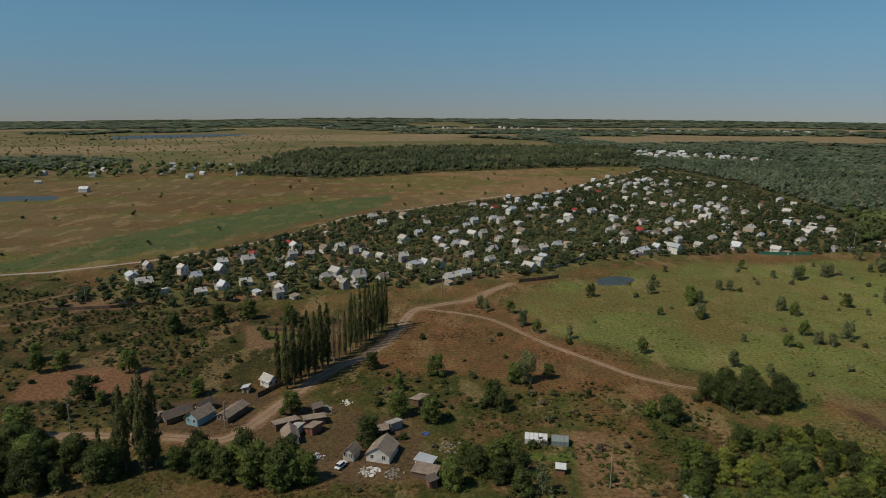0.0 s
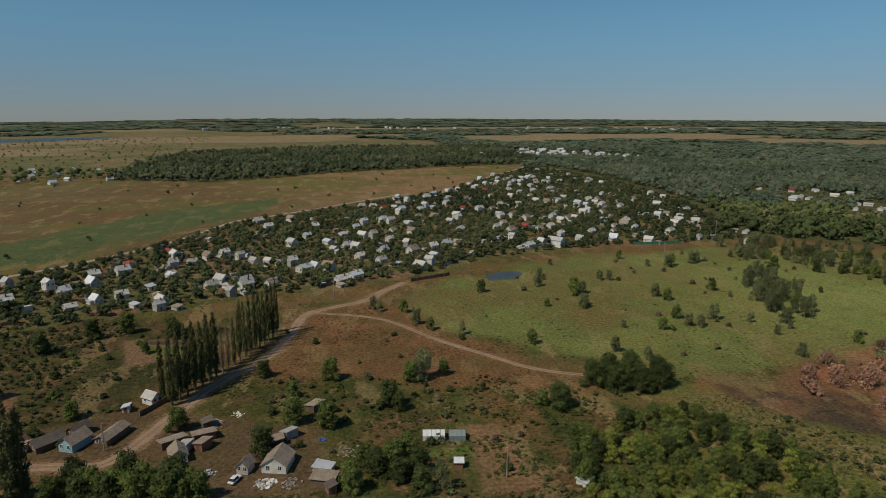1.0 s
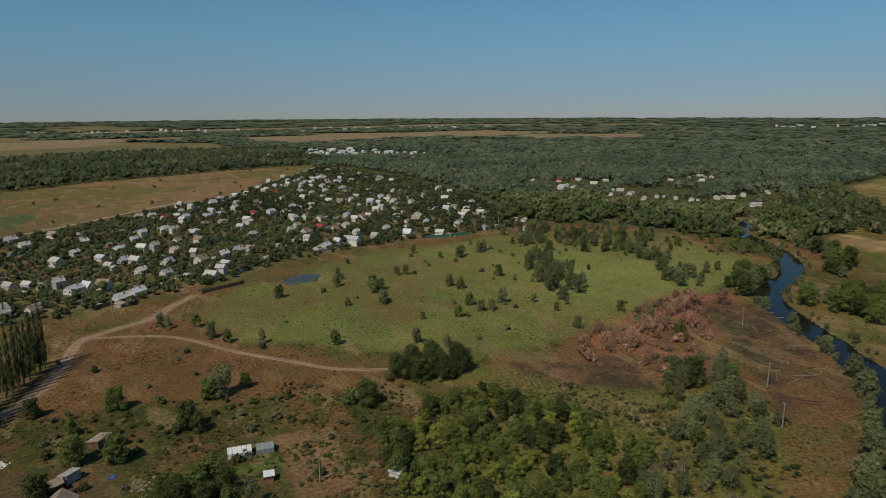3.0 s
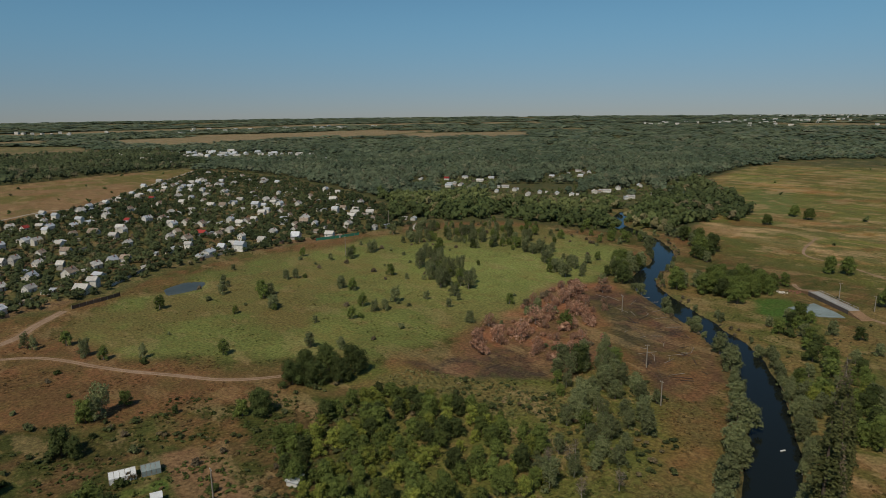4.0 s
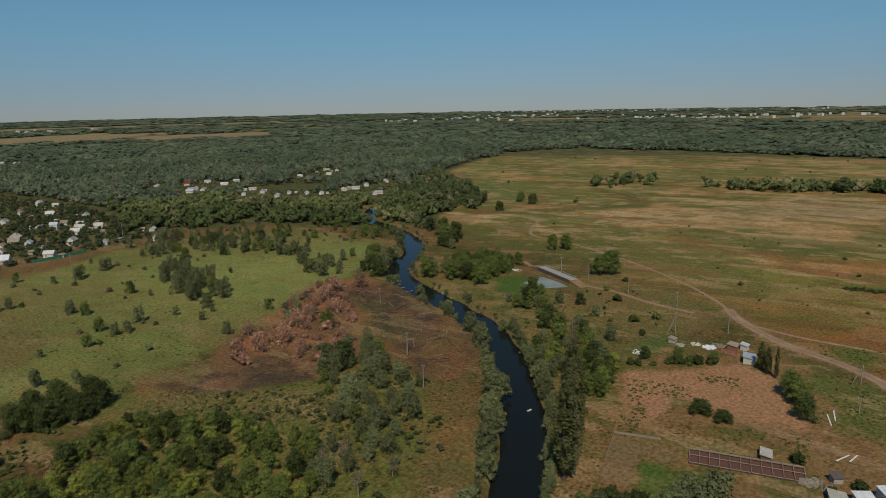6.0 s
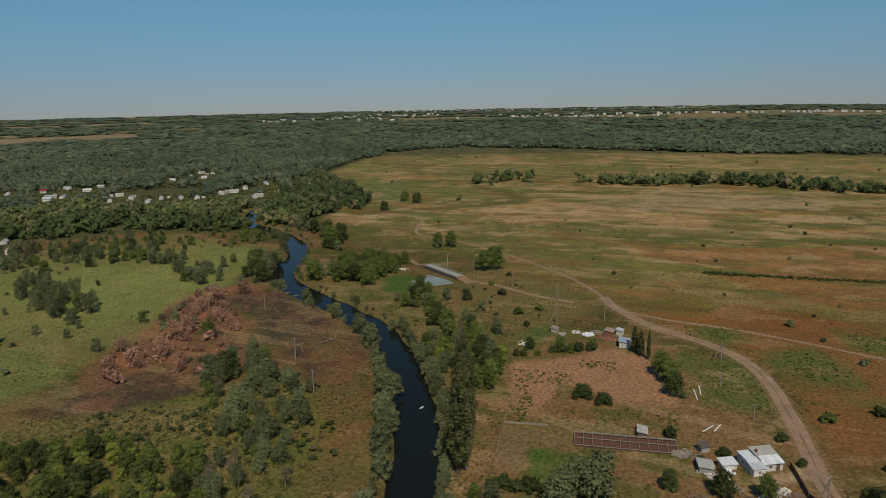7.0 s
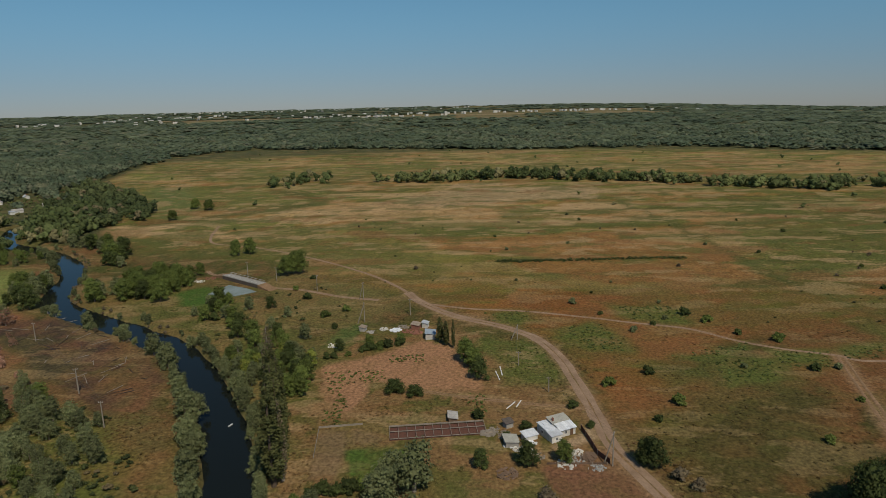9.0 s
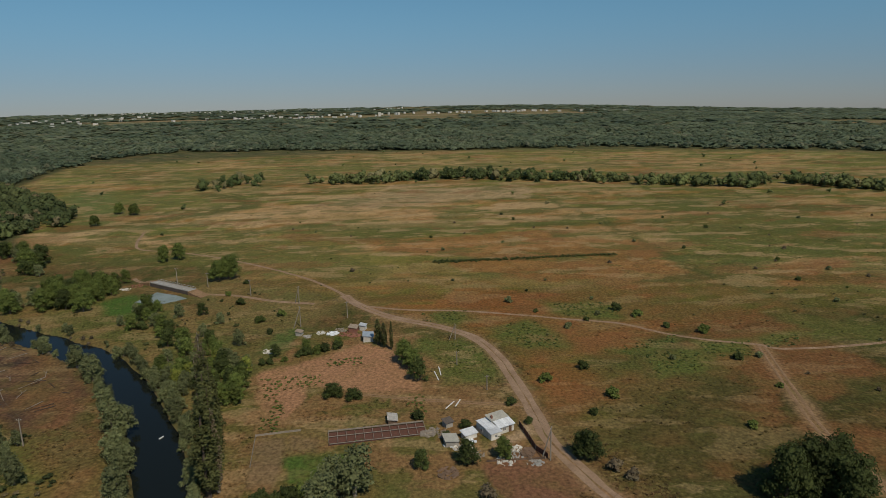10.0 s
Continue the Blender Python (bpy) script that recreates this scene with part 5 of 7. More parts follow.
def build_weeds():
    """Tufts of tall weeds and low scrub near the camera."""
    g = np.random.default_rng(21)
    n = 60000
    a = np.radians(g.uniform(-40, 132, n))
    r = 95 * np.exp(g.uniform(0, 1, n) ** 1.15 * 1.5)
    x, y = r * np.sin(a), r * np.cos(a)
    clump = fbm(x, y, 14, 97, 3)
    ok = clump > 0.475
    ok &= (line_distance(x, y, RIVER) > 6.5) & (poly_distance(x, y, GARDEN_SOIL) < 0)
    for line, half, kind in ROADS.values():
        ok &= line_distance(x, y, line) > half + 0.6
    for poly, colour in GROUND_PLOTS:
        ok &= poly_distance(x, y, poly) < 0
    for poly in (BURNT_A, BURNT_B):
        ok &= poly_distance(x, y, poly) < 0
    thin = (poly_distance(x, y, MEADOW) > 0) | (poly_distance(x, y, HOMESTEAD) > 0)
    ok &= ~thin | (g.uniform(0, 1, n) < 0.4)
    ok &= (poly_distance(x, y, FIELD_EAST) < 0) | (g.uniform(0, 1, n) < 0.15)
    p = np.c_[x, y][ok]
    col = ground_cover(p[:, 0], p[:, 1])[:, :3]
    green = (col[:, 1] > col[:, 0])
    mass("weeds", TUFTS, p[green], 0.8, 0.5, ((0.076, 0.096, 0.024), (0.128, 0.146, 0.038), (0.18, 0.145, 0.06)), M["weeds"],
         "rank green weeds and tall grass in tufts", "grass", 22, own=col[green])
    mass("weeds", TUFTS, p[~green], 0.7, 0.45, ((0.150, 0.105, 0.045), (0.085, 0.080, 0.030), (0.22, 0.16, 0.075)), M["weeds"],
         "dry straw-coloured weeds in tufts", "grass", 23, own=col[~green])
    # tall reeds between the thicket and the burnt ground
    reeds = np.concatenate([scatter(REED_BED, 1.2, 0.6, 24), scatter([(104, 104), (122, 118), (134, 104), (128, 84), (112, 92)], 1.6, 0.4, 25)])
    mass("reeds", TUFTS, reeds, 0.95, 0.8, ((0.140, 0.150, 0.052), (0.200, 0.185, 0.075), (0.25, 0.195, 0.10)), M["weeds"],
         "tall pale green reeds in a damp hollow", "reeds", 26)
    rank = scatter([(14, 172), (40, 176), (68, 154), (62, 116), (40, 106), (6, 110), (-4, 140)], 1.45, 0.55, 28)
    rank = rank[fbm(rank[:, 0], rank[:, 1], 9, 29, 3) > 0.47]
    mass("weeds", TUFTS, rank, 1.15, 0.6, ((0.052, 0.068, 0.018), (0.090, 0.108, 0.028), (0.14, 0.10, 0.045)), M["weeds"],
         "rank dark green weeds on neglected garden ground", "grass", 30)
    ditch = np.array(smooth_line(DITCHES[0][0], 40))
    ditch = np.repeat(ditch, 5, 0) + g.normal(size=(len(ditch) * 5, 2)) * [1.0, 0.8]
    mass("reeds", TUFTS, ditch, 1.1, 0.9, ((0.045, 0.062, 0.018), (0.075, 0.092, 0.028), (0.12, 0.10, 0.04)), M["weeds"],
         "dark green reeds along a ditch in the dry field", "reeds", 31)
    for k, poly in enumerate(WEED_PATCHES[:7]):
        mass("weeds", TUFTS, scatter(poly, 1.5, 0.6, 140 + k), 0.9, 0.55, ((0.075, 0.110, 0.028), (0.110, 0.142, 0.040), (0.13, 0.13, 0.05)), M["weeds"],
             "dense patch of rank green weeds in the dry field", "grass", 150 + k)
    # rows of vegetables in the garden
    beds = ([(171.5, 46.8), (172.5, 29.7), (165.9, 28.1), (163.3, 39.5), (149.1, 35.3), (150.6, 39.9)], [(183.2, 30.6), (184.5, 19.1), (178.9, 18.6), (178.3, 29.2)],
            [(148, 41.1), (149.1, 36.6), (140.5, 35.3), (140.6, 39.4)], [(159, 6), (158.8, 1.6), (144.6, 0.2), (144.7, 4.5)])
    rows = np.concatenate([scatter(bed, 1.15, 0.62, 120 + k) for k, bed in enumerate(beds)])
    mass("vegetable_rows", TUFTS, rows, 0.85, 0.6, ((0.070, 0.105, 0.022), (0.115, 0.150, 0.036), (0.17, 0.15, 0.06)), M["weeds"],
         "green vegetable plants in rows on bare soil", "vegetables", 27)

# ---- buildings ----
def gable_walls(w, l, h, rise, m=None):
    """Walls with two gables; the ridge runs along y."""
    bm = bmesh.new()
    prof = [(-w / 2, -0.5), (w / 2, -0.5), (w / 2, h), (0, h + rise), (-w / 2, h)]
    ends = [[bm.verts.new((x, y, z)) for x, z in prof] for y in (-l / 2, l / 2)]
    bm.faces.new(ends[0])
    bm.faces.new(ends[1][::-1])
    for k in range(5):
        bm.faces.new((ends[0][k], ends[1][k], ends[1][(k + 1) % 5], ends[0][(k + 1) % 5]))
    bmesh.ops.recalc_face_normals(bm, faces=bm.faces)
    return bm


def gable_roof(w, l, h, rise, over=0.35, thick=0.1):
    """Two sloping slabs that meet at the ridge."""
    bm = bmesh.new()
    slope = rise / (w / 2)
    prof = [(-w / 2 - over, h - over * slope + 0.05), (0, h + rise + 0.05), (w / 2 + over, h - over * slope + 0.05)]
    prof += [(x, z + thick) for x, z in prof[::-1]]
    ends = [[bm.verts.new((x, y, z)) for x, z in prof] for y in (-l / 2 - over, l / 2 + over)]
    n = len(prof)
    for ring, flip in ((ends[0], False), (ends[1], True)):
        for quad in ((0, 1, 4, 5), (1, 2, 3, 4)):
            bm.faces.new([ring[q] for q in (quad if not flip else quad[::-1])])
    for k in range(n):
        bm.faces.new((ends[0][k], ends[1][k], ends[1][(k + 1) % n], ends[0][(k + 1) % n]))
    bmesh.ops.recalc_face_normals(bm, faces=bm.faces)
    return bm


def window_part(parent, x, y, z, w, h, side, frame_mat="window_frame"):
    """A framed window on a wall; side: 'x-', 'x+', 'y-' or 'y+'."""
    turn = {"y-": 0, "x+": 90, "y+": 180, "x-": 270}[side]
    m = Matrix.Translation((x, y, z)) @ Matrix.Rotation(radians(turn), 4, "Z")
    bm = bmesh.new()
    for a in ((-w / 2, -h / 2, w / 2, -h / 2 + 0.1), (-w / 2, h / 2 - 0.1, w / 2, h / 2), (-w / 2, -h / 2 + 0.1, -w / 2 + 0.1, h / 2 - 0.1),
              (w / 2 - 0.1, -h / 2 + 0.1, w / 2, h / 2 - 0.1), (-0.03, -h / 2 + 0.1, 0.03, h / 2 - 0.1)):
        box(bm, a[0], -0.07, a[1], a[2], 0.03, a[3], m=m)
    win = part("window", bm, M[frame_mat], parent)
    part("pane", box(bmesh.new(), -w / 2 + 0.1, -0.03, -h / 2 + 0.1, w / 2 - 0.1, 0.02, h / 2 - 0.1, m=m), M["pane"], win)


def cottage(w=5.0, l=6.5, h=2.7, rise=1.9, wall="whitewash", roof="slate", label="small whitewashed cottage with a grey slate roof", chimney=True,
            upper=True, porch=False, group="village houses", windows=True, name="house"):
    root = tagged(new(name), label, "house", group)
    part("wall", gable_walls(w, l, h, rise), M[wall], root)
    part("roof", gable_roof(w, l, h, rise), M[roof], root)
    zc = 1.5 if h < 3.5 else h - 1.4
    if windows:
        window_part(root, -w / 4, -l / 2, zc, 0.95, 1.2, "y-")
        window_part(root, w / 4, -l / 2, zc, 0.95, 1.2, "y-")
        window_part(root, -w / 2, l / 5, zc, 0.95, 1.2, "x-")
        if upper:
            window_part(root, 0, -l / 2, h + rise * 0.3, 0.7, 0.8, "y-")
    if group.startswith("far"):
        return root
    part("door", box(bmesh.new(), w / 2 - 0.02, -0.45, -0.2, w / 2 + 0.06, 0.45, 2.0), M["door_wood"], root)
    if chimney:
        part("chimney", box(bmesh.new(), w * 0.18 - 0.25, l * 0.15 - 0.25, h + rise * 0.3, w * 0.18 + 0.25, l * 0.15 + 0.25, h + rise + 0.7, 0.02), M["brick"], root)
    if porch:
        bm = box(bmesh.new(), -w / 2 - 2.2, -l * 0.35, -0.3, -w / 2 + 0.02, l * 0.3, h * 0.78)
        part("porch", bm, M[wall], root)
        m = Matrix.Translation((-w / 2 - 1.15, -l * 0.025, h * 0.78 + 0.18)) @ Matrix.Rotation(radians(-9), 4, "Y")
        part("porch_roof", box(bmesh.new(), -1.5, -l * 0.36, -0.05, 1.3, l * 0.36, 0.06, m=m), M[roof], root)
    return root


def shed(w=3.2, l=4.5, h=2.1, drop=0.5, wall="grey_block", roof="old_slate", label="low grey garden shed with a lean-to roof", group="garden sheds"):
    root = tagged(new("shed"), label, "shed", group)
    bm = box(bmesh.new(), -w / 2, -l / 2, -0.4, w / 2, l / 2, h)
    for v in bm.verts:
        if v.co.z > 1 and v.co.x < 0:
            v.co.z -= drop
    part("wall", bm, M[wall], root)
    m = Matrix.Translation((0, 0, h - drop / 2 + 0.07)) @ Matrix.Rotation(-math.atan2(drop, w), 4, "Y")
    part("roof", box(bmesh.new(), -w / 2 - 0.3, -l / 2 - 0.3, -0.05, w / 2 + 0.3, l / 2 + 0.3, 0.06, m=m), M[roof], root)
    part("door", box(bmesh.new(), -0.4, -l / 2 - 0.05, -0.2, 0.4, -l / 2 + 0.02, min(1.75, h - drop - 0.05)), M["door_wood"], root)
    return root


def place(ob, x, y, turn, scale=1.0, z=0.0):
    ob.matrix_basis = Matrix.LocRotScale((x, y, ground_at(x, y) + z), Euler((0, 0, radians(turn))), (scale, scale, scale))
    return ob


# village plots, nearest streets first
VILLAGE_WEST = [(-138, 284), (-137, 298), (-119, 293), (-110, 285), (-103, 297), (-99, 260), (-93, 270), (-66, 255), (-85, 275), (-97, 330),
                (-76, 325), (-72, 305), (-52, 285), (-42, 271), (-49, 293), (-38, 287), (-55, 343), (-85, 356), (-39, 329), (-47, 339), (-32, 328),
                (-20, 320), (-14, 308), (-9, 311), (3, 284), (9, 291), (0, 352), (7, 360), (12, 357), (13, 331), (23, 321), (26, 344)]
VILLAGE_MID = [(40, 358), (53, 349), (62, 356), (51, 328), (46, 312), (6, 394), (14, 413), (-3, 372), (17, 388), (23, 384), (32, 374), (36, 401), (78, 398),
               (55, 558), (51, 518), (60, 533), (50, 480), (38, 495), (59, 454), (79, 557), (87, 567), (103, 590), (116, 606), (89, 515), (77, 429), (85, 444),
               (97, 485), (20, 433), (33, 439), (38, 438), (48, 425), (116, 449), (111, 420), (125, 449), (130, 503), (103, 406), (103, 369), (121, 403), (127, 392)]
VILLAGE_NORTH = [(138, 403), (134, 372), (124, 356), (150, 435), (152, 423), (158, 427), (166, 434), (181, 457), (187, 462), (157, 381), (142, 361), (191, 432),
                 (162, 359), (187, 400), (206, 483), (236, 554), (216, 656), (229, 682), (171, 510), (182, 515), (194, 535), (195, 568), (164, 517), (145, 502),
                 (131, 436), (183, 633), (184, 658), (185, 685), (167, 659), (139, 592), (133, 613), (133, 636), (155, 687), (181, 732), (218, 712), (258, 681)]
VILLAGE_NORTH += [(106, 345), (117, 356), (135, 553), (268, 728), (165, 570), (169, 551), (160, 590), (225, 428), (231, 410), (180, 351), (237, 438),
                  (249, 519), (261, 454), (234, 339), (241, 406), (95, 540), (70, 500), (110, 540), (150, 640), (205, 600), (210, 520), (220, 480), (175, 480)]
VILLAGE_EAST = [(422, 552), (405, 517), (400, 501), (404, 573), (463, 528), (422, 461), (413, 439), (402, 410), (419, 413), (423, 396), (426, 382), (453, 380),
                (466, 377), (449, 339), (519, 382), (482, 340), (481, 330), (561, 369), (557, 359), (559, 506), (590, 520), (524, 499), (446, 549), (252, 367),
                (552, 483), (582, 497), (438, 517), (394, 442), (489, 383), (384, 499)]
FARMSTEAD = [(-59, 150), (-52, 153), (-66, 151), (-60, 155), (-48, 171), (-35, 140), (-20, 132), (-13, 133), (-38, 147), (-31, 149), (-34, 144), (-31, 144), (-12, 146),
             (-14, 143), (-6, 160), (-4, 130), (-3, 125), (22, 141), (28, 140), (25, 127), (49, 116)]
VILLAGE_ALL = VILLAGE_WEST + VILLAGE_MID + VILLAGE_NORTH
RED_ROOFS = {(-97, 330), (-85, 356), (38, 495), (97, 485), (121, 403), (139, 592), (422, 552)}

HOUSES = [
    lambda: cottage(),
    lambda: cottage(5.4, 7.5, 2.8, 2.3, "pale_brick", "slate", "pale brick cottage with a light slate roof"),
    lambda: cottage(4.6, 5.6, 4.6, 1.7, "whitewash", "slate", "narrow two-storey white dacha with a slate roof", upper=False),
    lambda: cottage(5.2, 6.4, 2.6, 2.6, "pale_brick", "zinc", "pale dacha with a steep shiny metal roof", porch=True),
    lambda: cottage(6.0, 8.0, 2.8, 1.6, "whitewash", "zinc", "long whitewashed house with a bright metal roof"),
    lambda: cottage(4.4, 5.0, 4.2, 2.0, "grey_block", "slate", "grey block dacha with a pale slate roof", upper=False),
]
HOUSES_RED = [lambda: cottage(5.2, 6.6, 2.7, 2.0, "whitewash", "red_roof", "white cottage with a deep red roof")]
SHEDS = [lambda: shed(), lambda: shed(2.6, 3.4, 2.0, 0.4, "pale_brick", "slate", "small pale brick outbuilding with a slate roof"),
         lambda: shed(3.6, 6.0, 2.3, 0.5, "whitewash", "zinc", "long white outbuilding with a metal roof"),
         lambda: shed(2.4, 3.0, 1.9, 0.3, "brown_board", "tar_roof", "dark board shed with a tarred roof")]


class Houses:
    def __init__(self, makers):
        self.makers, self.made = makers, {}

    def put(self, x, y, turn, scale=1.0):
        k = int(rng.integers(len(self.makers)))
        if k in self.made:
            return place(copy_thing(self.made[k], Matrix()), x, y, turn, scale)
        self.made[k] = self.makers[k]()
        return place(self.made[k], x, y, turn, scale)


def build_villages():
    homes, red, out = Houses(HOUSES), Houses(HOUSES_RED), Houses(SHEDS)
    east = Houses([lambda: cottage(5.4, 9.5, 2.3, 1.5, "whitewash", "slate", "long low white cottage with a pale slate roof", windows=False, name="riverside_cottage"),
                   lambda: cottage(5.0, 8.0, 2.3, 1.6, "pale_brick", "zinc", "low pale cottage with a bright metal roof", windows=False, name="riverside_cottage")])
    plain = Houses([lambda: cottage(4.8, 6.4, 3.4, 1.9, "whitewash", "slate", "white village cottage with a grey slate roof", windows=False, name="cottage"),
                    lambda: cottage(5.2, 7.0, 2.8, 2.2, "pale_brick", "slate", "pale brick village cottage with a slate roof", windows=False, name="cottage"),
                    lambda: cottage(4.6, 5.8, 4.4, 1.7, "whitewash", "zinc", "tall white dacha with a bright metal roof", windows=False, name="cottage"),
                    lambda: cottage(5.0, 6.4, 2.8, 2.2, "whitewash", "old_slate", "white cottage with a darkened slate roof", windows=False, name="cottage")])
    for n, (x, y) in enumerate(VILLAGE_ALL + VILLAGE_EAST):
        turn = (40 if rng.uniform() < 0.4 else -50) + rng.uniform(-9, 9)
        stock = red if (x, y) in RED_ROOFS else east if n >= len(VILLAGE_ALL) else homes if math.hypot(x, y) < 400 else plain
        stock.put(x, y, turn, rng.uniform(0.64, 0.86))
        if rng.uniform() < 0.6:
            a = rng.uniform(0, 6.28)
            out.put(x + 6.5 * math.cos(a), y + 6.5 * math.sin(a), turn + 90, rng.uniform(0.7, 1.0))
    # garden huts between the streets
    for x, y in scatter(VILLAGE, 12, 0.42, 55, 5):
        if min(math.hypot(x - hx, y - hy) for hx, hy in VILLAGE_ALL) > 6:
            (plain if rng.uniform() < 0.25 else out).put(x, y, (40 if rng.uniform() < 0.4 else -50) + rng.uniform(-9, 9), rng.uniform(0.65, 0.95))
    # cottages of the farther hamlets
    far = Houses([lambda: cottage(7, 9, 3.4, 2.6, "whitewash", "slate", "far white cottage among trees", group="far hamlet houses", windows=False, name="far_cottage"),
                  lambda: cottage(7, 9, 3.4, 2.6, "whitewash", "zinc", "far white cottage with a bright roof", group="far hamlet houses", windows=False, name="far_cottage")])
    for k in range(95):
        t = rng.uniform(0, 1)
        x, y = 235 + 235 * t + rng.normal() * 12, 1200 - 170 * t + rng.normal() * 75
        far.put(x, y, rng.uniform(0, 180), rng.uniform(0.65, 0.95))
    for cx, cy, n, s in ((448, 796, 7, 14), (560, 850, 8, 30), (650, 800, 9, 35), (725, 900, 8, 20), (-340, 770, 14, 60), (-250, 800, 9, 40), (-440, 760, 8, 50), (500, 740, 5, 20)):
        for k in range(n):
            far.put(cx + rng.normal() * s, cy + rng.normal() * s, rng.uniform(0, 180), rng.uniform(0.55, 0.85))


def build_far_town():
    """Pale specks of a town near the horizon."""
    g = np.random.default_rng(77)
    bm = bmesh.new()
    for cx, cy, sx, sy, n in ((2900, 1400, 260, 130, 30), (2600, 540, 60, 160, 32), (2950, 270, 60, 300, 30), (3000, -500, 60, 350, 24), (4300, 1700, 250, 300, 80),
                              (2300, 1500, 160, 120, 20), (1000, 2300, 260, 60, 24), (200, 2500, 260, 60, 18), (4100, 900, 150, 400, 40)):
        for k in range(n):
            x, y = cx + g.normal() * sx, cy + g.normal() * sy
            if math.hypot(x, y) > 4850:
                continue
            w, d, h = g.uniform(6, 18), g.uniform(6, 12), g.uniform(6, 9.5)
            box(bm, -w / 2, -d / 2, 0, w / 2, d / 2, h, m=Matrix.Translation((x, y, ground_at(x, y) - 0.3)) @ Matrix.Rotation(g.uniform(0, 3), 4, "Z"))
    me = bpy.data.meshes.new("far_town")
    bm.to_mesh(me)
    bm.free()
    me.materials.append(M["whitewash"])
    tagged(new("far_town", me), "pale specks of far town blocks near the horizon", "town", kind="stuff")


build_villages()
build_far_town()
build_woods()
build_scrub()
build_weeds()

# ---- trees and bushes that stand apart ----
for k in range(19):
    t = k / 18
    x, y = -42.5 + 22.5 * t + 1.0 * math.sin(t * 3), 168.5 + 50 * t
    if t < 0.34:
        POPLAR.put(x, y, rng.uniform(0.9, 1.02), 1.08)
        if k % 2 == 0:
            POPLAR.put(x - 2.6, y + 2.0, rng.uniform(0.75, 0.85), 1.2)
    elif t < 0.55:
        (BARE_POPLAR if k % 3 else POPLAR).put(x, y, rng.uniform(0.55, 0.62), 1.3)
    else:
        POPLAR.put(x, y, rng.uniform(0.64, 0.76), 1.38)
        if k % 3 == 0:
            POPLAR.put(x - 3.0, y + 2.0, rng.uniform(0.6, 0.7), 1.5)
for x, y, s in ((-62.5, 126.7, 1.2), (-66.7, 126.7, 1.05), (-60.9, 128.2, 1.1), (-68.4, 128.2, 0.95), (-64.4, 128.6, 1.1), (-71.5, 126, 0.6),  (190, 11.2, 0.5)):
    POPLAR.put(x, y, s)
for x, y, s in ((194.6, 15.6, 0.95), (192.3, 13.6, 0.9)):
    POPLAR.put(x, y, s, 0.48)
for x, y, s in ((115.5, 43.2, 1.2), (120, 43.4, 1.15), (125, 45.4, 1.2), (131, 46.6, 1.15), (137, 49.4, 1.15), (143, 51.8, 1.1)):
    POPLAR.put(x, y, s * 1.55, 0.64)
for x, y, s in ((150, 54.6, 1.15), (117.5, 42.0, 0.95), (147, 53.6, 1.0)):
    BARE_POPLAR.put(x, y, s * 1.2, 0.85)
for x, y, s in ((70, 163, 0.75), (76, 167, 0.8), (82, 165, 0.85), (88, 160, 0.85), (82, 157, 0.7), (75, 159, 0.75), (56, 151, 0.72), (108, -66, 1.0), (110, -72, 1.05), (105, -76, 1.0), (112, -78, 0.9)):
    WALNUT.put(x, y, s, 1.2 if x > 100 else 1.0)
for x, y, s in ((245, 140, 1.0), (244, 133, 0.9), (252, 130, 0.85), (259, 130, 0.95), (262, 139, 1.0), (258, 147, 0.9), (278, 85, 1.05), (453, 199, 0.8), (459, 211, 0.8), (413, 206, 0.7), (274, 88, 0.9)):
    BIG.put(x, y, s)
for x, y, s in ((-2, 178, 0.85), (20, 173, 0.8), (13, 159, 0.8), (-21, 183, 0.8), (-38, 154, 0.9), (-11, 153, 1.0), (-3, 149, 0.8), (-17, 138, 0.9), (53, 132, 0.8),
                (14, 130, 0.85), (11, 127, 0.9), (7, 126, 0.85), (12, 123, 0.9), (16, 126, 0.8), (2, 121, 0.85), (5, 131, 0.7), (16, 119, 0.85), (15, 156, 0.7), (12, 160, 0.5), (55, 132, 0.7), (39, 165, 0.35), (30, 177, 0.5), (65, 122, 0.7), (75, 126, 0.8), (52, 153, 0.6), (-80, 225, 0.9), (-70, 229, 1.0), (-94, 161, 0.9), (-65, 164, 0.8), (-116, 178, 0.8), (-97, 139, 1.0),
                (-100, 132, 0.9), (-85, 124, 1.0), (-78, 127, 0.9), (-90, 134, 0.8), (-44, 123, 1.0), (-38, 122, 1.1), (-33, 122, 1.0), (-28, 123, 0.9), (-50, 125, 0.9), (-56, 127, 0.7),
                (-128, 261, 0.6), (-26, 242, 0.6), (-12, 168, 0.5), (190, 37, 0.5), (188, 46, 0.5), (194, 28, 0.5), (179, 7, 0.9), (175, 5, 0.85), (167, 3, 0.75), 
                (317, 120, 1.15), (313, 126, 1.05), (237, 127, 0.95), (235, 99, 0.6), (276, 128, 0.7), (139, 120, 1.0), (149, 115, 0.9)):
    BROAD.put(x, y, s * rng.uniform(0.9, 1.1), rng.uniform(0.85, 1.1))
WILLOW.put(-25, 372, 1.75)
for x, y, s in ((114.5, 15.0, 1.7), (109.5, 20.5, 1.35), (116.5, 20.0, 1.2)):
    WILLOW.put(x, y, s, 0.9)
for x, y, s in ((159, 25, 0.58), (157, 19.5, 0.48)):
    WALNUT.put(x, y, s, 0.62)
for x, y in scatter(THICKET_SOUTH, 3.5, 0.85, 31):
    (LIME if rng.uniform() < 0.72 else BROAD).put(x, y, rng.uniform(0.35, 0.75))
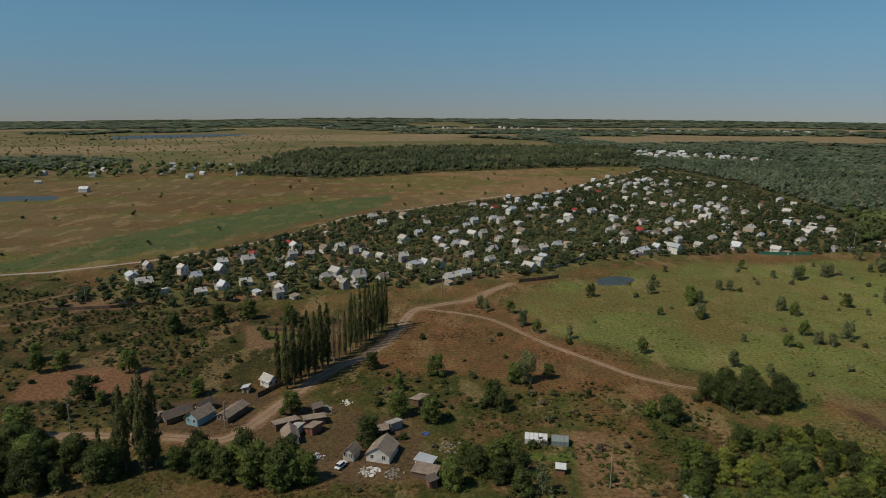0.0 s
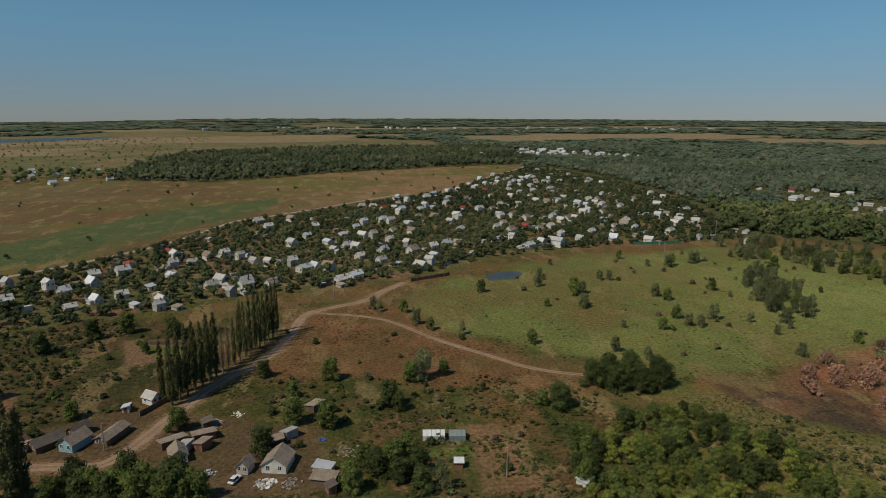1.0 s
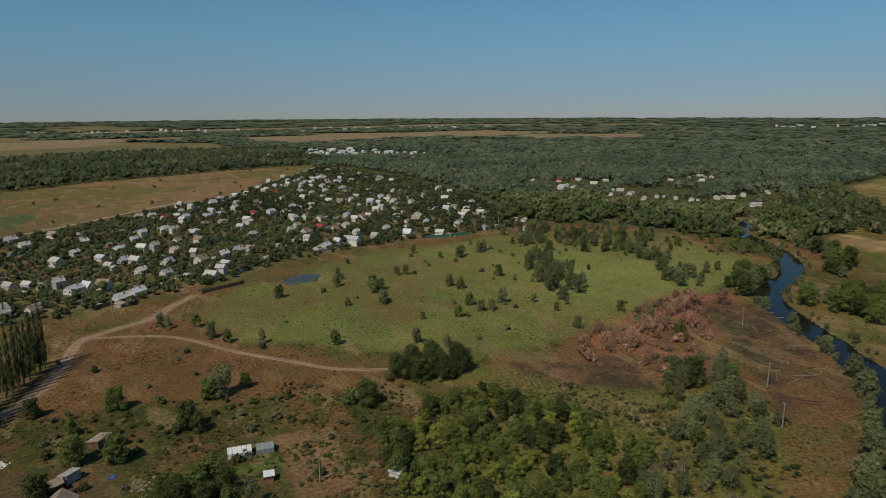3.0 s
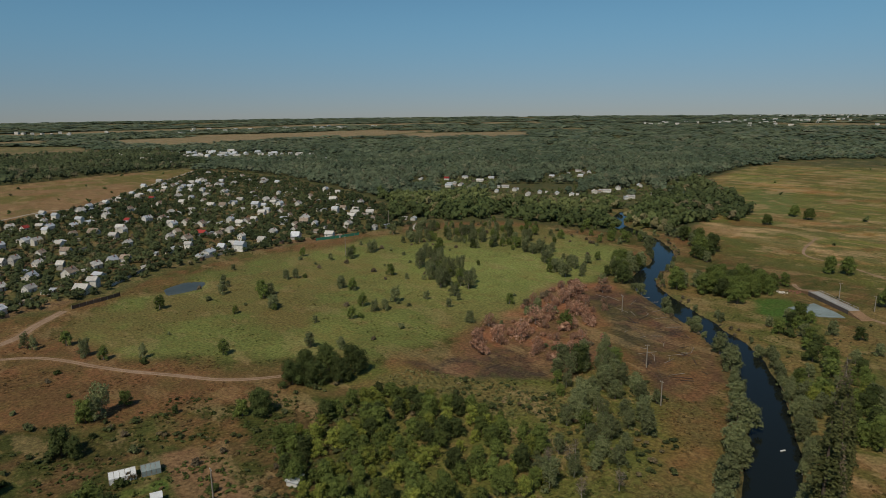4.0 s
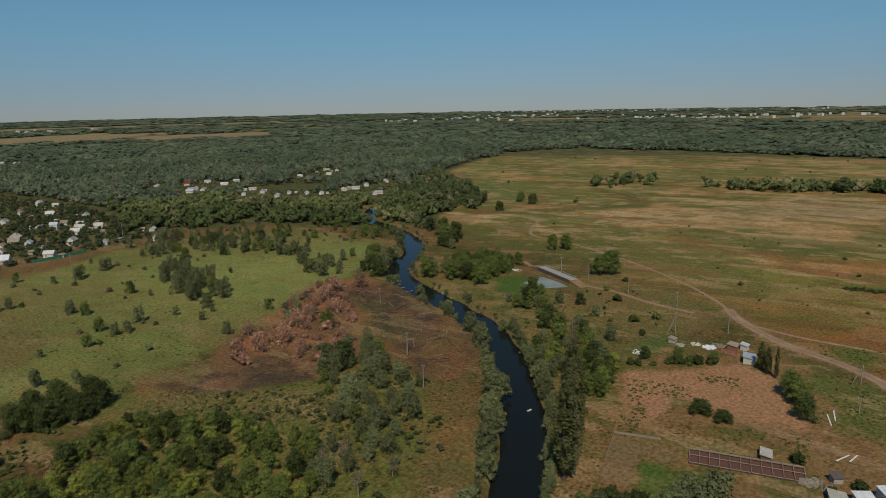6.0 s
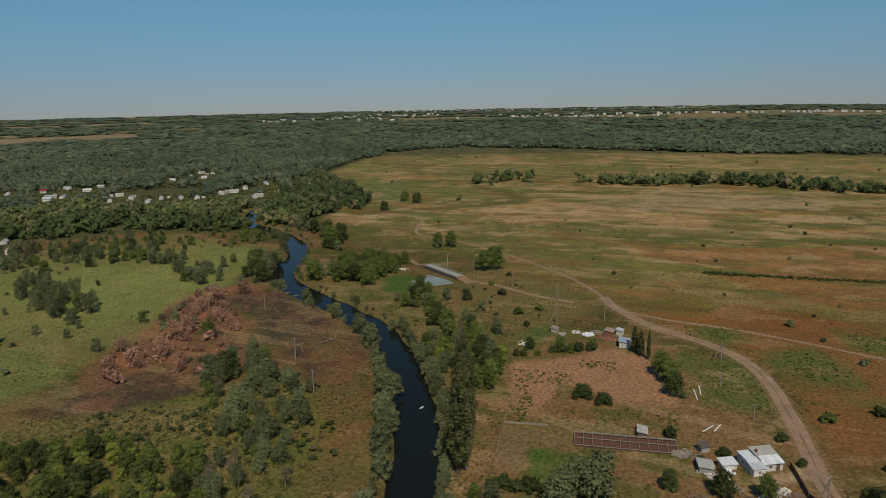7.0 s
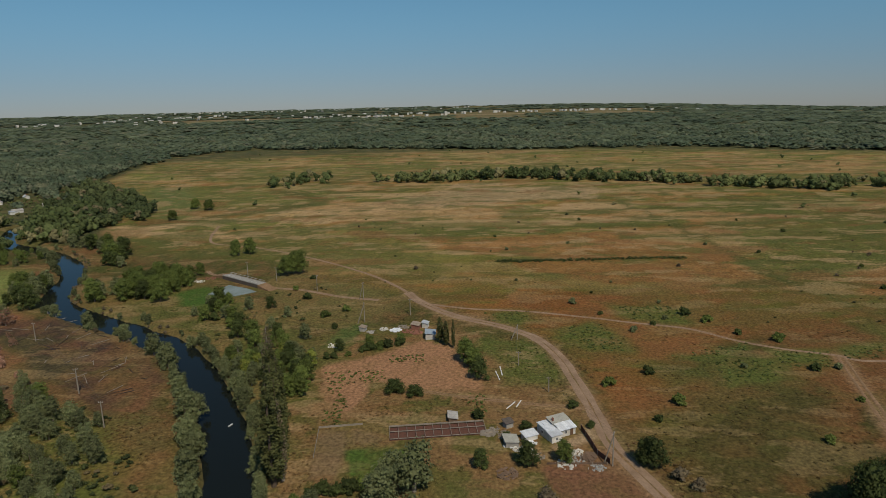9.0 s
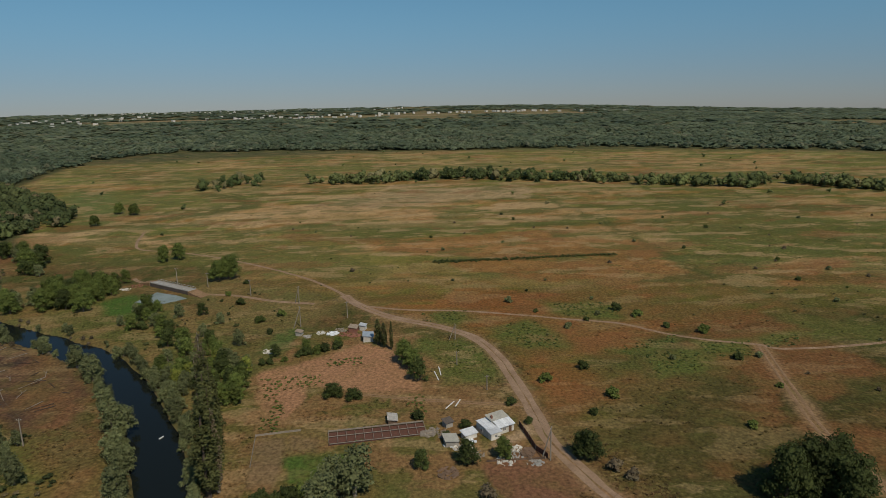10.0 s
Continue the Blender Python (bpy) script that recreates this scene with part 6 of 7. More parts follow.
for x, y, s in ((24, 175, 1.15), (22, 173, 0.9), (20, 119, 0.8), (14, 243, 0.7), (16, 240, 0.6), (28, 223, 0.8), (42, 210, 0.6)):
    AIRY.put(x, y, s)
for x, y, q in ((60, 261, 1.1), (86, 266, 1.1), (98, 254, 1.3), (97, 249, 1.2), (101, 252, 1.0), (94, 233, 1.1), (96, 236, 0.9), (121, 271, 0.9), (117, 272, 0.9), (125, 270, 0.8), (129, 243, 1.1), (131, 237, 1.0),
                (123, 215, 1.0), (112, 204, 0.9), (115, 203, 0.8), (123, 206, 0.9), (127, 205, 0.9), (136, 212, 1.2), (157, 248, 1.1), (160, 291, 1.2), (163, 294, 1.2), (176, 297, 1.2), (180, 300, 1.1), (63, 198, 1.0),
                (41, 205, 0.8), (144, 312, 0.9), (25, 238, 1.0), (32, 216, 0.9), (28, 224, 0.9), (163, 208, 0.9), (171, 228, 1.0), (142, 173, 0.9), (87, 187, 1.0)):
    (THIN if q > 0.85 else SHRUB).put(x, y, q)
for x, y in scatter(MEADOW, 12, 0.3, 32, 3):
    (THIN if rng.uniform() < 0.4 else DUSTY).put(x, y, rng.uniform(0.45, 0.9))
for x, y in scatter(SCORCHED, 4.6, 0.65, 34):
    u = rng.uniform()
    (SCORCH if u < 0.8 else DUSTY if u < 0.92 else THIN).put(x, y, rng.uniform(0.45, 1.0) if rng.uniform() < 0.6 else rng.uniform(1.1, 1.7))
stand_edge = [(200, 290), (245, 338), (300, 332), (314, 285), (330, 236), (300, 212), (262, 250), (240, 250), (222, 272)]
for x, y in scatter(stand_edge, 7.0, 0.55, 75):
    u = rng.uniform()
    (THIN if u < 0.6 else DUSTY if u < 0.85 else BROAD).put(x, y, rng.uniform(0.4, 0.9))
for x, y in ((144, -39), (171, -43), (164, -31), (153, -46), (135, -73), (174, -88), (197, -88), (215, -72), (222, -67), (203, -78), (252, 78), (216, 97), (145, 3), (-83, 208), (-100, 194), (-1, 158),
             (268, 75), (226, 52), (220, 58), (208, 52), (240, 70)):
    SHRUB.put(x, y, rng.uniform(0.7, 1.3))
for x, y in scatter([(112, -45), (240, -30), (300, 60), (420, 120), (420, -260), (260, -300), (110, -130)], 19, 0.3, 35):
    (SHRUB if rng.uniform() < 0.4 else DUSTY).put(x, y, rng.uniform(0.35, 0.8))
for x, y in scatter([(-170, 140), (-170, 240), (-90, 238), (-45, 225), (-44, 165), (-66, 145), (-110, 145)], 8.5, 0.5, 36):
    (BROAD if rng.uniform() < 0.15 else SHRUB).put(x, y, rng.uniform(0.45, 1.0))
for x, y in scatter([(-16, 240), (28, 205), (66, 160), (60, 122), (0, 118), (-20, 150)], 9.5, 0.4, 37):
    (DUSTY if rng.uniform() < 0.5 else SHRUB).put(x, y, rng.uniform(0.5, 0.9))
# willows and bushes along both banks: low and pale on the north, taller on the south
bank = np.array(smooth_line(RIVER[::6], 12))
for k in range(2, len(bank) - 2):
    d = bank[k + 1] - bank[k - 1]
    d /= np.linalg.norm(d)
    left = np.array((-d[1], d[0]))
    if bank[k][0] < 95 or bank[k][0] > 330:
        continue
    if rng.uniform() < 0.5 + 0.45 * math.sin(k * 0.42) * math.sin(k * 0.13 + 1):
        x, y = bank[k] + left * (RIVER_HALF + rng.uniform(0.8, 3.8))
        (WILLOW if rng.uniform() < 0.9 else DUSTY).put(x, y, rng.uniform(0.3, 0.55) if rng.uniform() < 0.6 else rng.uniform(0.65, 1.15))
    if rng.uniform() < 0.6:
        x, y = bank[k] - left * (RIVER_HALF + rng.uniform(0.8, 3.5))
        far = bank[k][0] > 190
        (DUSTY if far and rng.uniform() < 0.7 else WILLOW).put(x, y, rng.uniform(0.35, 0.55) if far else rng.uniform(0.4, 0.7))


# hedge and bushes of the homestead
for x, y, s in ((187.4, 38.6, 0.9), (188.4, 36.3, 1.1), (189.9, 33.8, 1.15), (190.6, 31.7, 1.2), (192.8, 27.9, 1.2), (182, 46.4, 0.8), (183.7, 42.3, 0.7), (181.4, 48.4, 0.8),
                (140.2, -8.1, 0.9), (151, -20.2, 0.9), (140.9, -22.9, 0.7), (136, -3.4, 0.7), (113.4, 32.9, 1.2), (113.2, 30, 1.1), (114.1, 27.3, 1.3), (115.7, 25.2, 1.2), (112, 35, 1.0)):
    SHRUB.put(x, y, s)
for x, y, s in ((124.6, -7.6, 0.74), (126.2, -15.3, 0.62), (123.8, 2.2, 0.55), (124.6, -33.4, 0.85), (125.8, -31.6, 0.7)):
    BROAD.put(x, y, s)
for x, y, s in ((120, -37.3, 1.2), (117, -40, 1.0), (112.2, -10.7, 1.1), (205, -46, 0.9), (234, -30, 1.0)):
    DUSTY.put(x, y, s)
POPLAR_ROW = [(112, 41), (124.5, 45.2), (140, 50.8), (158, 59.4)]


def stand(outline, step, keep, seed, stocks, low, high, wet=6.5):
    """A stand of mixed trees inside an outline, clear of the river."""
    for x, y in scatter(outline, step, keep, seed):
        beside = line_distance(np.array([x]), np.array([y]), POPLAR_ROW)[0]
        if line_distance(np.array([x]), np.array([y]), RIVER)[0] > wet and beside > 4.2:
            stocks[int(rng.integers(len(stocks)))].put(x, y, rng.uniform(low, high))


stand([(137, 128), (149, 130), (161, 125), (143, 110), (142, 95), (123, 82), (111, 83), (103, 87), (112, 101)], 4.6, 0.78, 61, (WILLOW, WILLOW, THIN, AIRY), 0.6, 1.0)
stand([(98, 95), (113, 84), (95, 70), (84, 81)], 4.4, 0.7, 62, (DEAD, AIRY, DEAD, WILLOW), 0.6, 1.0)
stand([(123, 72), (138, 68), (112, 54), (104, 61)], 5.0, 0.8, 63, (WILLOW, BROAD, WILLOW, DEAD), 0.75, 1.1)
stand([(-110, 140), (-92, 137), (-83, 134), (-72, 130), (-68, 123), (-80, 116), (-104, 114)], 4.6, 0.85, 64, (WALNUT, BROAD, WALNUT, WILLOW), 0.5, 0.85)
stand([(-55, 130), (-45, 132), (-30, 129), (-27, 121), (-41, 119), (-51, 123)], 4.2, 0.8, 65, (LIME, BROAD, BROAD), 0.75, 1.0)
stand([(176, 80), (198, 79), (183, 53), (168, 49), (161, 55), (124, 44), (110, 43), (129, 52), (149, 60), (157, 69)], 4.2, 0.85, 66, (WILLOW, BROAD, WILLOW, LIME), 0.45, 0.85)
stand([(110, 38), (112, 26), (106, 24), (104, 36)], 4.0, 0.7, 67, (BROAD, WILLOW), 0.45, 0.7)
stand([(250, 165), (262, 152), (272, 128), (258, 122), (236, 134), (236, 154)], 5.2, 0.8, 68, (BROAD, WILLOW), 0.7, 1.1)
stand([(259, 202), (262, 189), (246, 178), (222, 168), (228, 180)], 5.0, 0.85, 69, (WILLOW, BROAD), 0.7, 1.1)
stand([(312, 230), (330, 225), (325, 206), (304, 186), (284, 180), (290, 170), (330, 190), (345, 230)], 6.0, 0.85, 70, (BROAD, WILLOW), 0.8, 1.2)
stand([(182, 265), (207, 282), (177, 212), (160, 198), (155, 206)], 5.0, 0.6, 71, (THIN, AIRY), 0.75, 1.2)
stand([(241, 253), (267, 256), (243, 203), (215, 187), (215, 205)], 6.0, 0.6, 72, (THIN, WILLOW), 0.6, 1.0)
stand([(205, 335), (240, 345), (281, 300), (281, 282), (261, 258), (227, 266), (227, 300), (200, 290)], 6.5, 0.6, 73, (THIN, AIRY, THIN, WILLOW), 0.6, 1.0)
stand([(252, 199), (272, 201), (237, 177), (218, 177)], 5.0, 0.7, 74, (WILLOW, BROAD), 0.6, 0.9)
stand([(165, 64), (196, 84), (226, 112), (246, 104), (226, 74), (200, 58), (178, 54)], 7.0, 0.6, 76, (BROAD, BROAD, SHRUB, WILLOW), 0.5, 0.95)
stand([(153, 55), (166, 62), (176, 58), (172, 50), (158, 47), (146, 45)], 4.6, 0.85, 77, (BROAD, WILLOW, BROAD), 0.55, 0.9)
stand([(106, 50), (118, 53), (134, 58), (150, 66), (148, 61), (130, 52), (112, 46)], 4.2, 0.85, 78, (WILLOW, LIME, WILLOW), 0.6, 0.95)

# ---- the farmstead by the poplars ----
for x, y, turn, size, wall, roof, chimney, words in (
        (-59.2, 149.6, -24, (4.2, 6.6, 2.3, 1.7), "blue_paint", "old_slate", True, "old house with a light blue gable and weathered slate roof"),
        (-52.2, 152.4, -20, (3.8, 9.2, 1.9, 0.9), "brown_board", "old_slate", False, "long brown barn with a weathered slate roof"),
        (-65.6, 150.6, -42, (4.4, 7.4, 1.8, 1.4), "brown_board", "tar_roof", False, "dark barn with a sagging tarred roof"),
        (-60.4, 155.5, -30, (3.4, 5.0, 1.9, 1.2), "brown_board", "tar_roof", False, "dark board outhouse with a tarred roof"),
        (-47.9, 170.9, 52, (3.6, 4.4, 2.2, 1.5), "whitewash", "slate", False, "small whitewashed hut with a grey slate roof"),
        (-35.0, 139.8, 18, (4.0, 5.4, 2.1, 1.6), "whitewash", "old_slate", True, "shabby white cottage with a patched slate roof"),
        (-19.9, 132.6, -20, (2.9, 3.6, 2.0, 1.5), "grey_block", "old_slate", False, "grey gabled hut beside a sandy yard"),
        (-13.2, 133.4, -14, (6.0, 7.0, 2.1, 2.1), "whitewash", "old_slate", True, "long white farmhouse with a weathered slate roof")):
    place(cottage(*size, wall, roof, words, chimney, False, group="farmstead houses"), x, y, turn, 0.88)
for x, y, w, l, wall, roof, turn, words in (
        (-37.6, 146.6, 3.2, 6.0, "brown_board", "old_slate", -58, "long brown shed with a weathered slate roof"),
        (-31.2, 148.8, 3.4, 5.2, "brick", "old_slate", -70, "red-brown brick shed with a slate roof"),
        (-34.4, 143.6, 2.4, 3.4, "grey_block", "slate", -20, "grey lean-to shed with a pale roof"),
        (-30.6, 144.2, 2.6, 3.6, "brick", "old_slate", -30, "brown shed with a rusty roof"),
        (-11.6, 146.2, 2.4, 3.4, "grey_block", "slate", -50, "small shed with a bright slate roof"),
        (-14.0, 143.6, 2.4, 3.0, "brick", "old_slate", 10, "brown block shed with an old roof"),
        (-6.0, 160.0, 3.0, 4.4, "brown_board", "old_slate", -40, "brown shed with a weathered roof in dry grass"),
        (-3.6, 129.6, 2.4, 4.2, "whitewash", "zinc", 62, "low white shed with a metal roof"),
        (-3.4, 125.2, 3.2, 5.2, "brown_board", "old_slate", 70, "brown shed with an old slate roof"),
        (-2.1, 121.5, 1.8, 2.2, "brick", "tar_roof", 20, "tiny reddish brick privy among bushes"),
        (-70, 149, 2.4, 2.8, "whitewash", "old_slate", 0, "small white hut behind the poplars"),
        (-31.5, 155, 2.4, 3.0, "brown_board", "tar_roof", 20, "half-collapsed dark board shed"),
        (-53.0, 166.5, 1.8, 2.0, "grey_block", "zinc", 0, "small grey privy with a metal roof")):
    place(shed(w, l, rng.uniform(1.8, 2.2), 0.45, wall, roof, words, "farmstead sheds"), x, y, turn, 0.95)


def car(x, y, turn):
    root = tagged(new("car"), "white hatchback car parked in a sandy yard", "car")
    bm = box(bmesh.new(), -0.8, -2.0, 0.32, 0.8, 2.0, 0.85, 0.12)
    part("body", bm, M["film"], root)
    bm = box(bmesh.new(), -0.72, -1.5, 0.84, 0.72, 0.9, 1.42, 0.05)
    for v in bm.verts:
        if v.co.z > 1.2:
            v.co.x *= 0.82
            v.co.y = v.co.y * 0.78 - 0.12
    cab = part("cabin", bm, M["pane"], root, "dark glazed cabin")
    part("roof", box(bmesh.new(), -0.58, -1.25, 1.4, 0.58, 0.55, 1.47, 0.03), M["film"], root)
    for sx in (-0.8, 0.8):
        for sy in (-1.25, 1.25):
            wheel = part("wheel", rod(bmesh.new(), (sx - 0.1, sy, 0.3), (sx + 0.1, sy, 0.3), 0.3, 0.3, 12), M["tyre"], root)
            part("rim", rod(bmesh.new(), (sx - 0.11, sy, 0.3), (sx + 0.11, sy, 0.3), 0.17, 0.17, 10), M["silver"], wheel)
    for sx in (-0.55, 0.55):
        part("headlight", box(bmesh.new(), sx - 0.16, -2.03, 0.6, sx + 0.16, -1.96, 0.74), M["silver"], root)
    place(root, x, y, turn, 0.85)


car(-21.6, 128.6, -25)


def greenhouse(x, y, turn, w, l, h, skin, label):
    """A film or glass greenhouse: ribs, rails and a skin."""
    root = tagged(new("greenhouse"), label, "greenhouse", "greenhouses")
    bm = gable_walls(w, l, h, 0.8)
    part("skin", bm, M[skin], root)
    n = max(3, int(l / 0.9))
    for k in range(n + 1):
        yy = -l / 2 + l * k / n
        bm = bmesh.new()
        rod(bm, (-w / 2 - 0.03, yy, 0), (-w / 2 - 0.03, yy, h), 0.04, 0.04, 4)
        rod(bm, (-w / 2 - 0.03, yy, h), (0, yy, h + 0.85), 0.04, 0.04, 4)
        rod(bm, (0, yy, h + 0.85), (w / 2 + 0.03, yy, h), 0.04, 0.04, 4)
        rod(bm, (w / 2 + 0.03, yy, h), (w / 2 + 0.03, yy, 0), 0.04, 0.04, 4)
        part("rib", bm, M["pole_wood"], root)
    part("ridge", rod(bmesh.new(), (0, -l / 2, h + 0.88), (0, l / 2, h + 0.88), 0.05, 0.05, 4), M["pole_wood"], root)
    place(root, x, y, turn)


greenhouse(21.6, 140.6, 82, 3.2, 5.2, 1.3, "film", "white film greenhouse standing in a vegetable garden")
greenhouse(27.0, 139.8, 82, 3.0, 3.8, 1.2, "apron", "glazed greenhouse with bare wooden ribs")
place(shed(1.6, 1.7, 1.6, 0.2, "brick", "film", "tiny red hut with a white roof"), 25, 127, 80)
place(shed(2.2, 2.6, 1.8, 0.6, "whitewash", "zinc", "small metal-roofed hut among bushes"), 49, 116, 30)


# ---- poles and wires ----
def pole(x, y, height=8.5, brace=0.0, turn=0.0, bars=1):
    height, brace = height * 0.8, brace * 0.9
    root = tagged(new("utility_pole"), "weathered utility pole with a crossarm" + (" and a slanting brace" if brace else ""), "pole", "utility poles")
    part("post", rod(bmesh.new(), (0, 0, -0.8), (0, 0, height), 0.17, 0.11, 8), M["pole_wood"], root)
    if brace:
        part("brace", rod(bmesh.new(), (brace, 0, -0.6), (0.1, 0, height * 0.86), 0.15, 0.11, 8), M["pole_wood"], root)
    for k in range(bars):
        z = height - 0.35 - 0.8 * k
        arm = part("crossarm", box(bmesh.new(), -0.05, -0.6, z - 0.05, 0.05, 0.6, z + 0.05), M["pole_wood"], root)
        for s in (-0.5, 0, 0.5):
            part("insulator", rod(bmesh.new(), (0, s, z + 0.06), (0, s, z + 0.24), 0.05, 0.035, 6), M["film"], arm)
    place(root, x, y, turn)
    return (x, y, ground_at(x, y) + height - 0.1)


def wire(a, b, sag=1.0, shift=0.0):
    """A hanging cable between two pole tops."""
    curve = bpy.data.curves.new("power_line", "CURVE")
    curve.dimensions, curve.bevel_depth, curve.bevel_resolution = "3D", 0.014, 0
    spline = curve.splines.new("POLY")
    spline.points.add(12)
    dx, dy = b[0] - a[0], b[1] - a[1]
    q = math.hypot(dx, dy)
    for k in range(13):
        t = k / 12
        spline.points[k].co = (a[0] + dx * t - dy / q * shift, a[1] + dy * t + dx / q * shift, a[2] + (b[2] - a[2]) * t - sag * 4 * t * (1 - t), 1)
    me = bpy.data.meshes.new_from_object(bpy.data.objects.new("power_line", curve))
    me.materials.append(M["cable"])
    tagged(new("power_line", me), "thin dark overhead wire between poles", "cable", "overhead wires")


west = [pole(-139, 247, 8.5), pole(-88, 144, 8.0), pole(-52, 146, 8.5), pole(-0.5, 262.5, 12.5)]
burnt = [pole(138.5, 92, 8.5), pole(156.5, 109.5, 9.0, 2.6, 40), pole(194.5, 148, 8.0), pole(162, 299, 13.0, 0, 20, 2), pole(228, 361, 12.0, 0, 20, 2)]
east = [pole(124.8, -25, 9.6, 2.2, 60), pole(160, -15, 5.2), pole(177, -8, 5.2), pole(197, -8.5, 6.4, 2.4, 100), pole(221, 28, 7.5), pole(239, 48, 8.5, 2.4, 60),
        pole(251, 69, 8.0), pole(265, 90, 7.5), pole(272, 105, 8.5, 2.2, 200)]
pole(214, 43, 9.0, 3.0, 120)
pole(34, 121, 8.5)
for line in (west[:3], burnt[:3], burnt[3:], east):
    for a, b in zip(line, line[1:]):
        for s in (-0.5, 0.5):
            wire(a, b, 0.9, s)


# ---- the homestead on the dirt road ----
def white_house():
    """Local x runs along the front from its annex end, y away from the road-side yard."""
    root = tagged(new("white_house"), "low white house with patched white metal roofs", "house")

    def lean(name, x0, x1, y0, y1, z0, z1, material, over=0.25):
        bm = bmesh.new()
        low = [bm.verts.new((x, y, z)) for x, y, z in ((x0 - over, y0 - over, z0), (x1 + over, y0 - over, z0), (x1 + over, y1, z1), (x0 - over, y1, z1))]
        high = [bm.verts.new(v.co + Vector((0, 0, 0.09))) for v in low]
        bm.faces.new(low[::-1])
        bm.faces.new(high)
        for k in range(4):
            bm.faces.new((low[k], low[(k + 1) % 4], high[(k + 1) % 4], high[k]))
        return part(name, bm, M[material], root)

    part("wall", box(bmesh.new(), 0.0, 1.4, -0.4, 8.0, 6.6, 2.1), M["whitewash"], root)
    part("annex_wall", box(bmesh.new(), 0.05, 0.0, -0.4, 3.0, 1.39, 1.75), M["whitewash"], root)
    part("rear_wall", box(bmesh.new(), 2.9, 4.0, 2.11, 7.9, 6.7, 2.75), M["grey_block"], root)
    lean("annex_roof", 0.0, 3.0, 0.0, 2.2, 1.82, 2.22, "zinc")
    for k in range(5):
        x0 = 3.15 + k * 1.0
        lean("roof_sheet", x0 + 0.26, x0 + 0.74, 1.2, 4.0, 2.02 + 0.02 * (k % 2), 2.62 + 0.03 * ((k * 2) % 3), "white_sheet")
    for k in range(3):
        x0 = -0.05 + k * 1.0
        lean("roof_sheet", x0 + 0.26, x0 + 0.74, 2.25 - 0.3 * (k == 1), 6.9, 2.2 + 0.03 * (k % 2), 2.5 + 0.02 * k, "white_sheet")
    lean("rear_roof", 2.95, 7.9, 4.1, 6.95, 2.8, 3.25, "old_zinc")
    window_part(root, 1.5, 0.0, 0.95, 0.8, 0.8, "y-")
    window_part(root, 5.0, 1.4, 1.15, 0.9, 0.9, "y-")
    window_part(root, 0.0, 4.2, 1.2, 0.9, 0.9, "x-")
    part("door", box(bmesh.new(), 6.4, 1.32, -0.2, 7.2, 1.41, 1.75), M["door_wood"], root)
    part("chimney", box(bmesh.new(), 3.3, 4.7, 2.7, 3.75, 5.15, 3.8, 0.02), M["brick"], root)
    return root


place(white_house(), 133.4, -13.4, -61, 0.9)
for x, y, w, l, h, wall, roof, turn, words in (
        (133.4, -4.4, 3.4, 4.0, 1.7, "grey_block", "old_zinc", 100, "grey shed with a dull sheet-metal roof"),
        (135.6, -8.6, 2.4, 3.6, 1.8, "whitewash", "white_sheet", 28, "white shed with a bright metal roof"),
        (141, -4.0, 2.0, 2.2, 1.9, "grey_block", "tar_roof", 30, "dark board privy behind the house"),
        (144.5, 9.0, 2.4, 4.0, 1.5, "brown_board", "slate", 95, "low hutch with a pale slate roof"),
        (199, 19.0, 3.6, 5.0, 2.4, "pale_brick", "blue_roof", 95, "grey brick shed with a blue-grey metal roof"),
        (207.5, 24.5, 3.0, 3.6, 2.2, "brick", "old_slate", 80, "pinkish brick shed beside a junk yard"),
        (206, 42.0, 2.2, 2.6, 1.8, "grey_block", "old_slate", 80, "small grey block hut by the junk yard"),
        (209, 21.5, 2.2, 2.6, 2.2, "whitewash", "zinc", 80, "small white hut with a metal roof")):
    place(shed(w, l, h, 0.4, wall, roof, words, "homestead sheds"), x, y, turn, 0.85)


def hotbed():
    """The long sunken bed with a rusty glazing frame."""
    root = tagged(new("hotbed_frame"), "long rusty hotbed frame without glass over bare soil", "greenhouse")
    part("soil_bed", box(bmesh.new(), -2.6, -10, -0.3, 2.6, 10, 0.10), M["rust"], root, "dark red-brown soil bed")
    for s in (-2.6, 0.4, 2.6):
        part("rail", box(bmesh.new(), s - 0.06, -10, 0.3, s + 0.06, 10, 0.42 if s < 2 else 0.6), M["pole_wood"], root)
    for k in range(12):
        y = -10 + k * 20 / 11
        part("rafter", rod(bmesh.new(), (-2.6, y, 0.42), (2.6, y, 0.62), 0.05, 0.05, 5), M["pole_wood"], root)
        part("stake", rod(bmesh.new(), (-2.62, y, 0.0), (-2.62, y, 0.5), 0.07, 0.07, 5), M["rust"], root)
    return root


place(hotbed(), 138.5, 12.2, 9, 1.1)


def slab(name, outline, z0, z1, material, label, category):
    """A flat slab over an outline; z1 above the ground at its first corner."""
    bm = bmesh.new()
    f = bm.faces.new([bm.verts.new((x, y, z0)) for x, y in outline])
    top = bmesh.ops.extrude_face_region(bm, geom=[f])["geom"]
    for v in top:
        if isinstance(v, bmesh.types.BMVert):
            v.co.z = z1
    bmesh.ops.recalc_face_normals(bm, faces=bm.faces)
    me = bpy.data.meshes.new(name)
    bm.to_mesh(me)
    bm.free()
    me.materials.append(material)
    return tagged(new(name, me), label, category)


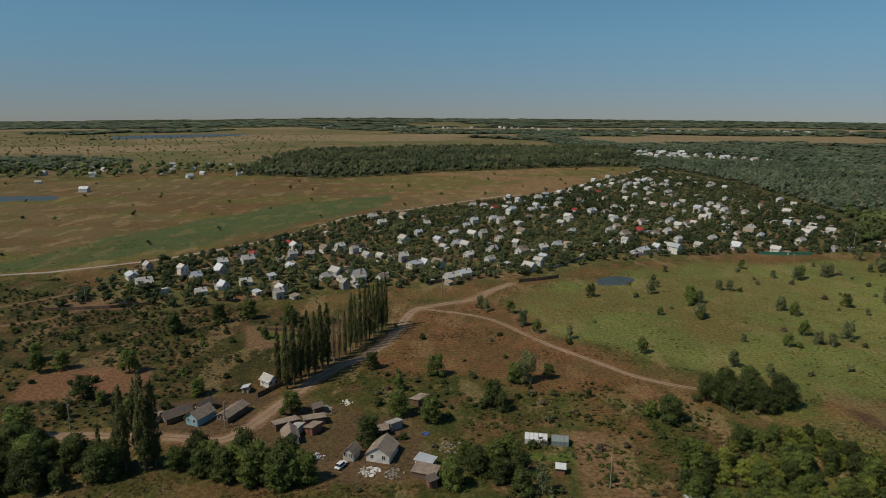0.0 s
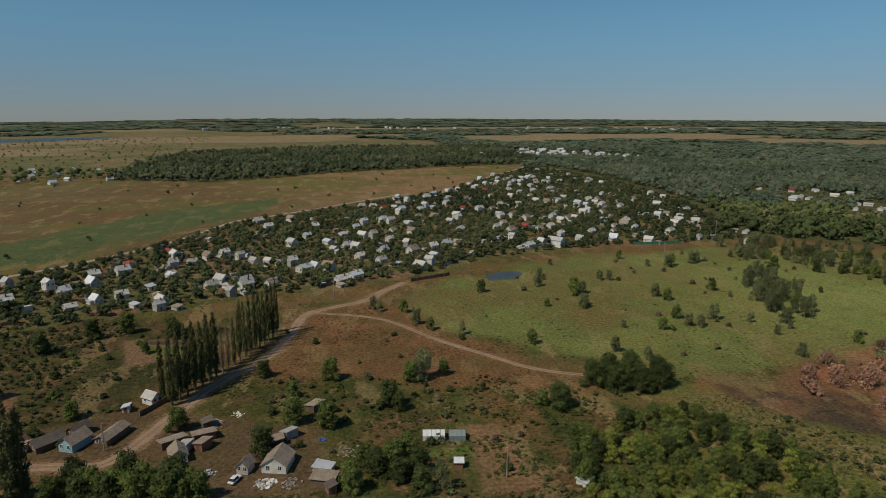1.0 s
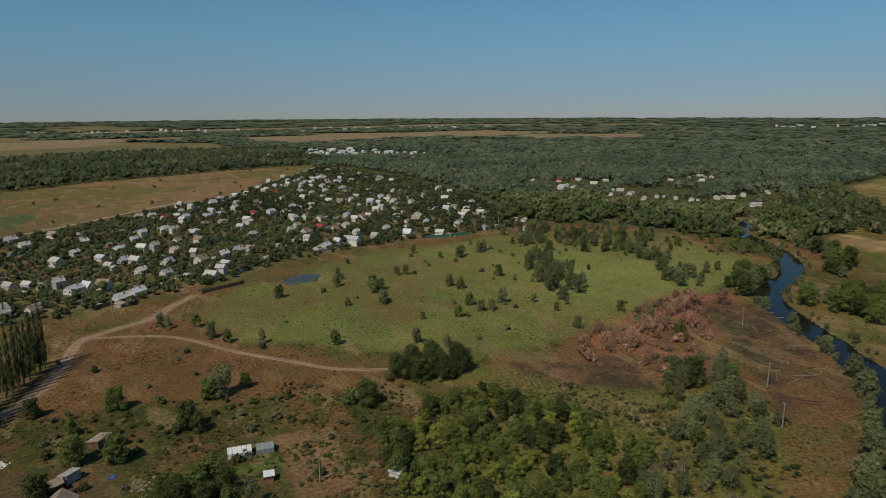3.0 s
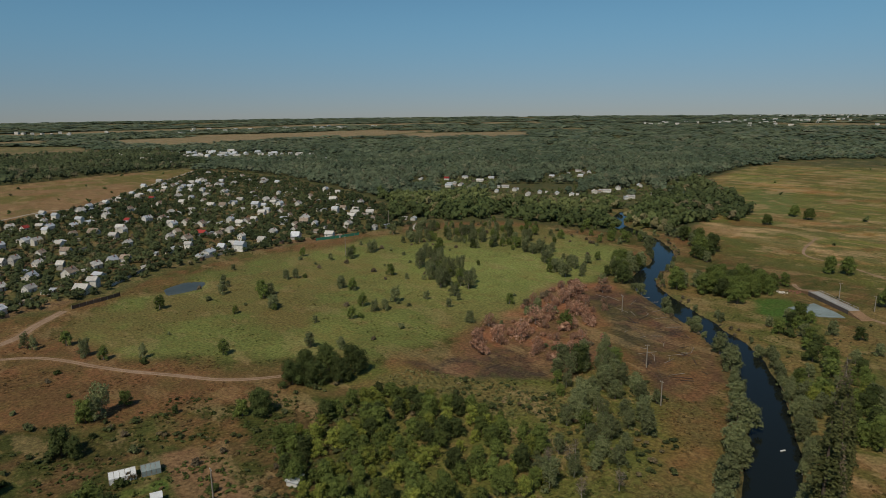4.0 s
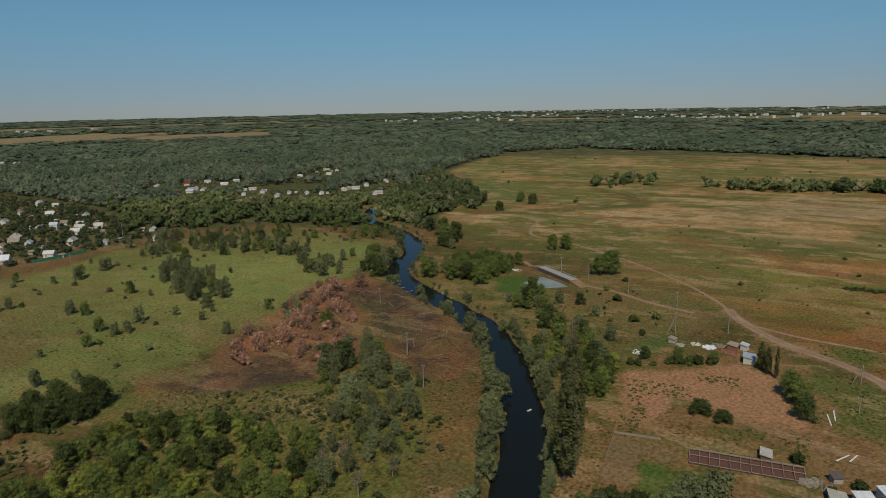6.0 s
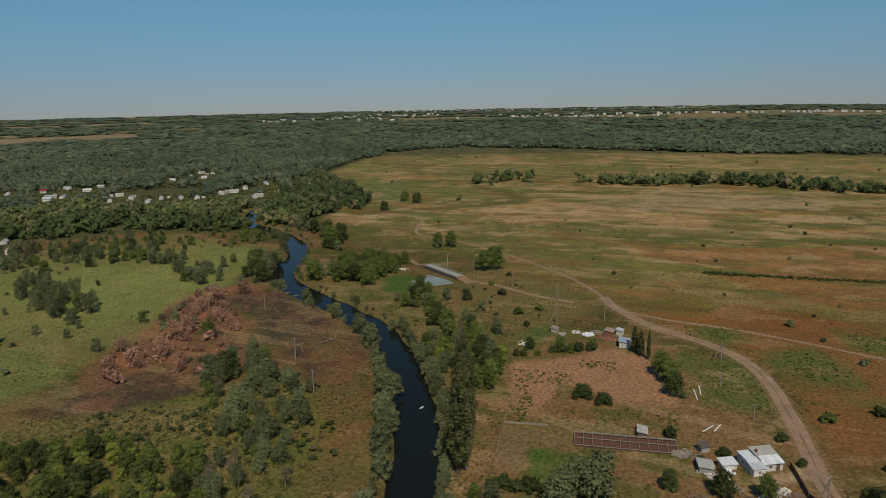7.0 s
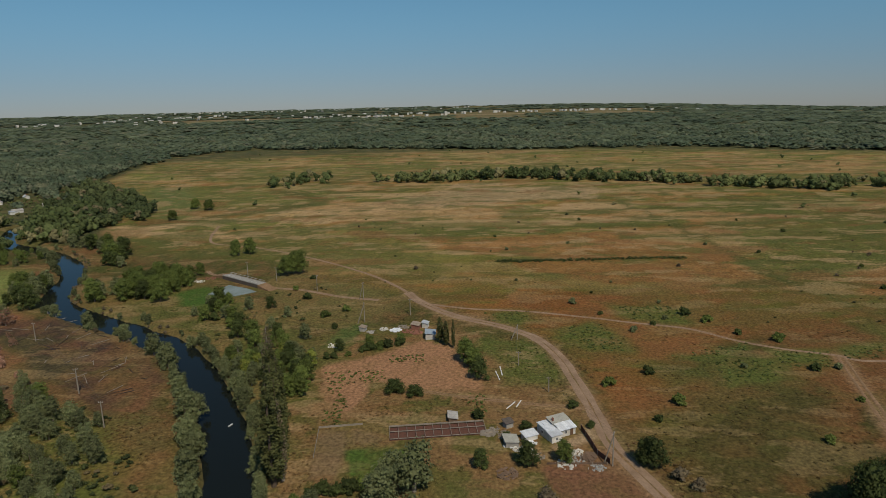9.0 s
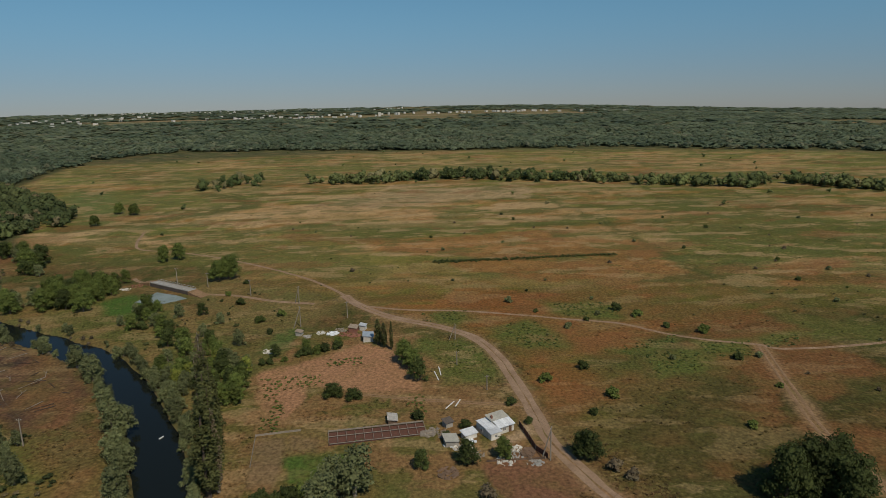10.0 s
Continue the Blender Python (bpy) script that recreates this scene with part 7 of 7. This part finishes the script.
def bridge():
    root = tagged(new("bridge"), "low concrete road bridge with a dark panel for shade below the deck", "bridge")
    d = Vector((17.0, 24.0, 0)).normalized()
    turn = math.degrees(math.atan2(d.y, d.x)) - 90
    part("deck", box(bmesh.new(), -2.3, -15, 0.55, 2.3, 15, 0.95, 0.04), M["grey_block"], root)
    part("abutment", box(bmesh.new(), -1.9, -15, -1.5, 1.9, -12.5, 0.56), M["grey_block"], root)
    part("abutment", box(bmesh.new(), -1.9, 12.5, -1.5, 1.9, 15, 0.56), M["grey_block"], root)
    for y in (-7.5, 0, 7.5):
        part("pier", box(bmesh.new(), -1.7, y - 0.25, -1.5, 1.7, y + 0.25, 0.56), M["grey_block"], root)
    # dark sheet over the openings stands in for the shade under the deck
    part("side_beam", box(bmesh.new(), -2.42, -14.9, -1.4, -2.29, 14.9, 0.9), M["tar_roof"], root)
    for s in (-2.2, 2.2):
        part("kerb", box(bmesh.new(), s - 0.12, -15, 0.94, s + 0.12, 15, 1.2), M["concrete"], root)
        for k in range(9):
            part("railing_post", box(bmesh.new(), s - 0.05, -14.5 + k * 3.6 - 0.05, 1.19, s + 0.05, -14.5 + k * 3.6 + 0.05, 1.9), M["concrete"], root)
        part("railing", box(bmesh.new(), s - 0.04, -14.6, 1.86, s + 0.04, 14.6, 1.94), M["silver"], root)
    for s in (-1, 1):
        bm = bmesh.new()
        prof = [(15.0 * s, -1.2), (15.0 * s, 0.93), (24.0 * s, -0.6), (24.0 * s, -1.2)]
        ends = [[bm.verts.new((x, y, z)) for y, z in prof] for x in (-2.6, 2.6)]
        bm.faces.new(ends[0])
        bm.faces.new(ends[1])
        for k in range(4):
            bm.faces.new((ends[0][k], ends[1][k], ends[1][(k + 1) % 4], ends[0][(k + 1) % 4]))
        bmesh.ops.recalc_face_normals(bm, faces=bm.faces)
        part("ramp", bm, M["track"], root, "earth ramp up to the deck")
    place(root, 263.5, 103.8, turn, 0.85, 0.75)


bridge()
slab("apron_slab", [(246, 112), (259, 108.5), (254, 99), (249.5, 93.5), (243.5, 100)], -0.8, ground_at(250, 102) + 0.22, M["apron"], "pale blue-grey concrete slope beside the bridge", "slab")


# ---- odds and ends lying about ----
def heap(name, x, y, spread, count, material, label, category, low=0.06, high=0.22):
    """A heap of lumps: boards, rubble or sacks."""
    g = random.Random(int(x * 7 + y))
    bm = bmesh.new()
    for k in range(count * 2):
        a, r = g.uniform(0, 6.28), spread * g.random() ** 0.7
        w, l, h = g.uniform(low, high), g.uniform(low, high) * 1.9, g.uniform(0.05, 0.2)
        m = Matrix.Translation((r * math.cos(a), r * math.sin(a), h * 0.4)) @ Euler((g.uniform(-0.4, 0.4), g.uniform(-0.4, 0.4), a)).to_matrix().to_4x4()
        box(bm, -w, -l, -h, w, l, h, m=m)
    me = bpy.data.meshes.new(name)
    bm.to_mesh(me)
    bm.free()
    me.materials.append(material)
    return place(tagged(new(name, me), label, category, kind="stuff"), x, y, g.uniform(0, 360))


for x, y, s, n, mat, words in ((207, 35, 1.8, 16, "whitewash", "white heap of bags and scrap"), (209, 29, 2.2, 22, "pole_wood", "heap of grey boards and scrap"),
                               (204, 39, 1.6, 14, "grey_block", "heap of grey rubble"), (205, 27, 2.0, 18, "brick", "heap of broken brick"),
                               (131, -6, 1.4, 16, "pale_brick", "heap of pale scrap beside a shed"), (128, -10, 1.6, 14, "pole_wood", "stack of old boards"),
                               (127, -18, 1.8, 18, "concrete", "heap of concrete rubble"), (139, -1, 1.6, 14, "pole_wood", "scrap wood by the garden"),
                               (-27, 133, 1.6, 12, "zinc", "heap of pale metal scrap in the yard"), (-10, 126, 2.2, 18, "pole_wood", "firewood heap by the farmhouse"),
                               (-16, 127, 1.8, 14, "concrete", "heap of sandy rubble"), (-29, 155, 2.4, 20, "brown_board", "collapsed boards of a ruined shed"),
                               (-25, 160, 1.6, 12, "whitewash", "scattered white scrap in weeds"), (2, 137, 3.0, 16, "pole_wood", "garden rubbish among weeds"),
                               (-40, 160, 1.6, 14, "brown_board", "heap of dark boards"), (270, 121, 2.6, 20, "brick", "reddish rubble by the bridge"),
                               (265, 124, 2.2, 16, "pale_brick", "pale rubble by the bridge"), (192, 49, 2.2, 14, "pale_brick", "pale garden frames and scrap")):
    heap("scrap_heap", x, y, s, n, M[mat], words, "heap")
heap("tarpaulin", -4, 143.5, 0.8, 6, M["blue_tarp"], "crumpled blue tarpaulin in weeds", "tarpaulin")
for x, y, l, turn in ((152, -5, 4.5, 60), (153, -7, 4.0, 70), (170, -2, 6, 100), (173, -3, 6, 95)):
    ob = new("plank", bpy.data.meshes.new("plank"))
    bm = box(bmesh.new(), -0.15, -l / 2, 0.0, 0.15, l / 2, 0.14, 0.02)
    bm.to_mesh(ob.data)
    bm.free()
    ob.data.materials.append(M["window_frame"])
    place(tagged(ob, "pale plank lying in the grass", "plank", "loose planks"), x, y, turn)


def logs():
    """Fallen charred trunks on the burnt ground."""
    g = random.Random(5)
    for k, (x, y) in enumerate(scatter(BURNT_B, 5.0, 0.55, 51, 2)):
        l = g.uniform(2.0, 7.0)
        a = g.uniform(0, 3.14)
        bm = rod(bmesh.new(), (-l / 2, 0, 0.12), (l / 2, 0, 0.3), 0.11, 0.05, 6)
        rod(bm, (l * 0.1, 0, 0.2), (l * 0.3, 0.9, 0.7), 0.06, 0.02, 5)
        me = bpy.data.meshes.new("fallen_log")
        bm.to_mesh(me)
        bm.free()
        me.materials.append(M["pale_bark" if g.random() < 0.5 else "charred"])
        place(tagged(new("fallen_log", me), "fallen branch lying on burnt ground", "log", "fallen logs"), x, y, math.degrees(a))


logs()


def fence(points, height, material, label):
    """Board fence: posts and panels between them."""
    root = tagged(new("fence"), label, "fence", "garden fences")
    for (ax, ay), (bx, by) in zip(points, points[1:]):
        q = math.hypot(bx - ax, by - ay)
        n = max(1, round(q / 3.0))
        turn = math.degrees(math.atan2(by - ay, bx - ax))
        for k in range(n):
            x, y = ax + (bx - ax) * (k + 0.5) / n, ay + (by - ay) * (k + 0.5) / n
            m = pose(x, y, ground_at(x, y), 0, 0, turn)
            part("panel", box(bmesh.new(), -q / n / 2 + 0.05, -0.03, -0.15, q / n / 2 - 0.05, 0.03, height, m=m), M[material], root)
            part("post", box(bmesh.new(), -q / n / 2 - 0.06, -0.07, -0.4, -q / n / 2 + 0.06, 0.07, height + 0.12, m=m), M["pole_wood"], root)


for pts, h, mat, words in (([(33, 281), (44, 286), (52, 290)], 1.5, "brown_board", "dark board fence at the village edge"),
                           ([(-6, 278), (4, 285), (13, 284)], 1.5, "brown_board", "brown board fence round a garden"),
                           ([(52, 308), (64, 322), (76, 336)], 1.4, "grey_block", "grey slab fence along the village edge"),
                           ([(-49, 163), (-45, 170), (-42, 175)], 1.3, "brown_board", "dark fence beside the farm road"),
                           ([(-60, 216), (-46, 213), (-38, 211)], 1.1, "brown_board", "weathered fence along a vegetable plot"),
                           ([(-150, 236), (-126, 240), (-112, 246)], 1.2, "brown_board", "long dark fence along a lane"),
                           ([(168, 345), (180, 344), (196, 344)], 1.6, "green_roof", "green painted fence at the village edge"),
                           ([(100, 338), (118, 344), (134, 350)], 1.4, "grey_block", "grey fence of the gardens"),
                           ([(126, 38), (139, 40), (141, 30)], 0.5, "pole_wood", "low plank edging of a vegetable bed"),
                           ([(140.0, -20.6), (134.0, -21.8), (129.0, -22.6), (125.6, -24.6)], 1.2, "rust", "rusty dark fence round the homestead yard"),
                           ([(125.4, -24.0), (125.2, -18.0), (125.0, -11.5)], 0.45, "brown_board", "broken low board fence of the yard")):
    fence(pts, h, mat, words)


def boat():
    bm = box(bmesh.new(), -0.55, -1.3, -0.12, 0.55, 1.3, 0.32, 0.1)
    for v in bm.verts:
        if abs(v.co.y) > 1.0:
            v.co.x *= 0.55
    me = bpy.data.meshes.new("rowing_boat")
    bm.to_mesh(me)
    bm.free()
    me.materials.append(M["film"])
    ob = tagged(new("rowing_boat", me), "small white rowing boat on the river", "boat")
    ob.matrix_basis = pose(142.1, 62.6, -1.2, 0, 0, 70) @ Matrix.Diagonal((0.55, 0.55, 0.55, 1))


boat()

# scrap and firewood about the yard
heap("scrap_heap", 132.6, -4.3, 1.6, 16, M["zinc"], "heap of scrap metal sheets beside an outbuilding", "scrap")
heap("rubble_heap", 123.7, -21.7, 1.8, 18, M["concrete"], "scattered pale rubble beside the yard fence", "rubble")
heap("board_heap", 121.2, -3.2, 2.2, 20, M["brown_board"], "untidy heap of old boards on bare ground", "boards", 0.08, 0.5)
heap("board_heap", 137.0, -2.9, 1.6, 14, M["old_slate"], "heap of broken roofing sheets by the hotbed", "boards", 0.1, 0.45)
heap("scrap_heap", 133.4, -8.8, 1.3, 12, M["white_sheet"], "heap of white plastic sheets beside a shed", "scrap", 0.08, 0.35)
heap("scrap_heap", 130.2, -8.2, 1.1, 10, M["whitewash"], "white rubbish scattered in the yard", "scrap", 0.06, 0.3)
heap("scrap_heap", 129.6, -18.6, 1.4, 12, M["whitewash"], "pale broken blocks in the yard", "scrap", 0.06, 0.2)
heap("board_heap", 128.0, -20.6, 1.6, 14, M["brown_board"], "old boards leaning at the yard fence", "boards", 0.08, 0.6)
heap("rubble_heap", 125.0, -15.4, 2.2, 16, M["pale_brick"], "line of pale rubble at the edge of the yard", "rubble", 0.06, 0.3)
heap("scrap_heap", 137.6, 0.4, 1.5, 14, M["pole_wood"], "tangle of grey timber by the hotbed", "scrap", 0.08, 0.6)
heap("scrap_heap", 206.0, 31.0, 2.0, 16, M["white_sheet"], "white sheeting piled in the junk yard", "scrap", 0.1, 0.6)
heap("scrap_heap", 203.5, 24.0, 2.0, 16, M["brick"], "broken red bricks in the junk yard", "scrap", 0.08, 0.4)
heap("scrap_heap", -32.0, 146.4, 2.2, 16, M["old_slate"], "broken roofing sheets between the farm sheds", "scrap", 0.1, 0.6)
heap("scrap_heap", -15.0, 126.6, 2.0, 16, M["pale_brick"], "sandy building stones by the farmhouse", "scrap", 0.08, 0.35)
heap("board_heap", -30.5, 156.0, 2.2, 18, M["pole_wood"], "grey timber of a fallen barn", "boards", 0.08, 0.9)
